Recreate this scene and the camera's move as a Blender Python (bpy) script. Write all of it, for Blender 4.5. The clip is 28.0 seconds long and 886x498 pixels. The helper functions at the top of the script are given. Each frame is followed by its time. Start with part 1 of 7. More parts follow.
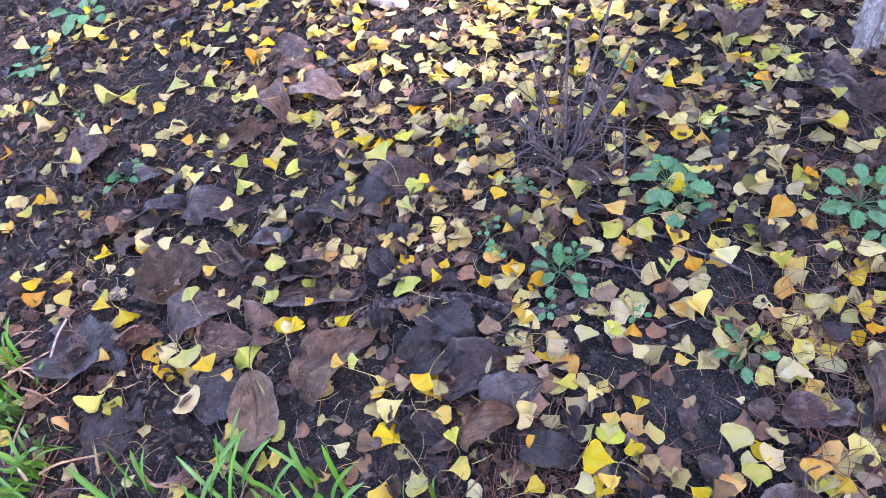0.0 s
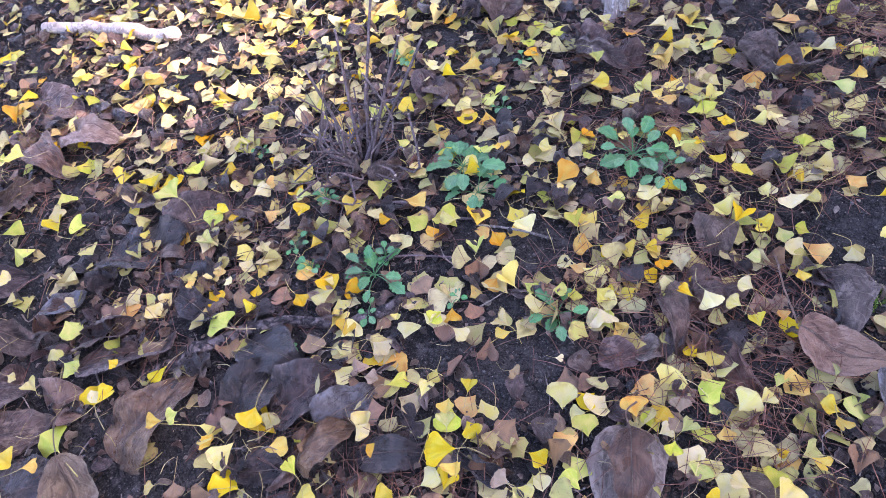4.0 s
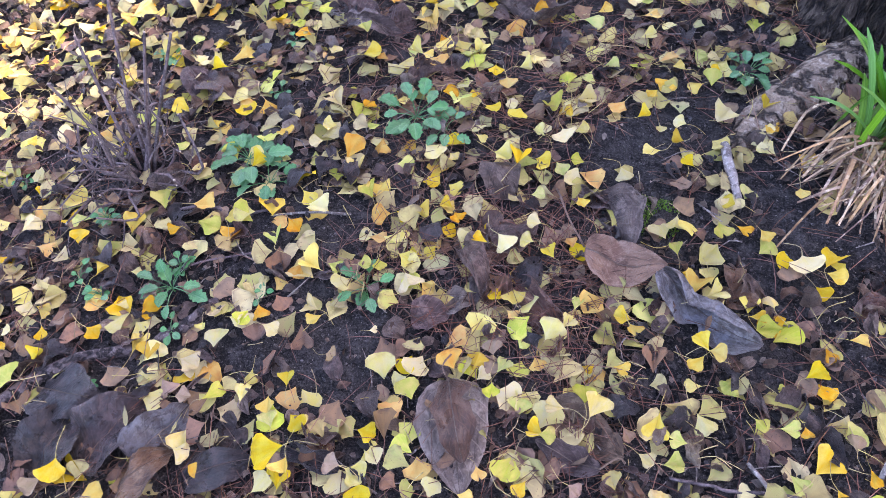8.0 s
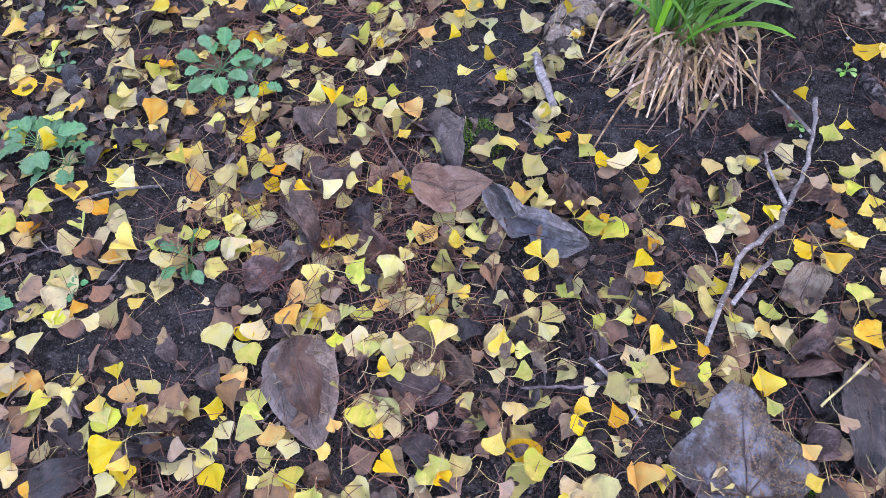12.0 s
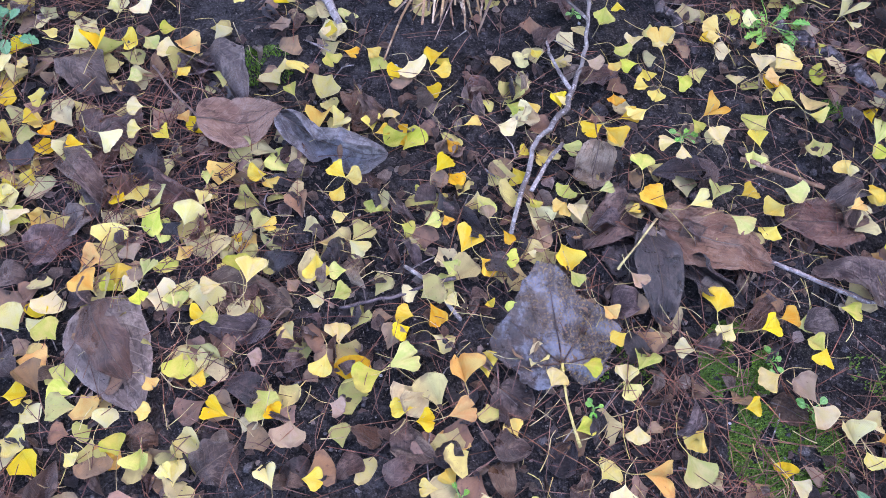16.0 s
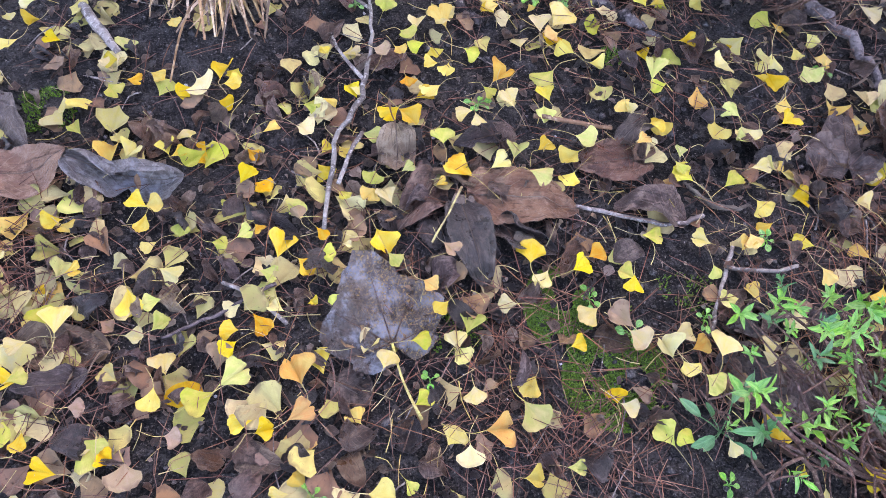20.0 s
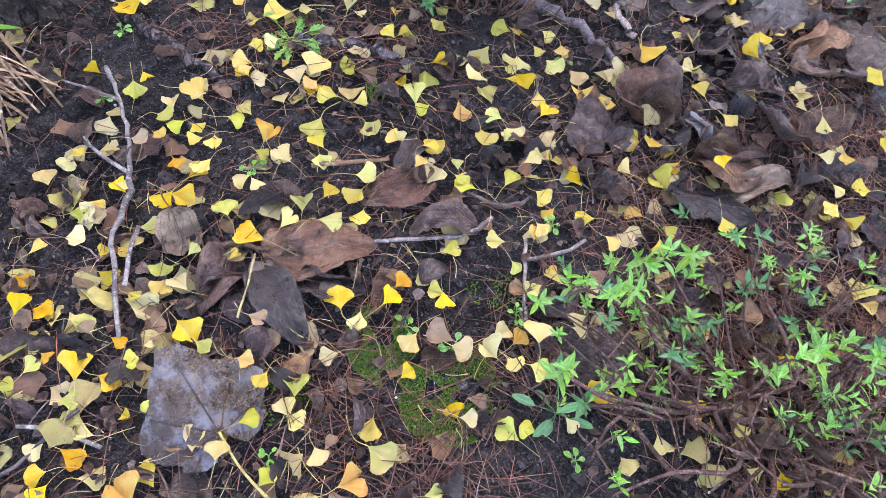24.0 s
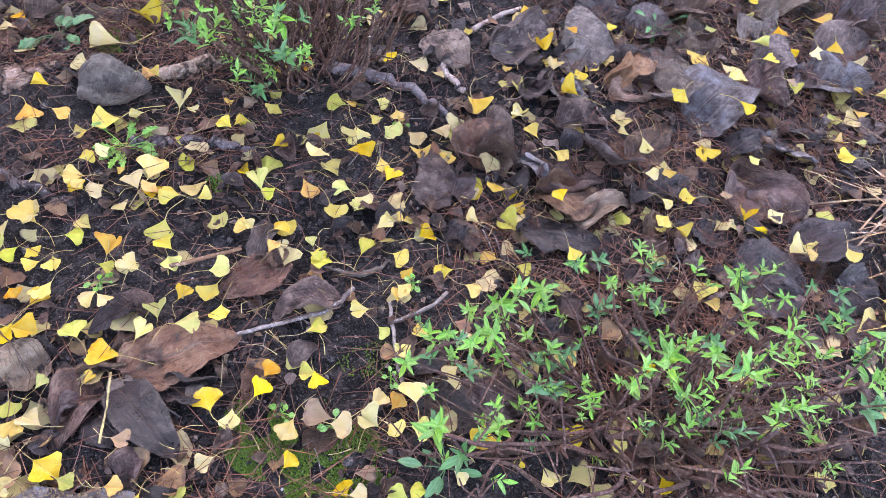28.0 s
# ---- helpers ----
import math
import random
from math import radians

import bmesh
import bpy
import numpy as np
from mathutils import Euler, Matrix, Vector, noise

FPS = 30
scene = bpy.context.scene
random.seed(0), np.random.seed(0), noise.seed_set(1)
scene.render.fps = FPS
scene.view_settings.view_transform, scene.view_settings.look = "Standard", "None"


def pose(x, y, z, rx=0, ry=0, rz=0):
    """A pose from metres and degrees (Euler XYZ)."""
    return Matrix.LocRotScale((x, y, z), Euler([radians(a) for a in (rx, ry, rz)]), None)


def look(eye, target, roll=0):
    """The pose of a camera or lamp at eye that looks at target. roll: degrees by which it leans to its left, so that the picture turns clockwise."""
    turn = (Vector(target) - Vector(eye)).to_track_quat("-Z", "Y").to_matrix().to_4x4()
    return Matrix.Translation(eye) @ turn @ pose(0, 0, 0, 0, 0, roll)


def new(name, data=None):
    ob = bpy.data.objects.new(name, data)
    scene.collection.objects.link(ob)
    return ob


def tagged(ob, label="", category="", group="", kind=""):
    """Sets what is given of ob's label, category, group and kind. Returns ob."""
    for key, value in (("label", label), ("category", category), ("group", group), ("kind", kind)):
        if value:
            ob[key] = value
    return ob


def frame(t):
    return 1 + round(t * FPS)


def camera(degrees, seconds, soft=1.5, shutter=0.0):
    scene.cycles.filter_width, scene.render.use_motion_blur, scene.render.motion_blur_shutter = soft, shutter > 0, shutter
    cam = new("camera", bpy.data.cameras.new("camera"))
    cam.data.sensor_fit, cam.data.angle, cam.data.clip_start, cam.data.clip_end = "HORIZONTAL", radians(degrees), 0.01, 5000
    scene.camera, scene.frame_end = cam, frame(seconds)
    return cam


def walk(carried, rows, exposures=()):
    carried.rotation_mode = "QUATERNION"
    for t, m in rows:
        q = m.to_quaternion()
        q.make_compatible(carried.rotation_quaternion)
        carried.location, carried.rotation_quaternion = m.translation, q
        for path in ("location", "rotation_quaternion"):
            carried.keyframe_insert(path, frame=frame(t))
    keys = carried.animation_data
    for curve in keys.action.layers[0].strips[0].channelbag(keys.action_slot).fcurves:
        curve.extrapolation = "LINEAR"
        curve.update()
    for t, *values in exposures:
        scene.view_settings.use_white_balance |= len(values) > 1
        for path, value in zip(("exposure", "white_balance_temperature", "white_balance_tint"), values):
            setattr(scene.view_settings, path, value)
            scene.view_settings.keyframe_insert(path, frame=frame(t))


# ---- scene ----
cam = camera(67.04, 28.0, soft=0.35)
PATH = [
    (0, look((1.1828, -0.0242, 1.4745), (0.2633, 0.1935, 0.3095), -17.93)),
    (0.5, look((1.1934, -0.0065, 1.4652), (0.2818, 0.2407, 0.2999), -17.88)),
    (1, look((1.1975, 0.0111, 1.4632), (0.3037, 0.2904, 0.2914), -17.71)),
    (1.5, look((1.2067, 0.0276, 1.4545), (0.3291, 0.3414, 0.2792), -17.46)),
    (2, look((1.2137, 0.0418, 1.4481), (0.3577, 0.3895, 0.2664), -17.15)),
    (2.5, look((1.2293, 0.0576, 1.4357), (0.3940, 0.4390, 0.2497), -16.75)),
    (3, look((1.2383, 0.0680, 1.4291), (0.4274, 0.4823, 0.2372), -16.22)),
    (3.5, look((1.2482, 0.0758, 1.4186), (0.4580, 0.5229, 0.2246), -15.69)),
    (5.5, look((1.2978, 0.1263, 1.3901), (0.6147, 0.6740, 0.1722), -14.06)),
    (6, look((1.3131, 0.1421, 1.3829), (0.6622, 0.7095, 0.1564), -13.63)),
    (6.5, look((1.3289, 0.1469, 1.3739), (0.7123, 0.7369, 0.1404), -12.86)),
    (7, look((1.3463, 0.1542, 1.3655), (0.7628, 0.7635, 0.1253), -12.19)),
    (7.5, look((1.3666, 0.1612, 1.3591), (0.8143, 0.7889, 0.1137), -11.75)),
    (8, look((1.3840, 0.1654, 1.3509), (0.8624, 0.8101, 0.1009), -11.16)),
    (8.5, look((1.3945, 0.1683, 1.3445), (0.9044, 0.8270, 0.0892), -10.53)),
    (9, look((1.4069, 0.1770, 1.3413), (0.9462, 0.8420, 0.0782), -10.12)),
    (9.5, look((1.4156, 0.1812, 1.3388), (0.9909, 0.8507, 0.0655), -9.29)),
    (10, look((1.4319, 0.1846, 1.3318), (1.0360, 0.8549, 0.0496), -9.00)),
    (10.5, look((1.4500, 0.1906, 1.3221), (1.0870, 0.8583, 0.0289), -8.53)),
    (11, look((1.4679, 0.2000, 1.3109), (1.1363, 0.8640, 0.0074), -8.13)),
    (11.5, look((1.4782, 0.2052, 1.2981), (1.1838, 0.8692, -0.0144), -7.02)),
    (12, look((1.4974, 0.2146, 1.2874), (1.2328, 0.8706, -0.0354), -6.59)),
    (12.5, look((1.5116, 0.2140, 1.2810), (1.2810, 0.8611, -0.0525), -5.81)),
    (14.5, look((1.5972, 0.2074, 1.2609), (1.5055, 0.8225, -0.1041), -1.22)),
    (15, look((1.6133, 0.2055, 1.2591), (1.5586, 0.8111, -0.1121), 0.81)),
    (15.5, look((1.6293, 0.1975, 1.2516), (1.6104, 0.8009, -0.1215), 2.79)),
    (16, look((1.6460, 0.1908, 1.2472), (1.6643, 0.7894, -0.1281), 4.92)),
    (16.5, look((1.6694, 0.1914, 1.2468), (1.7170, 0.7792, -0.1324), 6.36)),
    (17, look((1.6844, 0.1842, 1.2436), (1.7614, 0.7690, -0.1355), 7.79)),
    (17.5, look((1.7114, 0.1758, 1.2447), (1.8064, 0.7611, -0.1332), 7.99)),
    (18, look((1.7389, 0.1659, 1.2475), (1.8507, 0.7538, -0.1279), 7.84)),
    (18.5, look((1.7661, 0.1568, 1.2529), (1.8931, 0.7487, -0.1196), 7.43)),
    (19, look((1.7881, 0.1528, 1.2578), (1.9393, 0.7472, -0.1111), 7.75)),
    (19.5, look((1.8160, 0.1494, 1.2605), (1.9924, 0.7440, -0.1052), 8.23)),
    (20, look((1.8380, 0.1481, 1.2612), (2.0461, 0.7379, -0.1022), 9.29)),
    (20.5, look((1.8626, 0.1451, 1.2641), (2.0996, 0.7301, -0.0966), 9.92)),
    (21, look((1.8757, 0.1439, 1.2672), (2.1508, 0.7213, -0.0896), 11.12)),
    (21.5, look((1.8901, 0.1431, 1.2715), (2.2069, 0.7126, -0.0795), 12.28)),
    (23.5, look((1.9585, 0.1196, 1.2913), (2.4162, 0.6749, -0.0248), 13.18)),
    (24, look((1.9740, 0.1143, 1.2963), (2.4658, 0.6658, -0.0090), 13.25)),
    (24.5, look((1.9873, 0.1072, 1.3047), (2.5127, 0.6546, 0.0106), 13.21)),
    (25, look((2.0003, 0.1012, 1.3078), (2.5601, 0.6447, 0.0267), 13.15)),
    (25.5, look((2.0186, 0.0938, 1.3159), (2.6087, 0.6309, 0.0457), 13.05)),
    (26, look((2.0339, 0.0927, 1.3270), (2.6512, 0.6195, 0.0655), 13.11)),
    (26.5, look((2.0456, 0.0920, 1.3332), (2.6878, 0.6115, 0.0812), 13.20)),
    (27, look((2.0494, 0.0867, 1.3367), (2.7186, 0.6006, 0.0965), 13.40)),
    (27.5, look((2.0570, 0.0747, 1.3459), (2.7452, 0.5877, 0.1158), 13.22)),
    (28, look((2.0626, 0.0638, 1.3508), (2.7700, 0.5764, 0.1314), 13.09)),
]
walk(cam, PATH, [(0, 3.22, 5900, 38), (8, 3.32, 6200, 36), (12, 3.4, 6400, 33), (16, 3.45, 6100, 36), (22, 3.54, 6850, 29), (28, 3.64, 6850, 33)])
# ---- sky and sun ----
world = bpy.data.worlds.new("sky")
scene.world = world
world.use_nodes = True
wt = world.node_tree
sky = wt.nodes.new("ShaderNodeTexSky")
sky.sky_type, sky.sun_disc = "NISHITA", False
SUN_AT = (0.557, 0.722, 0.41)
sky.sun_elevation, sky.sun_rotation = math.asin(0.41), math.atan2(0.557, 0.722)
sky.air_density, sky.dust_density, sky.ozone_density = 1.0, 3.0, 1.0
wt.nodes["Background"].inputs["Strength"].default_value = 0.15
wt.links.new(sky.outputs[0], wt.nodes["Background"].inputs["Color"])
lamp = bpy.data.lights.new("sun", "SUN")
lamp.energy, lamp.angle, lamp.color = 3.3, radians(1.4), (1.0, 0.93, 0.82)
sun = new("sun", lamp)
sun.matrix_world = look([8 * c for c in SUN_AT], (0, 0, 0))


# ---- materials ----
class Net:
    """A small hand for building node materials."""

    def __init__(self, name, rough=0.6, spec=0.5):
        self.mat = bpy.data.materials.new(name)
        self.mat.use_nodes = True
        self.t = self.mat.node_tree
        self.b = self.t.nodes["Principled BSDF"]
        self.b.inputs["Roughness"].default_value = rough
        self.b.inputs["Specular IOR Level"].default_value = spec

    def put(self, sock, value):
        if hasattr(value, "is_output"):
            self.t.links.new(value, sock)
        elif value is not None:
            sock.default_value = value

    def node(self, kind, out=0, ins=()):
        n = self.t.nodes.new("ShaderNode" + kind)
        for k, v in dict(ins).items():
            self.put(n.inputs[k], v)
        return n.outputs[out]

    def math(self, op, a, b=None, c=None):
        n = self.t.nodes.new("ShaderNodeMath")
        n.operation = op
        for i, v in enumerate((a, b, c)):
            self.put(n.inputs[i], v)
        return n.outputs[0]

    def vmath(self, op, a, b=None):
        n = self.t.nodes.new("ShaderNodeVectorMath")
        n.operation = op
        for i, v in enumerate((a, b)):
            self.put(n.inputs[i], v)
        return n.outputs[0]

    def ramp(self, fac, a, b):
        n = self.t.nodes.new("ShaderNodeMapRange")
        n.interpolation_type = "SMOOTHSTEP"
        for i, v in enumerate((fac, a, b)):
            self.put(n.inputs[i], v)
        return n.outputs[0]

    def mix(self, fac, a, b, mode="MIX"):
        n = self.t.nodes.new("ShaderNodeMix")
        n.data_type, n.blend_type = "RGBA", mode
        self.put(n.inputs["Factor"], fac)
        self.put(n.inputs[6], a if not isinstance(a, tuple) else (*a, 1))
        self.put(n.inputs[7], b if not isinstance(b, tuple) else (*b, 1))
        return n.outputs[2]

    def noise(self, vec, scale, detail=4.0, rough=0.55):
        return self.node("TexNoise", 0, {"Vector": vec, "Scale": scale, "Detail": detail, "Roughness": rough})

    def cells(self, vec, scale, edge=True):
        n = self.t.nodes.new("ShaderNodeTexVoronoi")
        n.feature = "DISTANCE_TO_EDGE" if edge else "F1"
        self.put(n.inputs["Vector"], vec)
        n.inputs["Scale"].default_value = scale
        return n.outputs["Distance"]

    def warp(self, vec, scale, amount):
        shift = self.vmath("MULTIPLY", self.node("TexNoise", 1, {"Vector": vec, "Scale": scale}), (amount, amount, amount))
        return self.vmath("ADD", vec, shift)

    def chance(self):
        one = self.node("ObjectInfo", "Random")
        two = self.node("NewGeometry", "Random Per Island")
        return self.math("FRACT", self.math("ADD", self.math("MULTIPLY", one, 7.31), self.math("MULTIPLY", two, 3.77)))

    def bump(self, height, strength, dist):
        n = self.t.nodes.new("ShaderNodeBump")
        n.inputs["Strength"].default_value, n.inputs["Distance"].default_value = strength, dist
        self.t.links.new(height, n.inputs["Height"])
        self.t.links.new(n.outputs[0], self.b.inputs["Normal"])
        return n.outputs[0]

    def vary(self, colour, chance, hue=0.02, val=0.25, sat=0.15):
        n = self.t.nodes.new("ShaderNodeHueSaturation")
        self.put(n.inputs["Color"], colour)
        self.put(n.inputs["Hue"], self.math("MULTIPLY_ADD", chance, 2 * hue, 0.5 - hue))
        c2 = self.math("FRACT", self.math("MULTIPLY", chance, 5.7))
        self.put(n.inputs["Value"], self.math("MULTIPLY_ADD", c2, 2 * val, 1 - val))
        c3 = self.math("FRACT", self.math("MULTIPLY", chance, 13.1))
        self.put(n.inputs["Saturation"], self.math("MULTIPLY_ADD", c3, 2 * sat, 1 - sat))
        return n.outputs[0]

    def done(self, colour, thin=0.0):
        self.put(self.b.inputs["Base Color"], colour)
        if thin:
            tr = self.t.nodes.new("ShaderNodeBsdfTranslucent")
            self.put(tr.inputs["Color"], colour)
            mx = self.t.nodes.new("ShaderNodeMixShader")
            mx.inputs[0].default_value = thin
            self.t.links.new(self.b.outputs[0], mx.inputs[1])
            self.t.links.new(tr.outputs[0], mx.inputs[2])
            self.t.links.new(mx.outputs[0], self.t.nodes["Material Output"].inputs["Surface"])
        return self.mat


def fan_mat(name, main, second, spot, spotted=0.6, rim=0.3):
    """Fan-shaped leaf: u runs across the fan, v from stalk to margin."""
    n = Net(name, 0.55, 0.2)
    uv = n.node("TexCoord", "UV")
    r = n.chance()
    shift = n.node("CombineXYZ", 0, {0: n.math("MULTIPLY", r, 91.0), 1: n.math("MULTIPLY", r, 47.0)})
    vec = n.vmath("ADD", uv, shift)
    rays = n.vmath("ADD", n.vmath("MULTIPLY", uv, (11.0, 0.9, 1.0)), shift)
    sep = n.t.nodes.new("ShaderNodeSeparateXYZ")
    n.put(sep.inputs[0], uv)
    col = n.mix(n.ramp(n.noise(vec, 2.0, 3), 0.36, 0.66), main, second)
    col = n.mix(n.math("MULTIPLY", n.ramp(n.noise(rays, 1.0, 3), 0.45, 0.7), 0.55), col, second)
    edge = n.math("MULTIPLY", n.ramp(sep.outputs[1], 0.72, 1.02), n.ramp(n.noise(vec, 3.2, 3), 0.44, 0.62))
    col = n.mix(n.math("MULTIPLY", edge, rim), col, spot)
    dots = n.ramp(n.noise(vec, 6.5, 5, 0.62), 0.69 - 0.1 * spotted, 0.77 - 0.1 * spotted)
    col = n.mix(n.math("MULTIPLY", dots, 0.7), col, spot)
    vein = n.math("SINE", n.math("MULTIPLY", sep.outputs[0], 230.0))
    col = n.mix(n.math("MULTIPLY", n.ramp(vein, 0.2, 1.0), 0.16), col, (main[0] * 0.55, main[1] * 0.5, main[2] * 0.4))
    speck = n.ramp(n.noise(vec, 30.0, 3, 0.7), 0.66, 0.74)
    col = n.mix(n.math("MULTIPLY", speck, 0.1 + 0.4 * min(spotted, 1.0)), col, spot)
    col = n.vary(col, r, 0.014, 0.22, 0.12)
    n.bump(n.math("ADD", n.math("MULTIPLY", vein, 0.2), n.math("MULTIPLY", n.noise(vec, 4.0, 4), 2.2)), 0.5, 0.0025)
    return n.done(col, 0.2)


def dead_mat(name, main, second, pale, rough=0.42, veins=1.0, painted_sheen=0.0, flecks=0.0, spec=0.3):
    """Broad dead leaf: u across (midrib at 0.5), v along."""
    n = Net(name, rough, spec)
    uv = n.node("TexCoord", "UV")
    r = n.chance()
    vec = n.vmath("MULTIPLY", n.node("TexCoord", "Object"), (9.0, 9.0, 9.0))
    vec = n.vmath("ADD", vec, n.node("CombineXYZ", 0, {0: n.math("MULTIPLY", r, 57.0), 1: n.math("MULTIPLY", r, 23.0)}))
    sep = n.t.nodes.new("ShaderNodeSeparateXYZ")
    n.put(sep.inputs[0], uv)
    low = (main[0] * 0.2, main[1] * 0.18, main[2] * 0.18)
    col = n.mix(n.ramp(n.noise(vec, 1.8, 4), 0.4, 0.62), main, second)
    col = n.mix(n.math("MULTIPLY", n.ramp(n.noise(vec, 4.0, 6, 0.66), 0.48, 0.66), 0.75), col, pale)
    col = n.mix(n.math("MULTIPLY", n.ramp(n.noise(vec, 3.2, 6, 0.7), 0.52, 0.64), 0.6), col, low)
    creases = n.noise(n.vmath("ADD", n.vmath("MULTIPLY", uv, (9.0, 1.6, 1.0)), n.node("CombineXYZ", 0, {0: n.math("MULTIPLY", r, 71.0)})), 1.6, 5, 0.62)
    # Crease hollows darkened and crests paled in the colour, to shade the folds.
    col = n.mix(n.math("MULTIPLY", n.ramp(creases, 0.46, 0.34), 0.7), col, low)
    col = n.mix(n.math("MULTIPLY", n.ramp(creases, 0.56, 0.68), 0.45), col, pale)
    side = n.math("ABSOLUTE", n.math("SUBTRACT", sep.outputs[0], 0.5))
    run = n.math("MULTIPLY", n.math("SUBTRACT", sep.outputs[1], n.math("MULTIPLY", side, 0.7)), 52.0)
    line = n.math("SINE", run)
    ridge = n.math("MULTIPLY", n.ramp(line, 0.9, 1.0), n.ramp(n.noise(vec, 3.0, 2), 0.35, 0.55))
    net = n.math("MULTIPLY", n.ramp(n.cells(n.warp(vec, 6.0, 0.08), 26.0), 0.07, 0.0), veins)
    fine = n.noise(vec, 34.0, 4, 0.6)
    col = n.mix(n.math("MULTIPLY", ridge, 0.4 * veins), col, pale)
    col = n.mix(n.math("MULTIPLY", net, 0.22), col, low)
    if painted_sheen:
        # Bluish-white patches in the colour stand in for sky sheen on wet leaves.
        col = n.mix(n.math("MULTIPLY", n.ramp(n.noise(vec, 2.2, 8, 0.7), 0.47, 0.62), painted_sheen), col, (0.36, 0.37, 0.41))
    if flecks:
        rust = n.math("MULTIPLY", n.ramp(n.noise(vec, 26.0, 4, 0.7), 0.52, 0.6), n.ramp(n.math("ADD", sep.outputs[0], n.math("MULTIPLY", n.noise(vec, 4.0, 3), 0.5)), 0.98, 0.7))
        col = n.mix(n.math("MULTIPLY", rust, flecks), col, (0.42, 0.23, 0.04))
    worn = n.math("MULTIPLY", n.ramp(side, 0.36, 0.5), n.ramp(n.noise(vec, 7.0, 4), 0.45, 0.62))
    col = n.mix(n.math("MULTIPLY", worn, 0.45), col, pale)
    pits = n.ramp(n.noise(vec, 24.0, 4, 0.7), 0.62, 0.7)
    col = n.mix(n.math("MULTIPLY", pits, 0.55), col, low)
    col = n.vary(col, r, 0.012, 0.28, 0.18)
    n.put(n.b.inputs["Roughness"], n.math("MULTIPLY_ADD", n.noise(vec, 3.0, 4, 0.6), 0.9, rough - 0.42))
    relief = n.math("ADD", n.math("MULTIPLY", ridge, 0.9 * veins), n.math("ADD", n.math("MULTIPLY", fine, 0.5), n.math("ADD", n.math("MULTIPLY", creases, 2.4), n.math("MULTIPLY", n.noise(vec, 5.0, 4, 0.6), 2.0))))
    n.bump(n.math("SUBTRACT", relief, n.math("MULTIPLY", net, 0.6)), 0.95, 0.0062)
    return n.done(col, 0.06)


def green_mat(name, main, second, pale, rough=0.45, thin=0.22):
    n = Net(name, rough, 0.45)
    uv = n.node("TexCoord", "UV")
    r = n.chance()
    vec = n.vmath("ADD", uv, n.node("CombineXYZ", 0, {0: n.math("MULTIPLY", r, 31.0), 1: r}))
    sep = n.t.nodes.new("ShaderNodeSeparateXYZ")
    n.put(sep.inputs[0], uv)
    side = n.math("ABSOLUTE", n.math("SUBTRACT", sep.outputs[0], 0.5))
    col = n.mix(n.ramp(n.noise(vec, 3.0, 4), 0.35, 0.65), main, second)
    rib = n.math("SUBTRACT", 1.0, n.ramp(side, 0.015, 0.06))
    line = n.ramp(n.math("SINE", n.math("MULTIPLY", n.math("SUBTRACT", sep.outputs[1], n.math("MULTIPLY", side, 0.8)), 42.0)), 0.8, 1.0)
    col = n.mix(n.math("MULTIPLY", n.math("MAXIMUM", rib, n.math("MULTIPLY", line, 0.6)), 0.4), col, pale)
    col = n.vary(col, r, 0.015, 0.2, 0.1)
    n.bump(n.math("ADD", n.math("MULTIPLY", line, -0.6), n.noise(vec, 11.0, 3)), 0.35, 0.002)
    return n.done(col, thin)


def rough_mat(name, main, second, pale, scale=40.0, stretch=(1, 1, 1), rough=0.8, bump=0.6, dist=0.004, val=0.2, furrows=0.0):
    """Bark, straw, needles, stone: grain in the thing's own space."""
    n = Net(name, rough, 0.22)
    r = n.chance()
    vec = n.vmath("MULTIPLY", n.node("TexCoord", "Object"), stretch)
    vec = n.vmath("ADD", vec, n.node("CombineXYZ", 0, {0: n.math("MULTIPLY", r, 9.0)}))
    col = n.mix(n.ramp(n.noise(vec, scale * 0.25, 5), 0.42, 0.58), main, second)
    grain = n.noise(vec, scale * 2, 5, 0.65)
    col = n.mix(n.math("MULTIPLY", n.ramp(grain, 0.5, 0.62), 0.7), col, pale)
    col = n.mix(n.math("MULTIPLY", n.ramp(n.noise(vec, scale * 1.1, 5, 0.7), 0.5, 0.4), 0.6), col, (main[0] * 0.3, main[1] * 0.28, main[2] * 0.28))
    col = n.vary(col, r, 0.01, val, 0.12)
    high = n.math("ADD", grain, n.noise(vec, scale * 0.5, 4))
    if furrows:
        # Furrows sunk in the bump, their inner shade painted near black.
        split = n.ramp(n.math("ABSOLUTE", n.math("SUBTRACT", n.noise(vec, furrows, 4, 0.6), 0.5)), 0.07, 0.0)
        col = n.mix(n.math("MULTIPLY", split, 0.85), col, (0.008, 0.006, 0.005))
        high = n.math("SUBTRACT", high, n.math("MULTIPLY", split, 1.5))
    n.bump(high, bump, dist)
    return n.done(col)


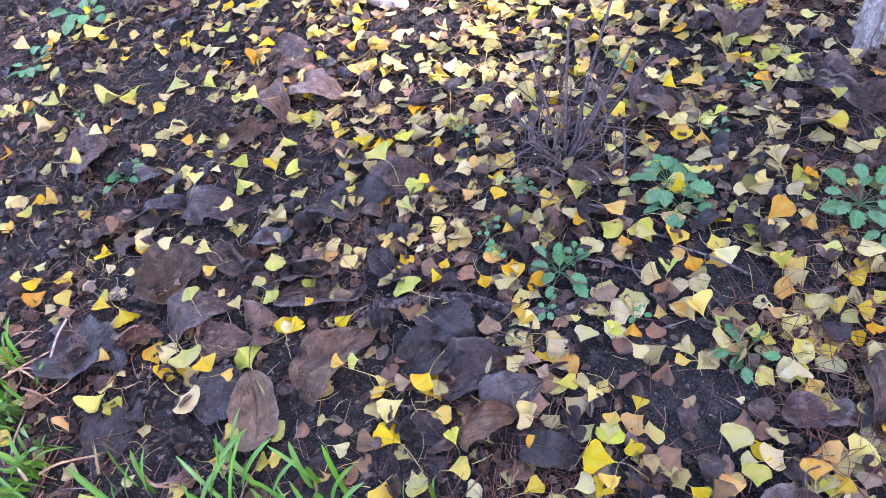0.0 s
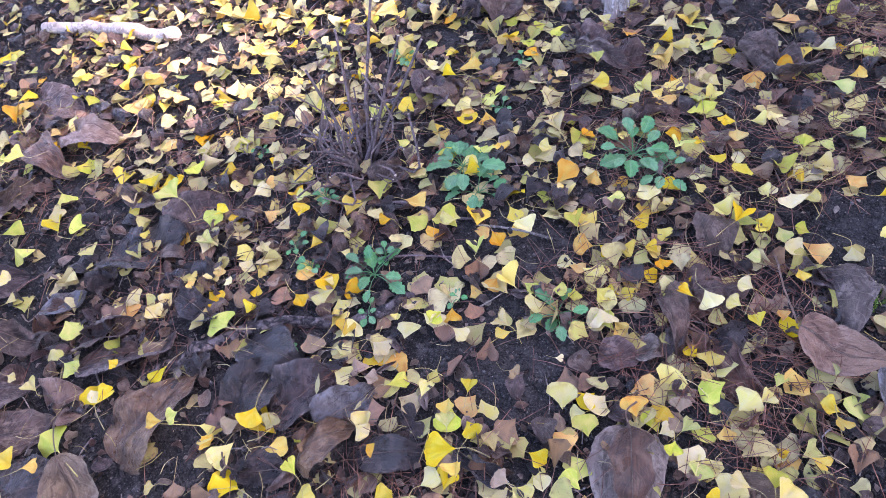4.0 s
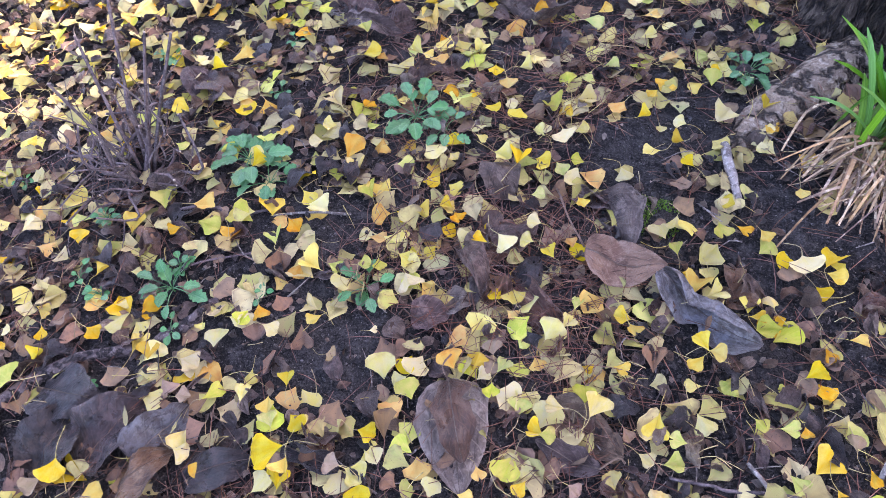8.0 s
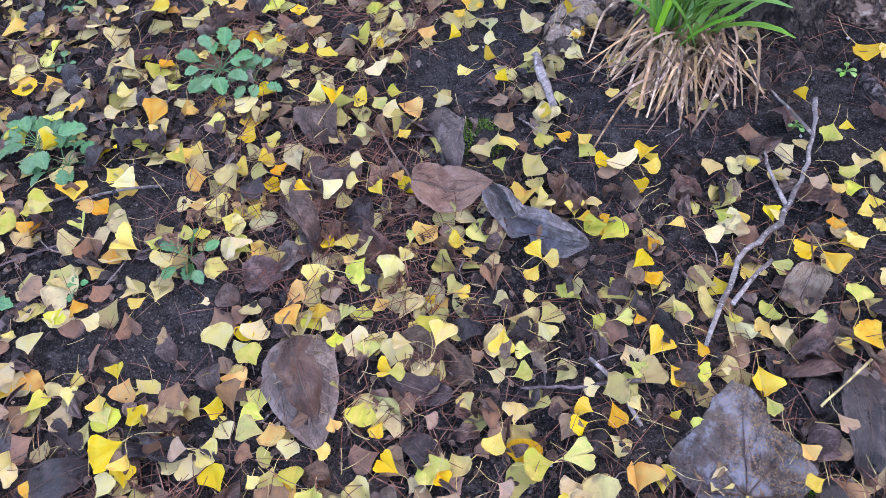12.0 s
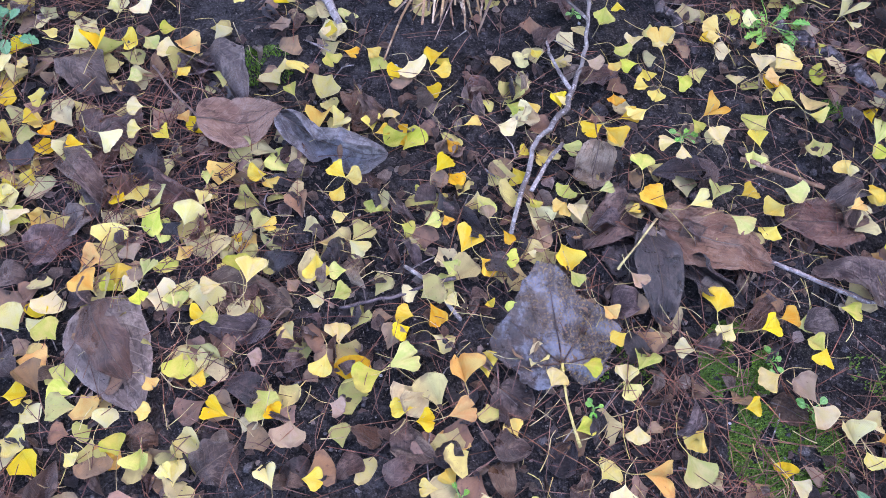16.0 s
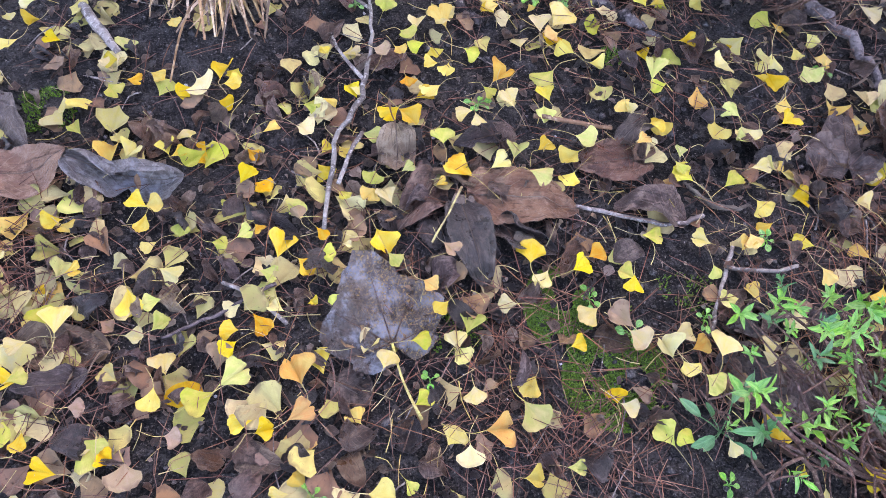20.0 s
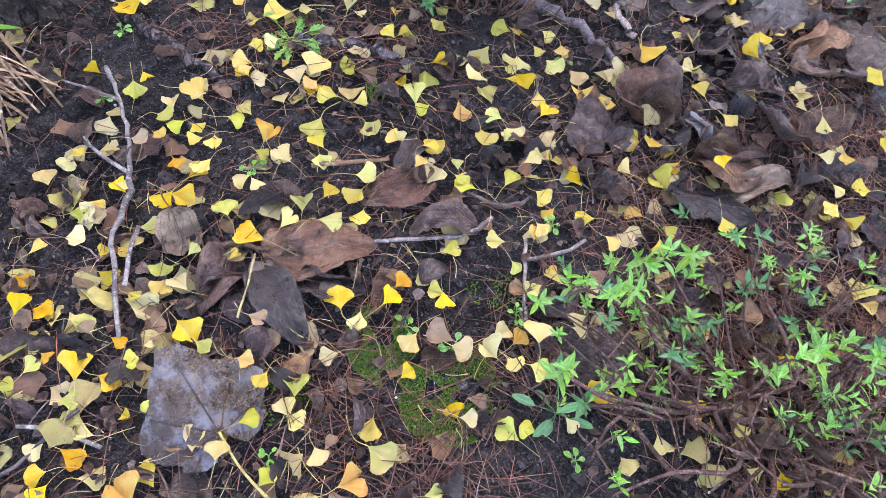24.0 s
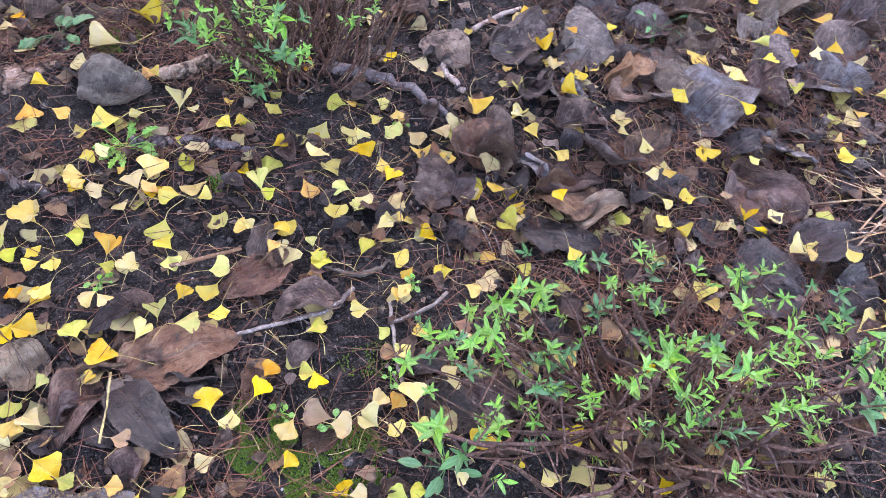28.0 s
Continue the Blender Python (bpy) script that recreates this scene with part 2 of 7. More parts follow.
def soil_mat():
    n = Net("damp_soil", 0.85, 0.08)
    vec = n.node("TexCoord", "Object")
    big, mid, fine = n.noise(vec, 3.0, 4), n.noise(vec, 26.0, 6, 0.65), n.noise(vec, 210.0, 5, 0.72)
    col = n.mix(n.ramp(big, 0.38, 0.62), (0.018, 0.0154, 0.0138), (0.047, 0.0405, 0.036))
    col = n.mix(n.math("MULTIPLY", n.ramp(mid, 0.48, 0.64), 0.6), col, (0.1, 0.086, 0.077))
    col = n.mix(n.math("MULTIPLY", n.ramp(fine, 0.52, 0.64), 0.55), col, (0.16, 0.137, 0.122))
    col = n.mix(n.math("MULTIPLY", n.ramp(fine, 0.46, 0.36), 0.8), col, (0.008, 0.007, 0.0065))
    warped = n.warp(vec, 45.0, 0.02)
    clod, grit = n.cells(warped, 48.0), n.cells(warped, 140.0)
    # Gaps between clods and grit darkened in the colour, as shade in crevices.
    col = n.mix(n.math("MULTIPLY", n.math("MULTIPLY", n.ramp(clod, 0.07, 0.0), n.ramp(mid, 0.56, 0.44)), 0.8), col, (0.006, 0.005, 0.0047))
    col = n.mix(n.math("MULTIPLY", n.ramp(grit, 0.1, 0.0), 0.45), col, (0.008, 0.007, 0.0065))
    specks = n.ramp(n.noise(vec, 150.0, 2), 0.68, 0.72)
    col = n.mix(n.math("MULTIPLY", specks, 0.7), col, (0.3, 0.26, 0.22))
    n.put(n.b.inputs["Roughness"], n.math("MULTIPLY_ADD", big, 0.5, 0.42))
    n.bump(n.math("ADD", n.math("MULTIPLY", mid, 2.2), n.math("ADD", n.math("MULTIPLY", fine, 0.7), n.math("ADD", clod, grit))), 0.9, 0.014)
    return n.done(col)


SOIL = soil_mat()
FAN = {
    "Y": fan_mat("yellow_fan_leaf", (0.61, 0.4, 0.03), (0.6, 0.45, 0.075), (0.32, 0.17, 0.035), 0.3, 0.4),
    "O": fan_mat("orange_fan_leaf", (0.62, 0.31, 0.035), (0.6, 0.39, 0.07), (0.28, 0.11, 0.03), 0.4, 0.6),
    "P": fan_mat("pale_fan_leaf", (0.6, 0.48, 0.14), (0.58, 0.47, 0.21), (0.3, 0.18, 0.065), 0.35, 0.5),
    "G": fan_mat("greenish_fan_leaf", (0.4, 0.42, 0.065), (0.54, 0.46, 0.11), (0.27, 0.18, 0.055), 0.4, 0.5),
    "T": fan_mat("tan_fan_leaf", (0.36, 0.23, 0.14), (0.3, 0.2, 0.1), (0.14, 0.075, 0.045), 0.7, 0.8),
}
OLD = {
    "a": fan_mat("old_pale_fan_leaf", (0.54, 0.43, 0.16), (0.44, 0.33, 0.13), (0.15, 0.1, 0.06), 0.8, 0.8),
    "b": fan_mat("old_olive_fan_leaf", (0.4, 0.36, 0.11), (0.42, 0.32, 0.12), (0.14, 0.09, 0.055), 0.85, 0.8),
    "c": fan_mat("old_brown_fan_leaf", (0.3, 0.17, 0.09), (0.2, 0.125, 0.075), (0.07, 0.042, 0.033), 0.9, 0.8),
}
STALK = rough_mat("leaf_stalk", (0.5, 0.39, 0.13), (0.4, 0.3, 0.12), (0.28, 0.18, 0.08), 30, (1, 1, 1), 0.5, 0.1, 0.001)
DEAD = {
    "K": dead_mat("dark_dead_leaf", (0.024, 0.016, 0.013), (0.042, 0.026, 0.021), (0.12, 0.082, 0.066), 0.32, 0.7, 0.0, 0.0, 0.6),
    "V": dead_mat("violet_grey_dead_leaf", (0.125, 0.078, 0.06), (0.075, 0.046, 0.037), (0.29, 0.2, 0.16), 0.38, 1.0, 0.0, 0.0, 0.4),
    "B": dead_mat("brown_dead_leaf", (0.145, 0.086, 0.057), (0.09, 0.054, 0.039), (0.29, 0.19, 0.125), 0.48),
    "R": dead_mat("rust_dead_leaf", (0.15, 0.072, 0.043), (0.095, 0.05, 0.034), (0.29, 0.175, 0.115), 0.36, 1.0, 0.0, 0.0, 0.5),
    "S": dead_mat("silver_dead_leaf", (0.18, 0.145, 0.128), (0.1, 0.077, 0.066), (0.34, 0.3, 0.27), 0.42, 1.0, 0.35),
    "T": dead_mat("tan_dead_leaf", (0.31, 0.21, 0.145), (0.22, 0.147, 0.105), (0.44, 0.33, 0.24), 0.55),
    "C": dead_mat("copper_dead_leaf", (0.32, 0.185, 0.1), (0.22, 0.12, 0.068), (0.43, 0.29, 0.185), 0.45),
    "A": dead_mat("ash_dead_leaf", (0.215, 0.155, 0.116), (0.14, 0.1, 0.077), (0.36, 0.28, 0.215), 0.55),
    "P": dead_mat("sheen_coloured_dead_leaf", (0.1, 0.062, 0.044), (0.066, 0.044, 0.038), (0.2, 0.14, 0.105), 0.3, 0.6, 0.6, 0.8, 0.5),
}
WEED = green_mat("blue_green_leaf", (0.052, 0.165, 0.05), (0.085, 0.23, 0.07), (0.18, 0.31, 0.15))
SPROUT = green_mat("bright_green_leaf", (0.1, 0.3, 0.04), (0.24, 0.46, 0.075), (0.34, 0.54, 0.2), 0.4, 0.32)
BLADE = green_mat("grass_blade", (0.07, 0.2, 0.02), (0.13, 0.3, 0.03), (0.26, 0.42, 0.13), 0.36, 0.15)
STRAW = rough_mat("dry_straw", (0.34, 0.2, 0.1), (0.1, 0.055, 0.034), (0.52, 0.37, 0.22), 25, (1, 1, 1), 0.6, 0.3, 0.002, 0.5)
NEEDLE = rough_mat("pine_needle", (0.21, 0.09, 0.052), (0.12, 0.052, 0.034), (0.32, 0.18, 0.11), 30, (1, 1, 1), 0.5, 0.1, 0.001, 0.4)
TWIG = rough_mat("grey_twig", (0.22, 0.18, 0.15), (0.11, 0.085, 0.07), (0.38, 0.33, 0.285), 60, (1, 1, 1), 0.75, 0.6, 0.003)
STEM = rough_mat("brown_stem", (0.085, 0.062, 0.058), (0.13, 0.096, 0.088), (0.19, 0.145, 0.128), 60, (1, 1, 1), 0.7, 0.5, 0.002)
RED_STEM = rough_mat("red_brown_stem", (0.06, 0.029, 0.02), (0.095, 0.05, 0.036), (0.22, 0.145, 0.11), 60, (1, 1, 1), 0.6, 0.4, 0.002)
CUT = rough_mat("cut_wood", (0.42, 0.33, 0.24), (0.34, 0.26, 0.19), (0.55, 0.47, 0.38), 80, (1, 1, 1), 0.7, 0.3, 0.001)
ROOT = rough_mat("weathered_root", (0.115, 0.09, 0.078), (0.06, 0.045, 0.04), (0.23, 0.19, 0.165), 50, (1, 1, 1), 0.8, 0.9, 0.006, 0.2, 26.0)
PALE = rough_mat("pale_root", (0.4, 0.31, 0.24), (0.3, 0.22, 0.17), (0.55, 0.46, 0.38), 45, (1, 1, 1), 0.75, 0.8, 0.005)
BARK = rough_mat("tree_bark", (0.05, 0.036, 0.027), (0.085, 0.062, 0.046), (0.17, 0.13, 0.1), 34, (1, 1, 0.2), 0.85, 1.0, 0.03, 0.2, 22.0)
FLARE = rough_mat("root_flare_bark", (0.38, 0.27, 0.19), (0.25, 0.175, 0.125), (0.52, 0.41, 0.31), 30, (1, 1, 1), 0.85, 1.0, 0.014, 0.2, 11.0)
LICHEN = rough_mat("lichened_bark", (0.2, 0.16, 0.14), (0.3, 0.26, 0.235), (0.5, 0.46, 0.43), 40, (1, 1, 0.5), 0.8, 0.8, 0.006)
MOSS = rough_mat("moss", (0.07, 0.13, 0.016), (0.11, 0.2, 0.025), (0.2, 0.3, 0.05), 90, (1, 1, 1), 0.8, 0.4, 0.002, 0.35)
CRUMB = rough_mat("soil_crumb", (0.034, 0.029, 0.026), (0.066, 0.057, 0.051), (0.15, 0.128, 0.115), 90, (1, 1, 1), 0.9, 0.8, 0.004, 0.6)
PLASTER = rough_mat("plaster", (0.6, 0.57, 0.52), (0.52, 0.49, 0.45), (0.7, 0.67, 0.62), 12, (1, 1, 1), 0.85, 0.3, 0.01)
PEBBLE = rough_mat("pebble", (0.42, 0.39, 0.36), (0.3, 0.27, 0.25), (0.6, 0.58, 0.55), 60, (1, 1, 1), 0.6, 0.3, 0.002)


# ---- geometry tools ----
rng = np.random.default_rng(7)


def lattice(x, y, seed):
    """Smooth value noise in -1..1 on arrays."""
    def cell(i, j):
        h = np.sin(i * 127.1 + j * 311.7 + seed * 74.7) * 43758.5453
        return (h - np.floor(h)) * 2 - 1
    i, j = np.floor(x), np.floor(y)
    u, v = x - i, y - j
    u, v = u * u * (3 - 2 * u), v * v * (3 - 2 * v)
    a = cell(i, j) * (1 - u) + cell(i + 1, j) * u
    b = cell(i, j + 1) * (1 - u) + cell(i + 1, j + 1) * u
    return a * (1 - v) + b * v


def height(x, y):
    x, y = np.asarray(x, float), np.asarray(y, float)
    z = 0.007 * lattice(x * 3, y * 3, 1) + 0.004 * lattice(x * 11, y * 11, 2)
    z = z + 0.004 * lattice(x * 31, y * 31, 5) + 0.0045 * (0.5 - np.abs(lattice(x * 52 + 3, y * 52, 6)))
    return z


def mesh(name, verts, faces, mat, uvs=None, smooth=True):
    me = bpy.data.meshes.new(name)
    me.from_pydata(verts, [], faces)
    if uvs is not None:
        layer = me.uv_layers.new(name="uv")
        loops = np.empty(len(me.loops), int)
        me.loops.foreach_get("vertex_index", loops)
        layer.data.foreach_set("uv", np.asarray(uvs, float)[loops].ravel())
    if smooth:
        me.polygons.foreach_set("use_smooth", [True] * len(me.polygons))
    me.materials.append(mat)
    return me


def part(name, me, parent, label="", m=None):
    ob = new(name, me)
    ob.parent = parent
    if m is not None:
        ob.matrix_basis = m
    return tagged(ob, label)


def thing(name, m, label, category, group="", kind=""):
    ob = new(name)
    ob.empty_display_size = 0.02
    ob.matrix_basis = m
    return tagged(ob, label, category, group, kind)


def sheet(rows, cols, where, uv):
    """A grid of rows x cols: where(a, b) gives x, y, z arrays, uv(a, b) the coordinates, for a, b in 0..1."""
    a, b = np.meshgrid(np.linspace(0, 1, rows), np.linspace(0, 1, cols), indexing="ij")
    v = np.stack([c.ravel() for c in where(a, b)], 1)
    t = np.stack([c.ravel() for c in uv(a, b)], 1)
    k = np.arange(rows * cols).reshape(rows, cols)
    f = np.stack([k[:-1, :-1], k[1:, :-1], k[1:, 1:], k[:-1, 1:]], -1).reshape(-1, 4)
    return v, f, t


def tube(points, radii, sides=6, knobs=0.0, seed=0):
    """A bent, tapered, closed rod through points."""
    p = np.asarray(points, float)
    n = len(p)
    r = np.interp(np.linspace(0, 1, n), np.linspace(0, 1, len(radii)), radii)
    d = np.gradient(p, axis=0)
    d /= np.linalg.norm(d, axis=1)[:, None] + 1e-9
    ref = np.where(np.abs(d[:, 2:3]) > 0.85, [[1.0, 0, 0]], [[0, 0, 1.0]])
    s = np.cross(d, ref)
    s /= np.linalg.norm(s, axis=1)[:, None] + 1e-9
    u = np.cross(s, d)
    a = np.linspace(0, 2 * np.pi, sides, endpoint=False)
    g = np.random.default_rng(seed)
    rr = r[:, None] * (1 + knobs * g.uniform(-1, 1, (n, sides)))
    v = p[:, None] + rr[..., None] * (np.cos(a)[None, :, None] * s[:, None] + np.sin(a)[None, :, None] * u[:, None])
    k = np.arange(n * sides).reshape(n, sides)
    f = [[*q] for q in np.stack([k[:-1], np.roll(k[:-1], -1, 1), np.roll(k[1:], -1, 1), k[1:]], -1).reshape(-1, 4)]
    f += [list(k[0][::-1]), list(k[-1])]
    t = np.stack([np.tile(np.linspace(0, 1, sides), n), np.repeat(np.linspace(0, 1, n), sides)], 1)
    return v.reshape(-1, 3), f, t


def bend(points, n=10):
    """A smooth line of n points through the given ones."""
    p = np.asarray(points, float)
    q = np.linspace(0, len(p) - 1, n)
    i = np.clip(np.floor(q).astype(int), 0, len(p) - 2)
    u = (q - i)[:, None]
    a, b, c, d = p[np.maximum(i - 1, 0)], p[i], p[i + 1], p[np.minimum(i + 2, len(p) - 1)]
    return 0.5 * (2 * b + (c - a) * u + (2 * a - 5 * b + 4 * c - d) * u**2 + (3 * b - a - 3 * c + d) * u**3)


def merged(name, pieces, mat, smooth=True):
    """One mesh of many small pieces (verts, faces of one size, uvs)."""
    vs, fs, ts, at = [], [], [], 0
    for v, f, t in pieces:
        vs.append(v)
        fs.append(np.asarray(f) + at)
        ts.append(t)
        at += len(v)
    v, f, t = np.concatenate(vs), np.concatenate(fs), np.concatenate(ts)
    me = bpy.data.meshes.new(name)
    me.vertices.add(len(v))
    me.vertices.foreach_set("co", v.ravel())
    me.loops.add(f.size)
    me.loops.foreach_set("vertex_index", f.ravel().astype(np.int32))
    me.polygons.add(len(f))
    me.polygons.foreach_set("loop_start", np.arange(0, f.size, f.shape[1], dtype=np.int32))
    me.uv_layers.new(name="uv").data.foreach_set("uv", t[f.ravel()].ravel())
    me.update(calc_edges=True)
    if smooth:
        me.polygons.foreach_set("use_smooth", [True] * len(f))
    me.materials.append(mat)
    return me


def turned(v, yaw, tilt=0.0, roll=0.0, size=1.0, at=(0, 0, 0)):
    m = np.array((pose(0, 0, 0, 0, 0, yaw) @ pose(0, 0, 0, roll, tilt, 0)).to_3x3())
    return (np.asarray(v) * size) @ m.T + np.asarray(at)


# ---- shapes of leaves ----
def fan_shape(g, rows=6, cols=15, droop=1.0):
    """A fan-shaped leaf about one unit wide, its stalk end at the origin, opening along +x."""
    spread = radians(g.uniform(62, 108))
    notch, ruff, ph = g.uniform(0.1, 0.3) * (g.random() < 0.25), g.uniform(0.01, 0.026), g.uniform(0, 9)
    cup, wave = g.normal(0.03, 0.09) * droop, g.uniform(0.02, 0.07) * droop
    fold = (g.uniform(0.5, 1.1) if g.random() < 0.1 else g.normal(0.04, 0.14)) * droop
    sag = 0.08 * droop * g.uniform(-0.3, 1)
    R = 0.5 / math.sin(min(spread / 2, radians(72)))
    skew = g.uniform(-0.14, 0.14)

    def where(a, b):
        ang = (b - 0.5) * spread
        side = np.abs(2 * b - 1)
        r = R * (1 - 0.05 * side**2 - 0.17 * side**8 + skew * (b - 0.5)) * (1 - notch * np.exp(-((b - 0.5) / 0.035) ** 2))
        r = r * (1 + ruff * np.sin(15 * b + ph) + 0.6 * ruff * np.sin(37 * b + 2 * ph) + 0.3 * ruff * np.sin(71 * b + 3 * ph))
        rad = r * (0.02 + 0.98 * a)
        bow = 0.42 + 0.58 * a**0.55
        x, y = rad * np.cos(ang * bow), rad * np.sin(ang * bow)
        z = cup * a**2 * side + fold * np.abs(y) + wave * a**1.5 * np.sin(8 * b + ph) + 0.4 * wave * a**2 * np.sin(23 * b + ph) - sag * a**2 * (1 - side)
        return x, y, z
    return sheet(rows, cols, where, lambda a, b: (b, a))


def broad_shape(g, length, width, curl, rows=31, cols=17):
    """A broad dead leaf from its stalk end along +x: folded at the midrib, curled at its edges, pleated between the veins."""
    ph, toothed, torn = g.uniform(0, 9), g.random() < 0.25, g.random() < 0.3
    a, b = np.meshgrid(np.linspace(0, 1, rows), np.linspace(0, 1, cols), indexing="ij")
    u = 2 * b - 1
    e0, e1 = g.uniform(0.4, 0.62), g.uniform(0.55, 0.95)
    peak = (e0 / (e0 + e1)) ** e0 * (e1 / (e0 + e1)) ** e1
    half = 0.5 * width * (a * 0.985 + 0.006) ** e0 * (0.997 - a * 0.985) ** e1 / peak
    if toothed:
        half = half * (0.94 + 0.1 * np.cos(a * 15 + ph + 0.8 * np.sign(u)))
    if torn:
        half = half * (1 - 0.5 * np.exp(-((a - g.uniform(0.3, 0.8)) / 0.06) ** 2) * (u * g.choice((-1, 1)) > 0))
    half = half * (1 + 0.035 * lattice(a * 21 + ph, np.sign(u) * 5, 11) + 0.09 * lattice(a * 6 + ph, np.sign(u) * 3, 12))
    half = np.maximum(half, 0.0015)
    fold = {s: radians(g.uniform(0, 45)) * curl for s in (-1, 1)}
    hook = {s: g.normal(0.5, 0.7) * curl for s in (-1, 1)}
    if g.random() < 0.55 * curl:
        hook[g.choice((-1, 1))] += g.uniform(1.6, 2.8)
    where, wide = g.uniform(0.2, 0.8), g.uniform(0.25, 0.6)
    mid = (cols - 1) // 2
    y, z = np.zeros_like(a), np.zeros_like(a)
    for s, cs in ((1, range(mid + 1, cols)), (-1, range(mid - 1, -1, -1))):
        for j in cs:
            ua, aa = np.abs(u[:, j]), a[:, j]
            th = fold[s] * (1 + 0.5 * np.sin(3 * aa + ph + s)) + hook[s] * ua**1.5 * (0.25 + np.exp(-(((aa - where) / wide) ** 2)))
            th = np.clip(th + (0.12 + 0.4 * curl) * lattice(aa * 5 + ph, ua * 2 + s * 7, 13), -0.6, 2.7)
            step = half[:, j] * 2 / (cols - 1)
            y[:, j] = y[:, j - s] + s * step * np.cos(th)
            z[:, j] = z[:, j - s] + step * np.sin(th)
    pitch = g.normal(0.1, 0.35) * curl + g.normal(-0.3, 0.9) * curl * (a[:, 0] - 0.4) + 0.2 * curl * np.sin(6 * a[:, 0] + ph)
    x0 = np.concatenate([[0], np.cumsum(np.cos(pitch[1:]))]) * length / (rows - 1)
    z0 = np.concatenate([[0], np.cumsum(np.sin(pitch[1:]))]) * length / (rows - 1)
    tw = g.normal(0, 0.6) * curl * (a - 0.3)
    y, z = y * np.cos(tw) - z * np.sin(tw), y * np.sin(tw) + z * np.cos(tw)
    sway = 0.08 * length * np.sin(2.2 * a[:, 0] + ph) * curl
    x = x0[:, None] - 0.12 * np.abs(u) * half
    y = y + (sway - sway[0])[:, None]
    z = z + z0[:, None]
    for fq, amp, sd in ((2.0, 0.11, 3), (4.6, 0.05, 4)):
        z = z + (0.25 + curl) * amp * width * (0.5 - np.abs(lattice(x / width * fq + ph, b * fq * 0.8 + ph, sd)))
    z = z + (0.02 + 0.07 * curl) * width * (0.5 - np.abs(lattice(u * 3.5 + ph, a * 2.2 + ph, 15)))
    for _ in range(4):
        way, slope = g.uniform(0, np.pi), g.normal(0, 0.7) * min(1.0, 0.12 + curl)
        d = (x - g.uniform(0.15, 0.85) * length) * np.cos(way) + (y - g.uniform(-0.3, 0.3) * width) * np.sin(way)
        z = z + slope * (np.abs(d) - 0.2 * width)
    pleat = np.abs(((a - 0.35 * np.abs(u)) * 8.3) % 1.0 - 0.5) * 2
    z = z + (0.018 + 0.03 * curl) * width * (pleat - 0.5) * np.minimum(1, half / (0.2 * width)) * np.minimum(1, 3 * np.abs(u))
    k = np.arange(rows * cols).reshape(rows, cols)
    f = np.stack([k[:-1, :-1], k[1:, :-1], k[1:, 1:], k[:-1, 1:]], -1).reshape(-1, 4)
    v = np.stack([x.ravel(), y.ravel(), z.ravel()], 1)
    rise = np.polyfit(v[:, 0], v[:, 2], 1)[0]
    v[:, 2] -= rise * v[:, 0]
    low = np.quantile(v[:, 2], 0.15)
    v[:, 2] = np.where(v[:, 2] < low, 0.25 * (v[:, 2] - low), v[:, 2] - low)
    tall = (0.12 + 0.42 * min(curl, 1.0)) * width
    v[:, 2] = np.where(v[:, 2] > tall, tall + 0.35 * (v[:, 2] - tall), v[:, 2])
    return v, f, np.stack([b.ravel(), a.ravel()], 1)


def lance_shape(g, length, width, droop=0.3, rows=7, cols=5, teeth=0.0, belly=0.9, blunt=0.8):
    """A living leaf along +x with a trough along its midrib."""
    ph = g.uniform(0, 9)

    def where(a, b):
        u = 2 * b - 1
        half = 0.5 * width * np.sin(np.pi * np.clip(a * 0.97 + 0.03, 0, 1) ** belly) ** blunt
        half = half * (1 + teeth * np.cos(a * 27 + ph) + 0.4 * teeth * np.sin(a * 61 + ph))
        return length * a, half * u, np.abs(u) * half * 0.35 - droop * length * a**2 + 0.03 * length * np.sin(6 * a + ph) * u
    return sheet(rows, cols, where, lambda a, b: (b, a))


# ---- ground ----
def ground():
    xs = np.concatenate([-np.geomspace(60, 2.6, 14), np.arange(-2.5, 4.8, 0.0125), np.geomspace(4.9, 64, 14)])
    ys = np.concatenate([-np.geomspace(60, 1.5, 14), np.arange(-1.4, 3.2, 0.0125), np.geomspace(3.3, 64, 14)])
    x, y = np.meshgrid(xs, ys, indexing="ij")
    z = height(x, y)
    k = np.arange(x.size).reshape(x.shape)
    f = np.stack([k[:-1, :-1], k[1:, :-1], k[1:, 1:], k[:-1, 1:]], -1).reshape(-1, 4)
    v = np.stack([x.ravel(), y.ravel(), z.ravel()], 1)
    me = merged("ground", [(v, f, v[:, :2])], SOIL)
    tagged(new("ground", me), "dark damp soil with crumbs and litter", "ground", kind="structure")


ground()


def wall(middle, across, reach, tall, thick, hole, sill, head):
    """Plain wall added well outside the view to block the sun, with one opening."""
    d = Vector((*across, 0)).normalized()
    bm = bmesh.new()
    for x0, x1, z0, z1 in ((-reach, hole[0], -0.2, tall), (hole[1], reach, -0.2, tall), (hole[0], hole[1], -0.2, sill), (hole[0], hole[1], head, tall)):
        m = Matrix.Translation(((x0 + x1) / 2, 0, (z0 + z1) / 2)) @ Matrix.Diagonal((x1 - x0, thick, z1 - z0, 1))
        bmesh.ops.create_cube(bm, size=1.0, matrix=m)
    me = bpy.data.meshes.new("wall_north")
    bm.to_mesh(me)
    bm.free()
    me.materials.append(PLASTER)
    ob = tagged(new("wall_north", me), "unseen pale plastered wall, added to block the sun but for one opening", "wall", kind="structure")
    ob.matrix_basis = Matrix.Translation((*middle, 0)) @ pose(0, 0, 0, 0, 0, math.degrees(math.atan2(d.y, d.x)))


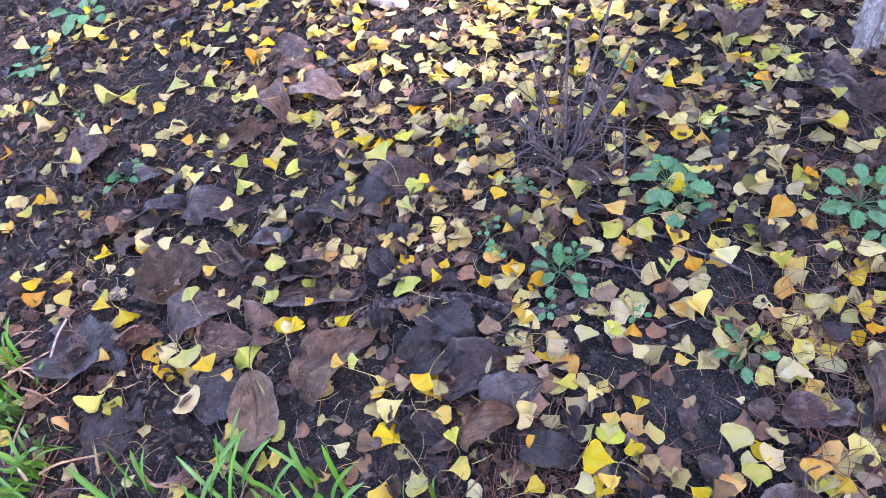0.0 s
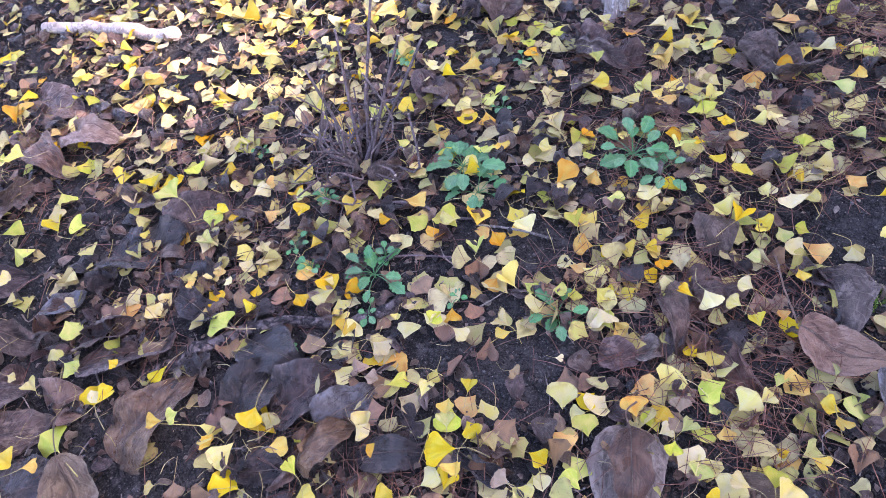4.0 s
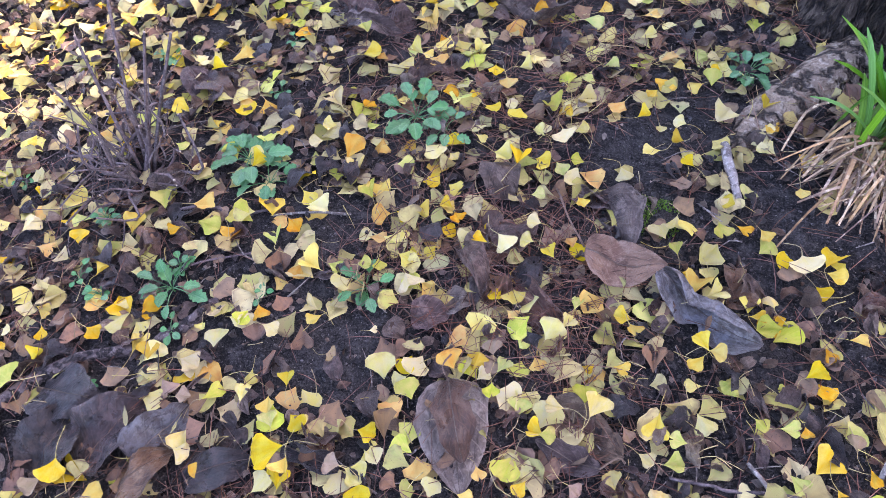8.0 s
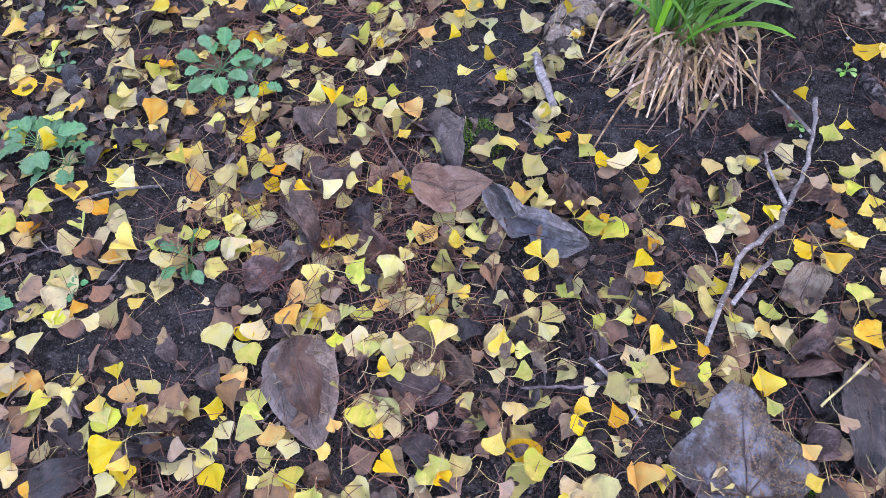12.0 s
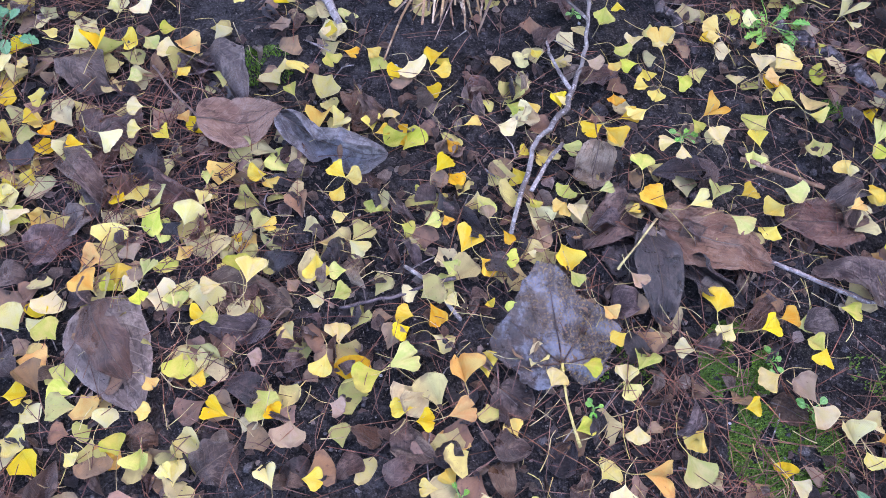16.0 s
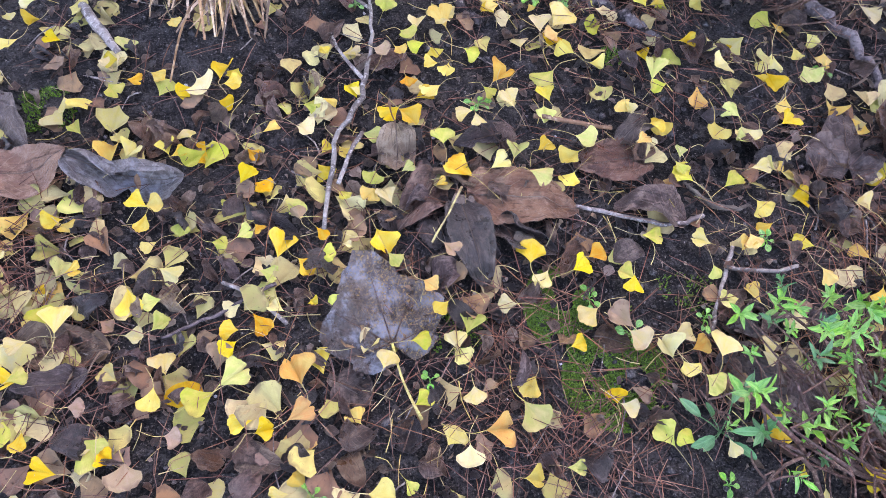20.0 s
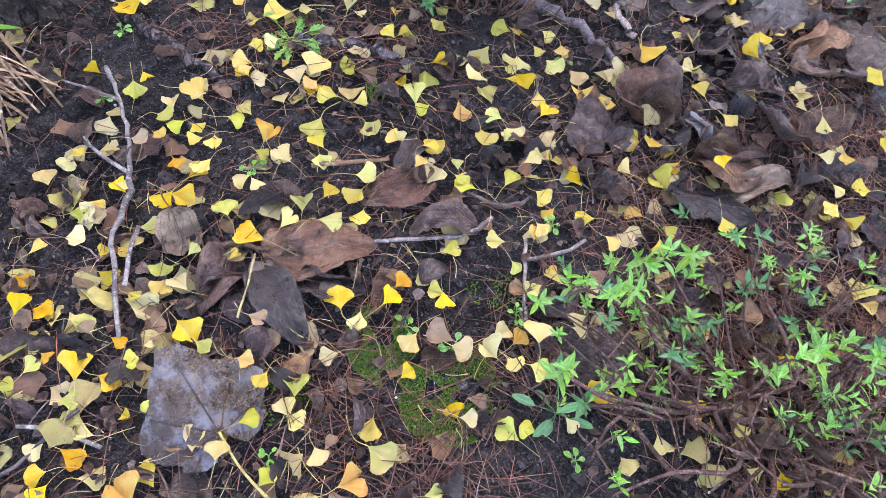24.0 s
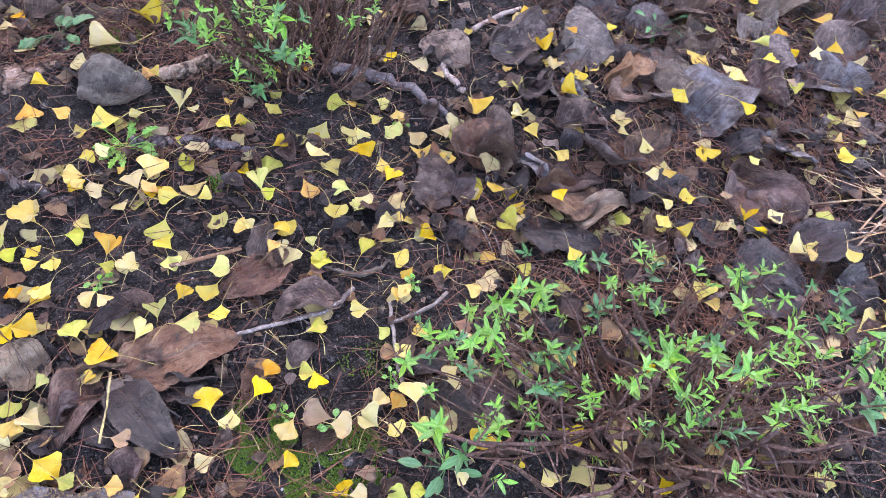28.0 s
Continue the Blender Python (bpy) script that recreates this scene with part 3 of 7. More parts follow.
# The opening lets the sun reach one place: it lies from there along the sun's way.
lit, far = (-0.97, 0.76), 16.0
wall((lit[0] + 0.611 * far, lit[1] + 0.792 * far), (0.792, -0.611), 22.0, 11.0, 0.2, (-0.34, 0.40), 0.4496 * (far - 0.5), 0.4496 * (far + 0.5))

# Bare patches of soil: x, y, half-widths, turn in degrees, how bare.
BARE = [
    (1.12, 1.36, 0.30, 0.12, 60, 0.95), (0.50, 0.80, 0.16, 0.07, 40, 0.9), (0.55, 0.42, 0.16, 0.06, 60, 0.7),
    (0.95, 1.85, 0.25, 0.12, 20, 0.45), (2.50, 0.56, 0.16, 0.10, 30, 0.85), (2.30, 1.60, 0.35, 0.12, -20, 0.9),
    (2.06, 1.50, 0.30, 0.10, 90, 0.9), (1.88, 1.34, 0.12, 0.10, 0, 0.8), (0.74, 0.50, 0.14, 0.08, 40, 0.8),
    (2.68, 0.92, 0.14, 0.06, 40, 0.7), (1.25, 1.15, 0.12, 0.09, 30, 0.9), (2.40, 0.20, 0.10, 0.12, 0, 0.8),
    (1.55, 1.1, 0.2, 0.08, 20, 0.5), (2.27, 0.45, 0.14, 0.10, 60, 0.75), (0.05, 0.1, 0.14, 0.06, 60, 0.6),
    (0.2, 1.6, 0.25, 0.12, 60, 0.4), (1.62, 1.28, 0.22, 0.12, 0, 0.8), (2.02, 1.35, 0.14, 0.3, 0, 0.85), (2.45, 1.55, 0.3, 0.12, -30, 0.7), (-1.02, 0.68, 0.22, 0.12, 35, 0.75),
]


def cover(x, y):
    c = np.ones_like(x)
    for bx, by, rx, ry, turn, bare in BARE:
        a = radians(turn)
        u, v = (x - bx) * math.cos(a) + (y - by) * math.sin(a), (y - by) * math.cos(a) - (x - bx) * math.sin(a)
        c *= 1 - bare * np.exp(-(((u / rx) ** 2 + (v / ry) ** 2) ** 2))
    return c


def spots(n, keep=None, box=(-3.2, 5.1, -1.5, 3.3)):
    """n scattered places, thinned where the soil is bare."""
    n = int(n * 1.2)
    out = []
    while len(out) < n:
        x, y = rng.uniform(box[0], box[1], 4 * n), rng.uniform(box[2], box[3], 4 * n)
        p = cover(x, y) * (0.45 + 0.55 * (lattice(x * 4, y * 4, 9) * 0.5 + 0.5))
        p = p * np.clip(np.minimum(np.minimum(x - box[0], box[1] - x), np.minimum(y - box[2], box[3] - y)) / 0.5, 0.04, 1)
        if keep is not None:
            p = p * keep(x, y)
        ok = rng.random(4 * n) < p
        out += list(zip(x[ok], y[ok]))
    return np.array(out[:n])


def scatter(shapes, places, z, size, lean, rest=False):
    """Copies of shapes at places, each turned and leaned by chance: one piece for each shape."""
    n, out = len(places), []
    which = rng.integers(0, len(shapes), n)
    yaw, tip, roll = rng.uniform(0, 2 * np.pi, n), np.radians(rng.normal(0, lean, n)), np.radians(rng.normal(0, lean, n))
    for k, (v, f, t) in enumerate(shapes):
        at = which == k
        m = int(at.sum())
        if not m:
            continue
        v, f = np.asarray(v), np.asarray(f)
        ca, sa, cb, sb, cc, sc = np.cos(yaw[at]), np.sin(yaw[at]), np.cos(tip[at]), np.sin(tip[at]), np.cos(roll[at]), np.sin(roll[at])
        spin = np.stack([ca * cb, ca * sb * sc - sa * cc, ca * sb * cc + sa * sc, sa * cb, sa * sb * sc + ca * cc, sa * sb * cc - ca * sc, -sb, cb * sc, cb * cc], 1).reshape(m, 3, 3)
        w = np.einsum("mij,kj->mki", spin, v) * size[at][:, None, None]
        w[..., :2] += places[at][:, None, :]
        w[..., 2] += z[at][:, None] - (0.5 * np.minimum(0, w[..., 2].min(1))[:, None] if rest else 0)
        out.append((w.reshape(-1, 3), (f[None] + len(v) * np.arange(m)[:, None, None]).reshape(-1, f.shape[1]), np.tile(t, (m, 1))))
    return out


def sides_only(rod):
    return rod[0], [q for q in rod[1] if len(q) == 4], rod[2]


# ---- litter that nobody could count ----
def litter():
    frags = [broad_shape(rng, 1.0, rng.uniform(0.5, 1.0), rng.uniform(0.5, 1.0), 9, 7) for _ in range(16)]
    fans = [fan_shape(rng, 4, 9, 1.2) for _ in range(14)]
    left = lambda x, y: np.clip(1.1 - 0.42 * np.clip(x - 0.6, 0, 3), 0.25, 1.0) * np.clip(0.5 + 0.75 * y + 0.5 * np.clip(x - 0.7, 0, 1), 0.22, 1.0)
    right = lambda x, y: np.clip(0.35 + 0.4 * np.clip(x - 2.3, 0, 2) + 0.45 * np.clip(0.8 - x, 0, 1), 0.45, 1.0)

    def strew(name, shapes, mat, n, lo, hi, keep, label, top=0.012):
        places = spots(n, keep)
        z = height(places[:, 0], places[:, 1]) + 0.003 + top * rng.random(len(places))
        pieces = scatter(shapes, places, z, rng.uniform(lo, hi, len(places)), 13, True)
        tagged(new(name, merged(name, pieces, mat)), label, "leaf litter", kind="stuff")

    strew("dark_leaf_litter", frags, DEAD["K"], 1500, 0.035, 0.09, right, "dark rotting leaf fragments on the soil", 0.006)
    strew("brown_leaf_litter", frags, DEAD["B"], 1500, 0.025, 0.07, right, "brown crumpled leaf fragments on the soil", 0.01)
    strew("violet_leaf_litter", frags, DEAD["V"], 700, 0.03, 0.08, right, "violet grey dead leaf fragments on the soil", 0.012)
    strew("tan_leaf_litter", frags, DEAD["T"], 1200, 0.025, 0.06, right, "tan dry leaf fragments on the soil", 0.012)
    strew("rust_leaf_litter", frags, DEAD["R"], 1200, 0.025, 0.075, None, "rust brown leaf fragments on the soil", 0.012)
    strew("brown_fan_leaf_litter", fans, OLD["c"], 1400, 0.05, 0.085, left, "withered brown fan-shaped leaves on the soil", 0.012)
    strew("olive_fan_leaf_litter", fans, OLD["b"], 1150, 0.05, 0.09, left, "faded olive fan-shaped leaves on the soil", 0.014)
    strew("pale_fan_leaf_litter", fans, OLD["a"], 1350, 0.05, 0.09, left, "faded pale yellow fan-shaped leaves on the soil", 0.016)
    rich = lambda x, y: np.clip(1.0 - 0.75 * np.clip(x - 0.8, 0, 3), 0.12, 1.0) * np.clip(0.4 + 0.75 * y, 0.15, 1.0)
    for tone, n, word in (("Y", 260, "yellow"), ("O", 260, "orange"), ("P", 520, "cream"), ("G", 340, "yellow green")):
        strew(word.replace(" ", "_") + "_fan_leaf_litter", fans, FAN[tone], n, 0.055, 0.09, rich, "fallen " + word + " fan-shaped leaves on the litter", 0.022)

    bits = [(v[:, :] , f, t) for v, f, t in (broad_shape(rng, 1.0, rng.uniform(0.4, 0.9), rng.uniform(0.2, 0.8), 4, 3) for _ in range(12))]
    strew("dark_debris", bits, DEAD["K"], 5000, 0.01, 0.038, None, "dark crumbled leaf debris on the soil", 0.008)
    strew("brown_debris", bits, DEAD["B"], 8500, 0.01, 0.036, None, "brown crumbled leaf debris on the soil", 0.01)
    strew("tan_debris", bits, DEAD["T"], 6000, 0.006, 0.022, None, "tan crumbled leaf debris on the soil", 0.012)
    strew("ash_debris", bits, DEAD["A"], 3500, 0.006, 0.025, None, "ash grey crumbled leaf debris on the soil", 0.012)

    rods = []
    for _ in range(40):
        L, c = rng.uniform(0.055, 0.13), rng.normal(0, 0.004)
        rods.append(sides_only(tube(bend([(0, 0, 0), (L / 2, c, rng.uniform(0, 0.004)), (L, 0, 0)], 4), (0.0008, 0.0011, 0.0006), 3)))
    places = spots(25000, lambda x, y: (0.2 + 0.8 * (lattice(x * 2.3 + 4, y * 2.3, 6) > 0.0)) * np.clip(0.25 + 0.9 * (x - 0.1), 0.25, 1.0))
    pieces = scatter(rods, places, height(places[:, 0], places[:, 1]) + rng.uniform(0.006, 0.03, len(places)), np.ones(len(places)), 4)
    tagged(new("pine_needles", merged("pine_needles", pieces, NEEDLE)), "fallen reddish brown pine needles on the soil", "pine needles", kind="stuff")

    rods = []
    for k in range(30):
        L = rng.uniform(0.03, 0.075)
        rods.append(sides_only(tube(bend([(0, 0, 0), (L * 0.5, rng.normal(0, 0.006), rng.uniform(0, 0.008)), (L, rng.normal(0, 0.01), 0)], 5), (0.0008, 0.0006, 0.0011), 4)))
    places = spots(3200)
    pieces = scatter(rods, places, height(places[:, 0], places[:, 1]) + rng.uniform(0.012, 0.036, len(places)), np.ones(len(places)), 9)
    tagged(new("loose_stalks", merged("loose_stalks", pieces, STALK)), "thin pale yellow leaf stalks in the litter", "leaf litter", kind="stuff")

    rods = []
    for k in range(40):
        L = rng.uniform(0.03, 0.13)
        rods.append(sides_only(tube(bend([(0, 0, 0), (L * 0.4, rng.normal(0, 0.006), 0.002), (L, rng.normal(0, 0.01), 0)], 5), (rng.uniform(0.0012, 0.0028), 0.001), 5, 0.15, k)))
    places = spots(1100)
    pieces = scatter(rods, places, height(places[:, 0], places[:, 1]) + rng.uniform(0.004, 0.016, len(places)), np.ones(len(places)), 4)
    tagged(new("broken_twigs", merged("broken_twigs", pieces, TWIG)), "small broken grey twigs in the litter", "twigs", kind="stuff")

    bm = bmesh.new()
    bmesh.ops.create_icosphere(bm, subdivisions=1, radius=1.0)
    ball = np.array([v.co for v in bm.verts])
    tri = np.array([[v.index for v in fc.verts] for fc in bm.faces])
    bm.free()
    lumps = [(ball * rng.uniform(0.6, 1.3, (len(ball), 1)) * rng.uniform(0.7, 1.2, 3), tri, ball[:, :2]) for _ in range(24)]
    places = np.stack([rng.uniform(-1.9, 4.2, 30000), rng.uniform(-0.9, 2.3, 30000)], 1)
    size = rng.uniform(0.0015, 0.0055, 30000) * (1 + 1.2 * (rng.random(30000) < 0.06))
    pieces = scatter(lumps, places, height(places[:, 0], places[:, 1]) + 0.55 * size, size, 40)
    tagged(new("soil_crumbs", merged("soil_crumbs", pieces, CRUMB, False)), "crumbs of dark soil", "soil", kind="stuff")
    return ball, tri


BALL, TRI = litter()

# ---- dead broad leaves ----
DEAD_WORDS = {
    "K": "dark brown rotting broad leaf, damp and flattened", "V": "violet grey dried broad leaf, wrinkled",
    "B": "brown dried broad leaf lying in litter", "R": "rust brown dried broad leaf, glossy and creased",
    "S": "silver grey dried broad leaf, curled", "T": "tan dried broad leaf, crumpled",
    "C": "copper brown dried broad leaf, curled", "A": "ash brown dried broad leaf, creased",
    "P": "large violet grey broad leaf, veined",
}


TOP = np.zeros((800, 500))


def cell(x, y):
    return np.clip(((np.asarray(x) + 2.8) * 100).astype(int), 0, 799), np.clip(((np.asarray(y) + 1.6) * 100).astype(int), 0, 499)


def pile(ob, v):
    """Note how high the mesh v of ob stands over the ground, centimetre by centimetre."""
    m = np.array(ob.matrix_basis)
    w = v @ m[:3, :3].T + m[:3, 3]
    np.maximum.at(TOP, cell(w[:, 0], w[:, 1]), w[:, 2] - height(w[:, 0], w[:, 1]))




def big(tone, x, y, yaw, length, width, curl, lift=0.0):
    g = np.random.default_rng(int(abs(x * 1000) + abs(y * 7000)) + 3)
    v, f, t = broad_shape(g, length * (1.02 + 0.1 * curl), width * (1.08 + 0.4 * curl), curl)
    ob = thing("dead_leaf", pose(x, y, float(height(x, y)) + lift + 0.008 + 0.007 * g.random(), g.normal(0, 3), -g.uniform(0, 3), yaw), DEAD_WORDS[tone], "dead leaf", "dead broad leaves")
    part("blade", mesh("dead_blade", v, f, DEAD[tone], t), ob)
    pile(ob, v)
    mid = v.reshape(31, 17, 3)[:, 8]
    r, rf, rt = tube(mid[::2] + (0, 0, 0.0004), (0.0017, 0.0005), 5)
    part("midrib", mesh("midrib", r, rf, DEAD["A" if tone in "KVRBS" else "T"], rt), ob)
    if g.random() < 0.6:
        q = bend([mid[0], mid[0] + (-0.2 * length, g.normal(0, 0.02), 0.004), mid[0] + (-g.uniform(0.3, 0.6) * length, g.normal(0, 0.03), 0.0)], 7)
        r, rf, rt = tube(q, (0.0014, 0.0016, 0.0026), 6)
        part("stalk", mesh("dead_stalk", r, rf, DEAD["T" if g.random() < 0.6 else "R"], rt), ob)


big("V", 1.100, 1.166, -54, 0.190, 0.105, 0.55)
big("V", 1.027, 1.134, 9, 0.137, 0.057, 0.7)
big("C", 1.140, 0.970, 13, 0.171, 0.100, 0.35, 0.014)
big("S", 1.304, 0.990, -18, 0.243, 0.116, 0.5)
big("A", 0.999, 0.570, -54, 0.234, 0.143, 0.12)
big("R", 1.012, 0.560, -50, 0.165, 0.082, 0.25, 0.032)
big("V", 0.846, 0.896, -37, 0.178, 0.071, 0.6)
big("R", 1.158, 0.791, 155, 0.154, 0.077, 0.5)
big("V", 1.351, 0.537, -174, 0.126, 0.048, 0.4)
big("B", 1.214, 0.622, -12, 0.170, 0.084, 0.3)
big("B", 0.917, 0.927, 46, 0.117, 0.095, 0.4)
big("V", 0.805, 1.137, -28, 0.128, 0.087, 0.5)
big("C", 2.103, 0.804, -15, 0.230, 0.116, 0.35)
big("C", 1.978, 0.974, -93, 0.116, 0.067, 0.8)
big("R", 2.047, 0.859, -132, 0.149, 0.079, 0.45)
big("K", 2.084, 0.801, -85, 0.201, 0.083, 0.3)
big("K", 2.027, 0.774, -82, 0.091, 0.083, 0.3)
big("R", 2.523, 0.830, -177, 0.168, 0.100, 0.55)
big("V", 2.558, 0.945, -142, 0.124, 0.053, 0.5)
big("B", 2.553, 0.664, 150, 0.151, 0.087, 0.6)
big("K", 2.152, 0.730, -42, 0.137, 0.105, 0.3)
big("K", 2.531, 0.384, -65, 0.140, 0.110, 0.25)
big("K", 2.223, 0.947, -172, 0.123, 0.056, 0.5)
big("B", 1.778, 0.454, -37, 0.075, 0.074, 0.3)
big("V", 1.257, 0.276, 43, 0.076, 0.071, 0.5)
big("K", 1.881, 0.306, 66, 0.064, 0.050, 0.5)
big("B", 1.592, 0.351, -23, 0.086, 0.048, 0.3)
big("R", 2.315, 0.648, -135, 0.083, 0.044, 0.5)
big("R", 3.028, 0.787, 9, 0.178, 0.101, 0.9)
big("R", 3.130, 0.802, -52, 0.121, 0.126, 0.9)
big("S", 3.208, 0.716, -90, 0.124, 0.090, 0.6)
big("R", 3.142, 0.588, -33, 0.175, 0.141, 0.6)
big("V", 3.348, 0.618, -68, 0.166, 0.199, 0.5)
big("T", 3.152, 0.482, -25, 0.198, 0.077, 0.8)
big("K", 3.028, 0.542, -51, 0.197, 0.140, 0.35)
big("R", 2.867, 0.629, -36, 0.088, 0.066, 0.6)
big("V", 2.628, 0.341, -67, 0.138, 0.120, 0.25)
big("A", 3.670, 0.959, -51, 0.162, 0.206, 0.35)
big("C", 3.668, 0.762, 0, 0.203, 0.121, 0.6)
big("A", 3.816, 0.697, -39, 0.151, 0.253, 0.5)
big("S", 3.582, 0.847, -116, 0.123, 0.082, 0.7)
big("T", 3.638, 0.728, -50, 0.122, 0.096, 0.7)
big("V", 3.409, 0.744, -31, 0.130, 0.105, 0.5)
big("V", 3.397, 0.874, 7, 0.149, 0.115, 0.5)
big("B", 3.461, 0.509, 8, 0.212, 0.090, 0.6)
big("K", 3.381, 0.390, -9, 0.186, 0.107, 0.5)
big("V", 3.462, 1.069, -5, 0.254, 0.171, 0.6)
big("S", 3.553, 0.868, -122, 0.165, 0.081, 0.7)
big("S", 3.771, 0.514, -20, 0.267, 0.184, 0.4)
big("V", 4.026, 0.476, -61, 0.156, 0.191, 0.6)
big("S", 4.232, 0.365, -40, 0.241, 0.177, 0.4)
big("S", 3.878, 0.308, -71, 0.158, 0.168, 0.4)
big("B", 4.186, 0.700, 169, 0.199, 0.144, 0.6)
big("K", 3.899, 1.078, -66, 0.171, 0.186, 0.5)
big("V", 4.154, 0.492, -6, 0.170, 0.106, 0.7)
big("R", 3.159, 0.604, -26, 0.178, 0.117, 0.6)
big("R", 3.671, 0.306, -76, 0.222, 0.184, 0.6)
big("K", 3.560, 0.029, -29, 0.242, 0.130, 0.4)
big("K", 3.577, -0.089, -85, 0.109, 0.139, 0.3)
big("V", 3.459, -0.184, -54, 0.110, 0.105, 0.4)
big("K", 3.386, 0.112, -62, 0.189, 0.186, 0.3)
big("V", 3.732, 0.635, -75, 0.095, 0.137, 0.6)
big("B", 4.132, 0.853, -21, 0.150, 0.142, 0.6)
big("V", 4.427, 0.421, -16, 0.241, 0.148, 0.5)
big("A", 4.356, 0.707, -66, 0.144, 0.221, 0.5)
big("V", 4.712, 0.475, -74, 0.149, 0.244, 0.5)
big("V", 3.948, 0.865, -11, 0.160, 0.124, 0.5)
big("K", 3.970, 0.300, -21, 0.142, 0.084, 0.4)
big("A", 2.412, 1.583, -39, 0.178, 0.162, 0.4)
big("T", 3.367, 1.250, -86, 0.168, 0.123, 0.6)
big("B", 3.352, 1.395, -59, 0.133, 0.115, 0.6)
big("R", 0.206, -0.269, 100, 0.262, 0.159, 0.35)
big("C", -0.045, -0.336, 82, 0.091, 0.146, 0.45)
big("V", -0.096, -0.230, 60, 0.269, 0.105, 0.7)
big("V", -0.152, -0.199, 78, 0.153, 0.124, 0.5)
big("V", -0.200, -0.529, 70, 0.192, 0.124, 0.35)
big("B", -0.097, -0.478, 54, 0.185, 0.102, 0.4)
big("C", 0.115, -0.357, -14, 0.228, 0.113, 0.3)
big("K", 0.078, -0.525, 71, 0.159, 0.140, 0.3)
big("K", -0.300, -0.886, 70, 0.226, 0.206, 0.3)
big("R", -0.220, -0.682, 62, 0.135, 0.103, 0.5)
big("K", 0.188, 0.133, 16, 0.170, 0.124, 0.25)
big("K", 0.344, -0.016, 115, 0.160, 0.134, 0.3)
big("K", 0.395, 0.043, 78, 0.178, 0.141, 0.35)
big("S", 0.497, 0.114, 79, 0.142, 0.090, 0.5)
big("R", 0.526, 0.029, 73, 0.141, 0.112, 0.45)
big("K", 0.438, -0.080, 41, 0.116, 0.072, 0.4)
big("V", -0.258, 0.191, 100, 0.165, 0.182, 0.2)
big("K", -0.355, -0.025, 59, 0.245, 0.152, 0.6)
big("R", -1.023, 0.033, 6, 0.256, 0.106, 0.6)
big("V", -1.296, 0.165, 17, 0.243, 0.131, 0.4)
big("R", -0.870, -0.214, 78, 0.194, 0.148, 0.6)
big("T", -0.965, 0.137, 30, 0.219, 0.120, 0.6)
big("B", -0.353, -0.576, 83, 0.233, 0.164, 0.4)
big("B", -0.702, -0.713, 83, 0.158, 0.134, 0.5)
big("V", -1.145, -0.725, 88, 0.178, 0.201, 0.5)
big("V", -0.616, -0.405, 65, 0.236, 0.117, 0.5)
big("S", -0.350, -0.222, 63, 0.140, 0.082, 0.4)
big("B", -0.368, -0.335, 37, 0.170, 0.091, 0.5)
big("K", -0.086, 0.075, 9, 0.170, 0.079, 0.5)
big("V", 0.849, 0.666, 25, 0.086, 0.074, 0.3)
big("T", 0.907, 0.719, 43, 0.069, 0.058, 0.4)
big("R", 0.891, 0.904, 24, 0.102, 0.090, 0.5)
big("R", -0.130, 1.060, -13, 0.150, 0.078, 0.6)
big("B", -0.302, 1.481, 10, 0.162, 0.161, 0.5)
big("V", 0.119, 1.492, 18, 0.103, 0.109, 0.5)
big("V", 0.257, 1.492, 30, 0.099, 0.088, 0.6)
big("V", 0.253, 1.298, 54, 0.106, 0.093, 0.5)
big("B", 0.466, 1.292, 61, 0.127, 0.073, 0.6)
big("B", -0.554, 0.166, 8, 0.152, 0.080, 0.4)
big("V", 0.059, 0.662, 79, 0.108, 0.086, 0.5)
big("K", 0.616, 0.123, 50, 0.150, 0.077, 0.3)
big("K", 0.607, 0.269, -14, 0.099, 0.063, 0.3)
big("K", 0.031, -0.822, 77, 0.148, 0.153, 0.3)
big("K", 0.599, -0.076, 117, 0.071, 0.080, 0.4)
big("V", 0.545, 1.696, 9, 0.217, 0.138, 0.5)
big("V", 0.121, 1.446, 14, 0.188, 0.092, 0.6)
big("V", -0.186, 1.074, -16, 0.189, 0.089, 0.4)
big("V", -0.877, -0.505, 71, 0.124, 0.078, 0.5)
big("V", -0.587, -0.625, 85, 0.085, 0.072, 0.3)
big("K", -0.696, -0.558, 67, 0.199, 0.093, 0.6)
big("K", -0.148, 0.069, 66, 0.102, 0.058, 0.6)
big("K", 0.766, 0.291, 2, 0.128, 0.070, 0.5)
big("T", 0.678, 1.343, 56, 0.101, 0.062, 0.4)
big("B", 1.436, 0.717, -37, 0.088, 0.044, 0.5)
big("R", 2.036, 1.188, -168, 0.095, 0.052, 0.7)
big("B", 2.292, 0.458, -27, 0.068, 0.048, 0.4)
big("K", 2.847, 0.317, -54, 0.092, 0.062, 0.4)
big("B", 2.900, 0.113, -18, 0.069, 0.048, 0.4)
big("B", 2.849, -0.059, 146, 0.117, 0.056, 0.4)
big("K", 3.739, 0.348, -9, 0.171, 0.088, 0.5)
big("T", 4.525, 0.643, -37, 0.171, 0.108, 0.5)
big("A", 4.181, 0.112, -9, 0.131, 0.075, 0.6)
big("B", 2.570, 1.894, -42, 0.126, 0.063, 0.6)
big("B", 2.442, 1.947, -11, 0.097, 0.068, 0.6)
big("K", 2.445, 1.717, -80, 0.094, 0.058, 0.5)
big("K", 3.968, 0.101, -27, 0.130, 0.085, 0.4)
big("B", 3.279, 0.323, -16, 0.098, 0.074, 0.5)
big("K", 3.424, 0.256, -91, 0.092, 0.075, 0.4)


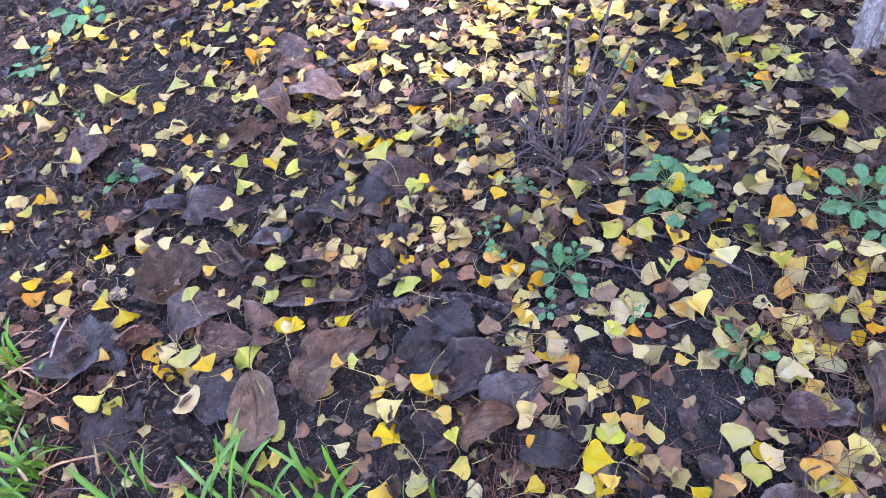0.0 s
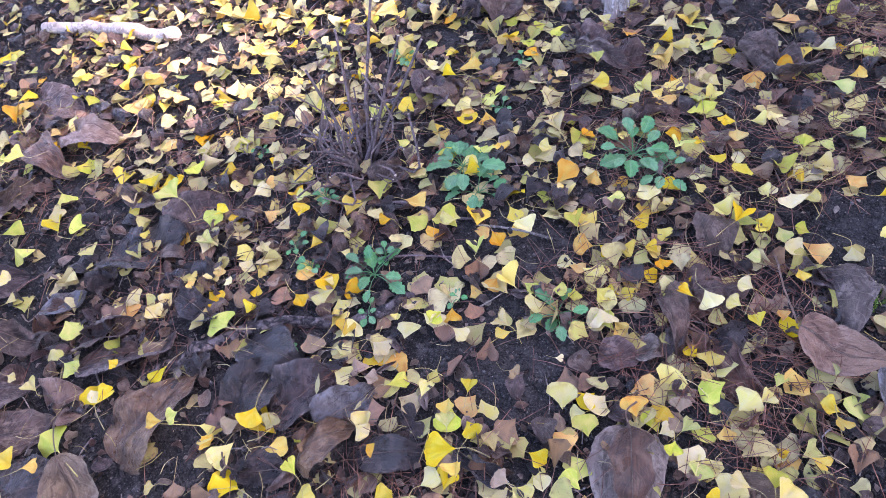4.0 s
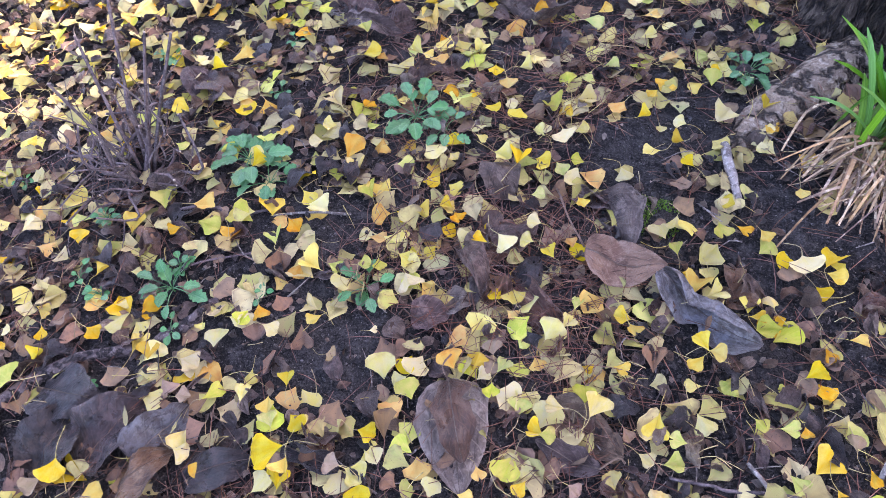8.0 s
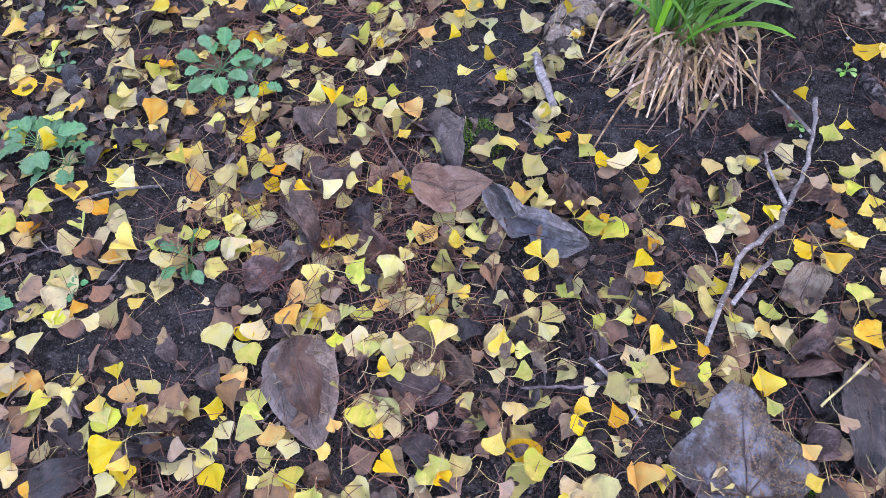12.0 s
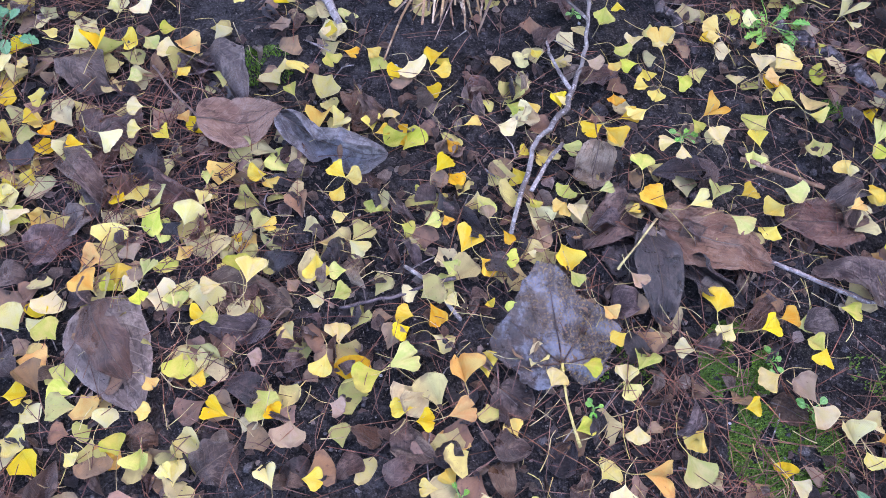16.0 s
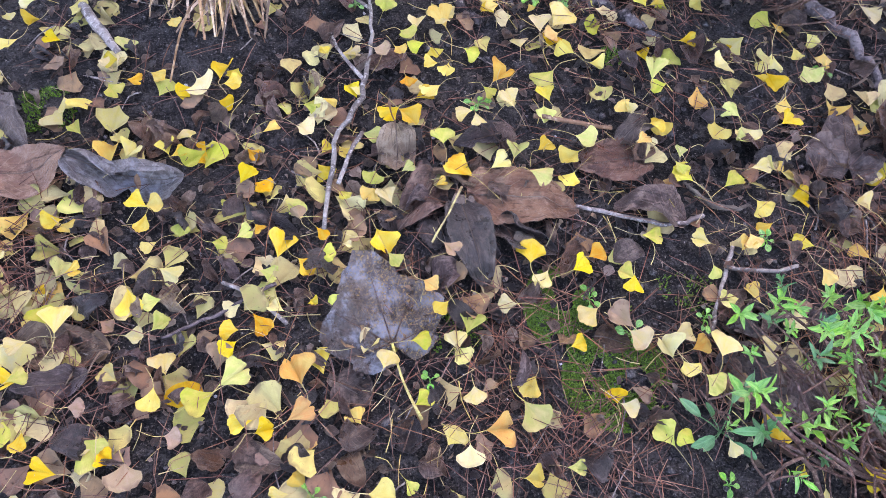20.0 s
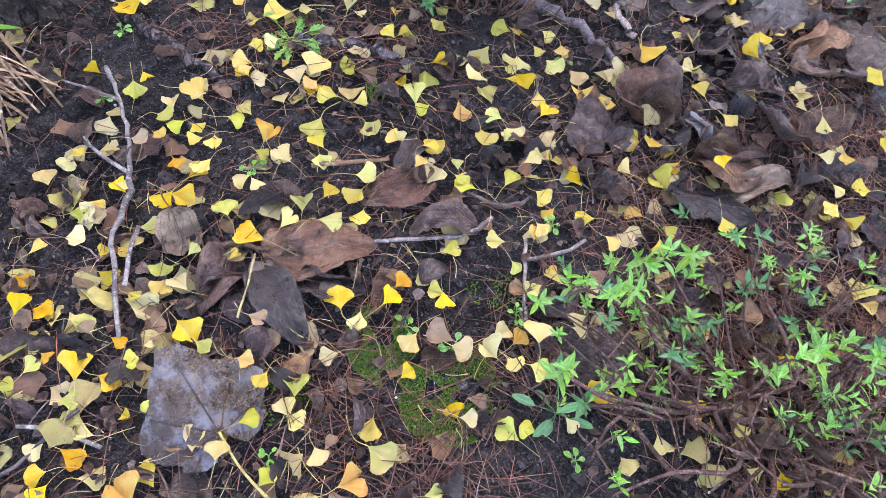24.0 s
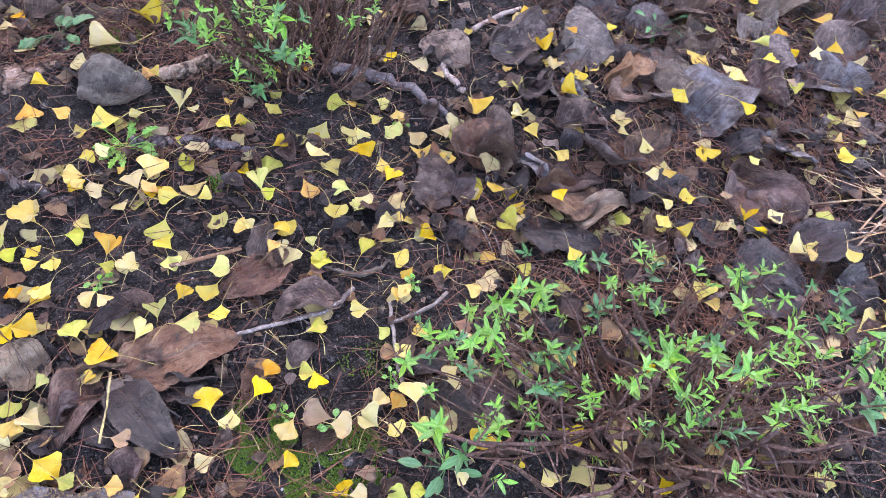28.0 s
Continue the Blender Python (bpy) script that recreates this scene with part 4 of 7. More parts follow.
def lobed(tone, x, y, yaw, size, label, stalk, stalk_mat, curl=0.4):
    """A large lobed leaf with veins that spread from its stalk."""
    g = np.random.default_rng(int(x * 1000))

    def where(a, b):
        ang = (b - 0.5) * radians(290)
        lobe = np.maximum(0.98 - 0.72 * (np.abs(ang) / 2.53) ** 0.85, 0.26) + 0.07 * np.cos(ang * 5.5) * (np.abs(ang) < 1.7)
        lobe = lobe * (1 + 0.02 * np.sin(ang * 31) + 0.025 * lattice(ang * 6, ang * 0, 5))
        r = size * lobe * (0.01 + 0.99 * a)
        px, py = r * np.cos(ang), r * np.sin(ang)
        z = 0.03 * curl * (0.5 - np.abs(lattice(px * 16, py * 16, 8))) + 0.012 * curl * lattice(px * 55, py * 55, 9) + 0.05 * curl * (r / size) ** 2 * size * np.sin(3 * ang + 1) - 0.003 * np.abs(np.sin(ang * 3.5)) * a
        return px, py, z + 0.01
    v, f, t = sheet(10, 54, where, lambda a, b: (0.5 + 0.5 * a * np.sin((b - 0.5) * 5), 0.5 + 0.5 * a * np.cos((b - 0.5) * 5)))
    v[:, 2] -= np.quantile(v[:, 2], 0.1)
    ob = thing("lobed_leaf", pose(x, y, float(height(x, y)) + 0.024, 0, 0, yaw), label, "dead leaf")
    part("blade", mesh("lobed_blade", v, f, DEAD[tone], t), ob)
    pile(ob, v)
    for k in (-2, -1, 0, 1, 2):
        ang = k * radians(42)
        i = int(round((ang / radians(290) + 0.5) * 53))
        line = v.reshape(10, 54, 3)[:, i]
        r, rf, rt = tube(line[:9] + (0, 0, 0.001), (0.0015, 0.0005), 4)
        part("vein", mesh("vein", r, rf, DEAD["R"], rt), ob)
    if stalk:
        r, rf, rt = tube(bend([(0, 0, 0.012), (-stalk * 0.5, 0.006, 0.012), (-stalk, -0.002, 0.004)], 8), (0.0028, 0.0022, 0.0034), 7)
        part("stalk", mesh("lobed_stalk", r, rf, stalk_mat, rt), ob, "long yellow-green stalk")


lobed("P", 1.893, 0.500, 101, 0.198, "large violet grey lobed leaf with pale sheen painted in", 0.15, STALK, 0.7)
lobed("V", 2.96, 0.725, 75, 0.15, "round violet grey lobed leaf on bare soil", 0.0, STALK, 0.9)

# ---- fan-shaped leaves ----
FAN_WORDS = {
    "Y": "bright yellow fan-shaped leaf lying on litter", "O": "orange yellow fan-shaped leaf lying on litter",
    "P": "pale cream yellow fan-shaped leaf lying on litter", "G": "yellow green fan-shaped leaf lying on litter",
    "T": "tan withered fan-shaped leaf lying on litter",
}
SHAPES = [fan_shape(rng, 8, 25) for _ in range(16)]
REACH = [float(np.max(v[:, 0])) for v, _, _ in SHAPES]
FANS = {c: [mesh("fan_blade", v, f, FAN[c], t) for v, f, t in SHAPES] for c in FAN}
RODS = []
for _ in range(10):
    L = rng.uniform(0.55, 1.05)
    q = bend([(0.02, 0, 0), (-0.4 * L, rng.normal(0, 0.05), rng.uniform(-0.03, 0.08)), (-L, rng.normal(0, 0.16), rng.uniform(-0.12, 0.04))], 8)
    v, f, t = tube(q, (0.013, 0.009, 0.013), 5)
    RODS.append((v, f, t, mesh("fan_stalk", v, f, STALK, t)))
loose = {c: [] for c in FAN}
loose_rods = []


def lay(x, y, yaw, length, k, g):
    """The place of a leaf of the kind k, its stalk's end at x, y: higher where it lies on a broad leaf."""
    size = length / REACH[k]
    away = np.linspace(-0.1, 1.0, 5)[:, None] * length
    wide = np.linspace(-0.4, 0.4, 5)[None, :] * length
    c, d = math.cos(radians(yaw)), math.sin(radians(yaw))
    under = float(np.quantile(TOP[cell(x + away * c - wide * d, y + away * d + wide * c)], 0.85))
    z, lean = (0.008 + under, 7) if under > 0.006 else (0.02, 10)
    return pose(x, y, float(height(x, y)) + z + 0.012 * g.random(), g.normal(0, lean), g.normal(-2, lean - 1), yaw) @ Matrix.Diagonal((size, size, size, 1))


def leaf(tone, x, y, yaw, length):
    """A leaf that can be told apart: blade and stalk."""
    g = np.random.default_rng(int(abs(x) * 9000 + abs(y) * 5000) + 11)
    k = g.integers(16)
    ob = thing("fan_leaf", lay(x, y, yaw, length, k, g), FAN_WORDS[tone], "leaf", "fallen fan-shaped leaves")
    part("blade", FANS[tone][k], ob)
    part("stalk", RODS[g.integers(10)][3], ob)


def old(tone, x, y, yaw, length):
    """A leaf of the same kind that lies farther off, part of the litter."""
    g = np.random.default_rng(int(abs(x) * 9000 + abs(y) * 5000) + 11)
    k = g.integers(16)
    m = np.array(lay(x, y, yaw, length, k, g))
    v, f, t = SHAPES[k]
    loose[tone].append((v @ m[:3, :3].T + m[:3, 3], f, t))
    v, f, t, _ = RODS[g.integers(10)]
    loose_rods.append((v @ m[:3, :3].T + m[:3, 3], [q for q in f if len(q) == 4], t))


leaf("P", 1.297, 0.616, 87, 0.056)
leaf("G", 1.277, 0.642, 111, 0.040)
leaf("P", 1.247, 0.615, -167, 0.040)
leaf("G", 1.167, 0.568, 104, 0.040)
leaf("Y", 1.229, 0.554, -171, 0.036)
leaf("G", 1.224, 0.538, 26, 0.035)
leaf("Y", 1.412, 0.700, -81, 0.058)
leaf("G", 1.479, 0.661, -167, 0.035)
leaf("G", 1.453, 0.608, 25, 0.040)
leaf("P", 1.392, 0.521, 133, 0.037)
leaf("P", 1.477, 0.517, 101, 0.047)
leaf("P", 1.404, 0.606, -9, 0.035)
leaf("Y", 1.457, 0.499, -99, 0.045)
leaf("G", 1.563, 0.470, -155, 0.056)
leaf("G", 1.570, 0.477, 25, 0.064)
leaf("Y", 1.609, 0.557, -148, 0.038)
leaf("P", 1.650, 0.547, -17, 0.047)
leaf("O", 1.643, 0.606, -58, 0.049)
leaf("Y", 1.614, 0.578, 165, 0.035)
leaf("P", 1.701, 0.601, 145, 0.035)
leaf("O", 1.717, 0.459, 108, 0.058)
leaf("O", 1.686, 0.394, 22, 0.054)
leaf("Y", 1.625, 0.408, -174, 0.044)
leaf("Y", 1.630, 0.381, 5, 0.035)
leaf("G", 1.195, 0.495, -90, 0.059)
leaf("O", 1.237, 0.458, -99, 0.037)
leaf("Y", 1.297, 0.374, 160, 0.050)
leaf("P", 1.251, 0.478, 180, 0.035)
leaf("G", 1.115, 0.297, 115, 0.041)
leaf("O", 1.112, 0.298, -162, 0.035)
leaf("P", 1.393, 0.257, 117, 0.045)
leaf("Y", 1.438, 0.276, 0, 0.040)
leaf("Y", 1.707, 0.276, 131, 0.035)
leaf("P", 1.677, 0.271, 178, 0.035)
leaf("Y", 1.037, 0.611, 95, 0.045)
leaf("P", 1.057, 0.595, 67, 0.035)
leaf("G", 1.087, 0.629, 82, 0.041)
leaf("G", 1.090, 0.601, -63, 0.036)
leaf("T", 1.062, 0.661, 124, 0.036)
leaf("G", 1.240, 0.332, -102, 0.038)
leaf("G", 1.152, 0.314, -80, 0.041)
leaf("P", 1.222, 0.261, 135, 0.035)
leaf("Y", 1.814, 0.367, 115, 0.035)
leaf("P", 1.755, 0.232, 65, 0.035)
leaf("O", 1.390, 0.372, 135, 0.035)
leaf("T", 1.406, 0.376, -89, 0.051)
leaf("Y", 2.189, 0.612, 71, 0.054)
leaf("P", 2.228, 0.602, -128, 0.046)
leaf("Y", 2.269, 0.584, 20, 0.045)
leaf("O", 2.309, 0.607, 11, 0.036)
leaf("G", 2.386, 0.645, -82, 0.052)
leaf("G", 2.402, 0.555, 138, 0.038)
leaf("Y", 2.398, 0.560, -113, 0.041)
leaf("P", 2.307, 0.507, -154, 0.049)
leaf("Y", 2.233, 0.440, 12, 0.035)
leaf("P", 2.353, 0.450, -51, 0.046)
leaf("P", 2.427, 0.384, 109, 0.049)
leaf("P", 2.439, 0.426, -4, 0.045)
leaf("O", 2.468, 0.393, 13, 0.039)
leaf("P", 2.508, 0.364, 56, 0.050)
leaf("P", 2.444, 0.375, -81, 0.035)
leaf("G", 2.472, 0.339, -51, 0.043)
leaf("Y", 2.645, 0.460, 115, 0.047)
leaf("G", 2.605, 0.470, 167, 0.047)
leaf("P", 2.586, 0.603, 157, 0.047)
leaf("O", 2.644, 0.576, 44, 0.040)
leaf("Y", 2.737, 0.627, -162, 0.039)
leaf("P", 2.588, 0.362, -53, 0.035)
leaf("P", 2.634, 0.369, 171, 0.037)
leaf("Y", 2.594, 0.243, -145, 0.055)
leaf("Y", 2.292, 0.318, 79, 0.035)
leaf("P", 2.295, 0.317, -36, 0.035)
leaf("O", 2.035, 0.315, -4, 0.052)
leaf("Y", 2.152, 0.397, -135, 0.049)
leaf("G", 2.117, 0.355, -68, 0.061)
leaf("P", 1.962, 0.302, 45, 0.042)
leaf("P", 2.002, 0.297, -100, 0.042)
leaf("P", 2.031, 0.399, -95, 0.036)
leaf("T", 2.043, 0.384, 29, 0.035)
leaf("Y", 2.013, 0.562, -145, 0.037)
leaf("G", 2.036, 0.497, 53, 0.049)
leaf("P", 2.015, 0.468, 89, 0.042)
leaf("P", 1.869, 0.454, 59, 0.035)
leaf("Y", 1.809, 0.246, -14, 0.049)
leaf("G", 1.916, 0.381, 24, 0.035)
leaf("O", 1.972, 0.615, -47, 0.035)
leaf("P", 2.149, 0.542, 171, 0.039)
leaf("Y", 2.085, 0.221, -21, 0.035)
leaf("G", 2.164, 0.225, -19, 0.035)
leaf("G", 2.377, 0.223, 116, 0.055)
leaf("G", 2.413, 0.221, 125, 0.035)
leaf("T", 2.365, 0.454, 134, 0.060)
leaf("P", 2.483, 0.219, -86, 0.035)
leaf("Y", 1.997, 1.041, -147, 0.054)
leaf("Y", 2.036, 1.063, 22, 0.048)
leaf("Y", 1.988, 1.005, -49, 0.053)
leaf("P", 1.916, 1.228, -111, 0.043)
leaf("Y", 1.907, 1.081, 106, 0.041)
leaf("P", 2.071, 1.255, 76, 0.042)
leaf("G", 2.085, 1.212, 179, 0.042)
leaf("G", 2.035, 1.262, -49, 0.040)
leaf("Y", 2.144, 1.250, 104, 0.059)
leaf("Y", 2.096, 1.201, -73, 0.038)
leaf("Y", 2.104, 1.144, -171, 0.035)
leaf("Y", 2.131, 1.151, -112, 0.045)
leaf("G", 2.175, 1.188, -27, 0.040)
leaf("O", 2.217, 1.072, 31, 0.050)
leaf("G", 2.192, 1.062, -51, 0.035)
leaf("P", 2.252, 0.997, 111, 0.048)
leaf("G", 2.076, 0.931, 84, 0.046)
leaf("O", 2.125, 0.834, 134, 0.074)
leaf("P", 2.159, 0.840, 20, 0.045)
leaf("Y", 2.268, 1.280, 103, 0.039)
leaf("P", 2.366, 1.205, 81, 0.054)
leaf("P", 2.457, 1.252, -166, 0.055)
leaf("G", 2.524, 1.211, 180, 0.042)
leaf("Y", 2.433, 1.131, 136, 0.049)
leaf("O", 2.374, 1.161, 47, 0.041)
leaf("P", 2.310, 1.173, 76, 0.035)
leaf("G", 2.371, 1.093, -140, 0.060)
leaf("Y", 2.336, 1.003, 101, 0.042)
leaf("G", 2.320, 0.995, -102, 0.044)
leaf("G", 2.457, 1.035, -89, 0.051)
leaf("G", 2.221, 0.870, 63, 0.046)
leaf("Y", 2.275, 0.877, 25, 0.043)
leaf("Y", 2.363, 0.858, -152, 0.050)
leaf("Y", 2.341, 0.812, -134, 0.039)
leaf("G", 2.363, 0.896, -34, 0.047)
leaf("Y", 2.493, 0.925, 133, 0.035)
leaf("Y", 2.539, 0.900, 10, 0.039)
leaf("Y", 2.659, 1.259, 109, 0.042)
leaf("G", 2.712, 1.242, 164, 0.035)
leaf("G", 2.564, 1.298, 164, 0.043)
leaf("G", 2.591, 1.024, 70, 0.059)
leaf("G", 2.633, 1.063, 55, 0.065)
leaf("Y", 2.601, 1.087, 109, 0.035)
leaf("Y", 2.699, 1.135, -17, 0.042)
leaf("P", 2.772, 1.134, -71, 0.035)
leaf("Y", 2.795, 1.087, 51, 0.035)
leaf("P", 2.793, 1.052, -147, 0.051)
leaf("G", 2.766, 0.898, 115, 0.047)
leaf("Y", 2.697, 0.892, -102, 0.049)
leaf("G", 2.764, 0.836, 178, 0.035)
leaf("P", 2.737, 0.762, -1, 0.047)
leaf("G", 2.659, 0.725, 27, 0.049)
leaf("G", 2.587, 0.813, 65, 0.035)
leaf("G", 2.571, 0.805, -71, 0.037)
leaf("G", 1.919, 0.890, -115, 0.038)
leaf("Y", 1.913, 0.844, -126, 0.046)
leaf("P", 1.941, 0.797, 112, 0.043)
leaf("Y", 1.900, 0.753, -75, 0.060)
leaf("Y", 2.802, 1.253, -150, 0.048)
leaf("Y", 2.844, 1.008, -45, 0.035)
leaf("Y", 2.067, 1.648, -59, 0.066)
leaf("Y", 2.147, 1.657, -107, 0.059)
leaf("O", 2.292, 1.629, -106, 0.055)
leaf("O", 2.331, 1.569, -63, 0.051)
leaf("Y", 2.451, 1.444, 165, 0.073)
leaf("Y", 2.366, 1.449, 166, 0.036)
leaf("Y", 2.304, 1.376, -3, 0.038)
leaf("P", 2.379, 1.359, 177, 0.035)
leaf("Y", 2.292, 1.322, 149, 0.050)
leaf("Y", 2.284, 1.298, -173, 0.035)
leaf("P", 2.401, 1.221, 33, 0.064)
leaf("O", 2.407, 1.192, -161, 0.036)
leaf("Y", 2.457, 1.096, -45, 0.035)
leaf("P", 2.249, 1.054, -110, 0.046)
leaf("P", 2.160, 1.010, 172, 0.042)
leaf("P", 2.154, 0.981, -79, 0.035)
leaf("P", 2.113, 1.314, -48, 0.072)
leaf("Y", 2.101, 1.092, -149, 0.054)
leaf("O", 2.026, 1.127, -86, 0.039)
leaf("G", 2.020, 1.378, -101, 0.051)
leaf("Y", 2.048, 1.395, -86, 0.035)
leaf("Y", 1.961, 1.434, 131, 0.038)
leaf("P", 1.898, 1.207, -9, 0.035)
leaf("P", 1.894, 1.110, -37, 0.039)
leaf("P", 2.488, 0.955, -65, 0.035)
leaf("Y", 2.573, 0.933, -91, 0.052)
leaf("O", 2.492, 0.853, 26, 0.035)
leaf("G", 2.598, 0.751, 124, 0.053)
leaf("Y", 2.663, 1.255, -10, 0.036)
leaf("P", 2.588, 1.395, 41, 0.057)
leaf("P", 2.602, 1.383, -70, 0.035)
leaf("P", 2.506, 1.424, 165, 0.039)
leaf("Y", 2.979, 1.077, -70, 0.037)
leaf("Y", 2.878, 1.009, -86, 0.058)
leaf("Y", 2.902, 0.940, -117, 0.044)
leaf("Y", 2.858, 0.865, 23, 0.058)
leaf("P", 2.762, 0.874, -96, 0.049)
leaf("P", 2.792, 0.749, 130, 0.035)
leaf("Y", 2.797, 0.752, 0, 0.042)
leaf("Y", 2.809, 0.685, -9, 0.045)
leaf("Y", 2.725, 0.687, -68, 0.042)
leaf("Y", 2.808, 0.561, 140, 0.047)
leaf("Y", 3.264, 0.956, -130, 0.068)
old("Y", 3.549, 0.979, -103, 0.053)
old("P", 3.544, 0.892, 23, 0.062)
old("Y", 3.482, 0.746, 125, 0.057)
leaf("P", 3.341, 0.820, 106, 0.035)
leaf("Y", 3.314, 0.736, 82, 0.048)
leaf("Y", 3.086, 0.691, -130, 0.045)
leaf("Y", 3.271, 0.653, -71, 0.046)
leaf("Y", 3.107, 0.601, -162, 0.044)
leaf("G", 3.022, 0.537, 101, 0.067)
leaf("P", 3.045, 0.582, -66, 0.035)
leaf("Y", 3.136, 0.512, 76, 0.036)
leaf("P", 2.930, 0.605, 127, 0.035)
leaf("O", 2.911, 0.513, 100, 0.042)
old("Y", 3.697, 0.420, -130, 0.071)
old("P", 3.525, 0.569, 119, 0.035)
old("P", 3.538, 0.538, -100, 0.051)
old("Y", 4.073, 0.647, -179, 0.077)
old("G", 3.730, 0.263, 162, 0.039)
old("Y", 3.750, 0.558, -172, 0.059)
old("Y", 3.498, 0.308, 149, 0.051)
old("P", 3.496, 0.201, -32, 0.049)
old("Y", 3.554, 0.178, 21, 0.039)
leaf("Y", 3.350, 0.314, -177, 0.045)
leaf("Y", 3.332, 0.281, -99, 0.038)
leaf("O", 3.006, 0.899, -131, 0.046)
leaf("O", 2.672, 0.609, -84, 0.035)
old("P", -1.656, -0.283, 154, 0.076)
old("Y", -1.601, -0.216, -43, 0.059)
old("P", -1.478, -0.071, 31, 0.075)
old("G", -1.358, -0.185, 71, 0.054)
old("G", -1.362, -0.240, -15, 0.082)
old("G", -1.028, -0.054, -158, 0.042)
old("Y", -1.190, -0.371, 108, 0.051)
old("Y", -0.890, 0.004, -150, 0.064)
old("G", -1.118, -0.004, 76, 0.044)
old("O", -1.212, 0.073, 173, 0.086)
old("Y", -1.064, 0.445, -92, 0.054)
old("O", -0.954, 0.448, 103, 0.069)
old("O", -0.846, 0.358, 152, 0.078)
old("O", -0.757, 0.529, -95, 0.063)
old("P", -0.595, 0.699, -126, 0.057)
old("Y", -0.638, 0.774, 132, 0.071)
old("Y", -0.654, 0.752, -135, 0.037)
old("O", -0.848, 0.839, 20, 0.040)
old("G", -0.456, 0.532, -18, 0.067)
old("G", -0.499, 0.443, -65, 0.044)
old("Y", -0.594, 0.157, 133, 0.069)
old("Y", -0.537, 0.245, -12, 0.072)
old("Y", -0.509, 0.295, -12, 0.072)
old("P", -0.198, 0.411, 88, 0.054)
old("Y", -0.139, 0.303, 132, 0.052)
old("O", -0.134, 0.399, 20, 0.048)
old("Y", -0.584, -0.063, 169, 0.065)
old("G", -0.720, 0.015, -15, 0.066)
old("G", -0.790, 0.145, -16, 0.071)
old("P", -0.634, 0.292, 0, 0.047)
old("P", -0.747, -0.223, -45, 0.038)
old("G", -0.634, -0.185, 3, 0.067)
old("G", -0.144, 0.237, -161, 0.056)
old("G", -0.338, 0.250, -178, 0.079)
old("Y", -0.355, 0.134, -44, 0.035)
old("O", -1.655, -0.380, -50, 0.039)
old("G", -1.424, -0.421, 0, 0.070)
old("Y", -1.777, 0.054, -24, 0.062)
old("Y", -1.674, 0.206, -12, 0.100)
old("Y", -1.506, 0.120, -40, 0.043)
old("Y", -1.358, 0.155, -20, 0.062)
old("O", -1.492, 0.356, -38, 0.046)
old("G", -0.024, 1.500, -111, 0.045)
leaf("P", 0.063, 1.540, -12, 0.035)
old("O", -0.107, 1.245, -43, 0.075)
leaf("P", 0.013, 1.129, 166, 0.072)
leaf("G", 0.094, 1.146, -105, 0.052)
old("G", -0.022, 1.197, 10, 0.035)
leaf("P", 0.021, 1.072, -43, 0.035)
leaf("Y", 0.068, 1.020, -23, 0.048)
old("Y", -0.162, 1.366, 169, 0.042)
leaf("O", 0.185, 1.312, -92, 0.035)
leaf("P", 0.342, 1.136, 154, 0.058)
leaf("G", 0.393, 1.184, -81, 0.061)
leaf("G", 0.479, 1.126, -131, 0.037)
leaf("O", 0.508, 1.090, -75, 0.046)
leaf("G", 0.590, 1.027, 35, 0.047)
leaf("G", 0.592, 0.907, 140, 0.051)
leaf("P", 0.372, 1.068, -149, 0.039)
leaf("P", 0.363, 1.012, -145, 0.040)
leaf("G", 0.399, 0.961, -144, 0.039)
leaf("Y", 0.234, 0.854, 43, 0.047)
leaf("O", 0.169, 0.684, 17, 0.073)
leaf("O", 0.191, 0.615, -124, 0.035)
leaf("P", 0.078, 0.797, -19, 0.050)
leaf("Y", 0.408, 0.851, -23, 0.056)
leaf("P", 0.472, 1.377, 174, 0.044)
leaf("Y", 0.465, 1.381, 8, 0.035)
leaf("Y", 0.478, 1.520, -79, 0.068)
leaf("Y", 0.507, 1.513, -43, 0.052)
leaf("P", 0.588, 1.546, -174, 0.041)
leaf("G", 0.572, 1.474, -51, 0.066)
leaf("Y", 0.473, 1.249, -42, 0.035)
leaf("Y", 0.322, 1.800, -63, 0.063)
leaf("P", 0.411, 1.803, -169, 0.038)
leaf("Y", 0.367, 1.583, -41, 0.057)
leaf("Y", 0.710, 1.302, -26, 0.048)
leaf("P", 0.754, 1.343, -40, 0.035)
leaf("Y", 0.676, 1.339, -151, 0.035)
leaf("P", 0.842, 1.242, -106, 0.035)
leaf("Y", 0.732, 1.201, -7, 0.035)
leaf("P", 0.700, 1.116, -28, 0.035)
old("P", -0.452, -0.383, -126, 0.057)
old("P", -0.429, -0.417, -86, 0.048)
old("P", -0.442, -0.489, -88, 0.038)
old("P", -0.408, -0.596, 64, 0.035)
old("O", -0.544, -0.521, -5, 0.065)
old("P", -0.324, -0.334, -143, 0.053)
old("Y", -0.279, -0.337, -87, 0.043)
old("P", -0.116, -0.010, 14, 0.061)
old("P", -0.143, -0.245, 166, 0.064)
old("G", -0.127, -0.241, 13, 0.045)
old("P", -0.107, -0.327, -177, 0.039)
old("G", -0.176, -0.428, -172, 0.049)
leaf("Y", 0.043, -0.239, 171, 0.067)
leaf("Y", 0.043, -0.236, 98, 0.055)
leaf("Y", 0.085, -0.055, -83, 0.055)
leaf("Y", 0.285, -0.082, 46, 0.083)
leaf("Y", 0.382, 0.042, -59, 0.050)
leaf("G", 0.263, -0.092, -115, 0.035)
leaf("O", 0.313, -0.091, 3, 0.035)
leaf("O", 0.258, -0.128, -130, 0.035)
leaf("Y", 0.478, -0.097, -162, 0.075)
leaf("P", 0.397, -0.241, 42, 0.040)
leaf("T", 0.359, -0.191, -26, 0.037)
old("P", -0.089, -0.519, -130, 0.059)
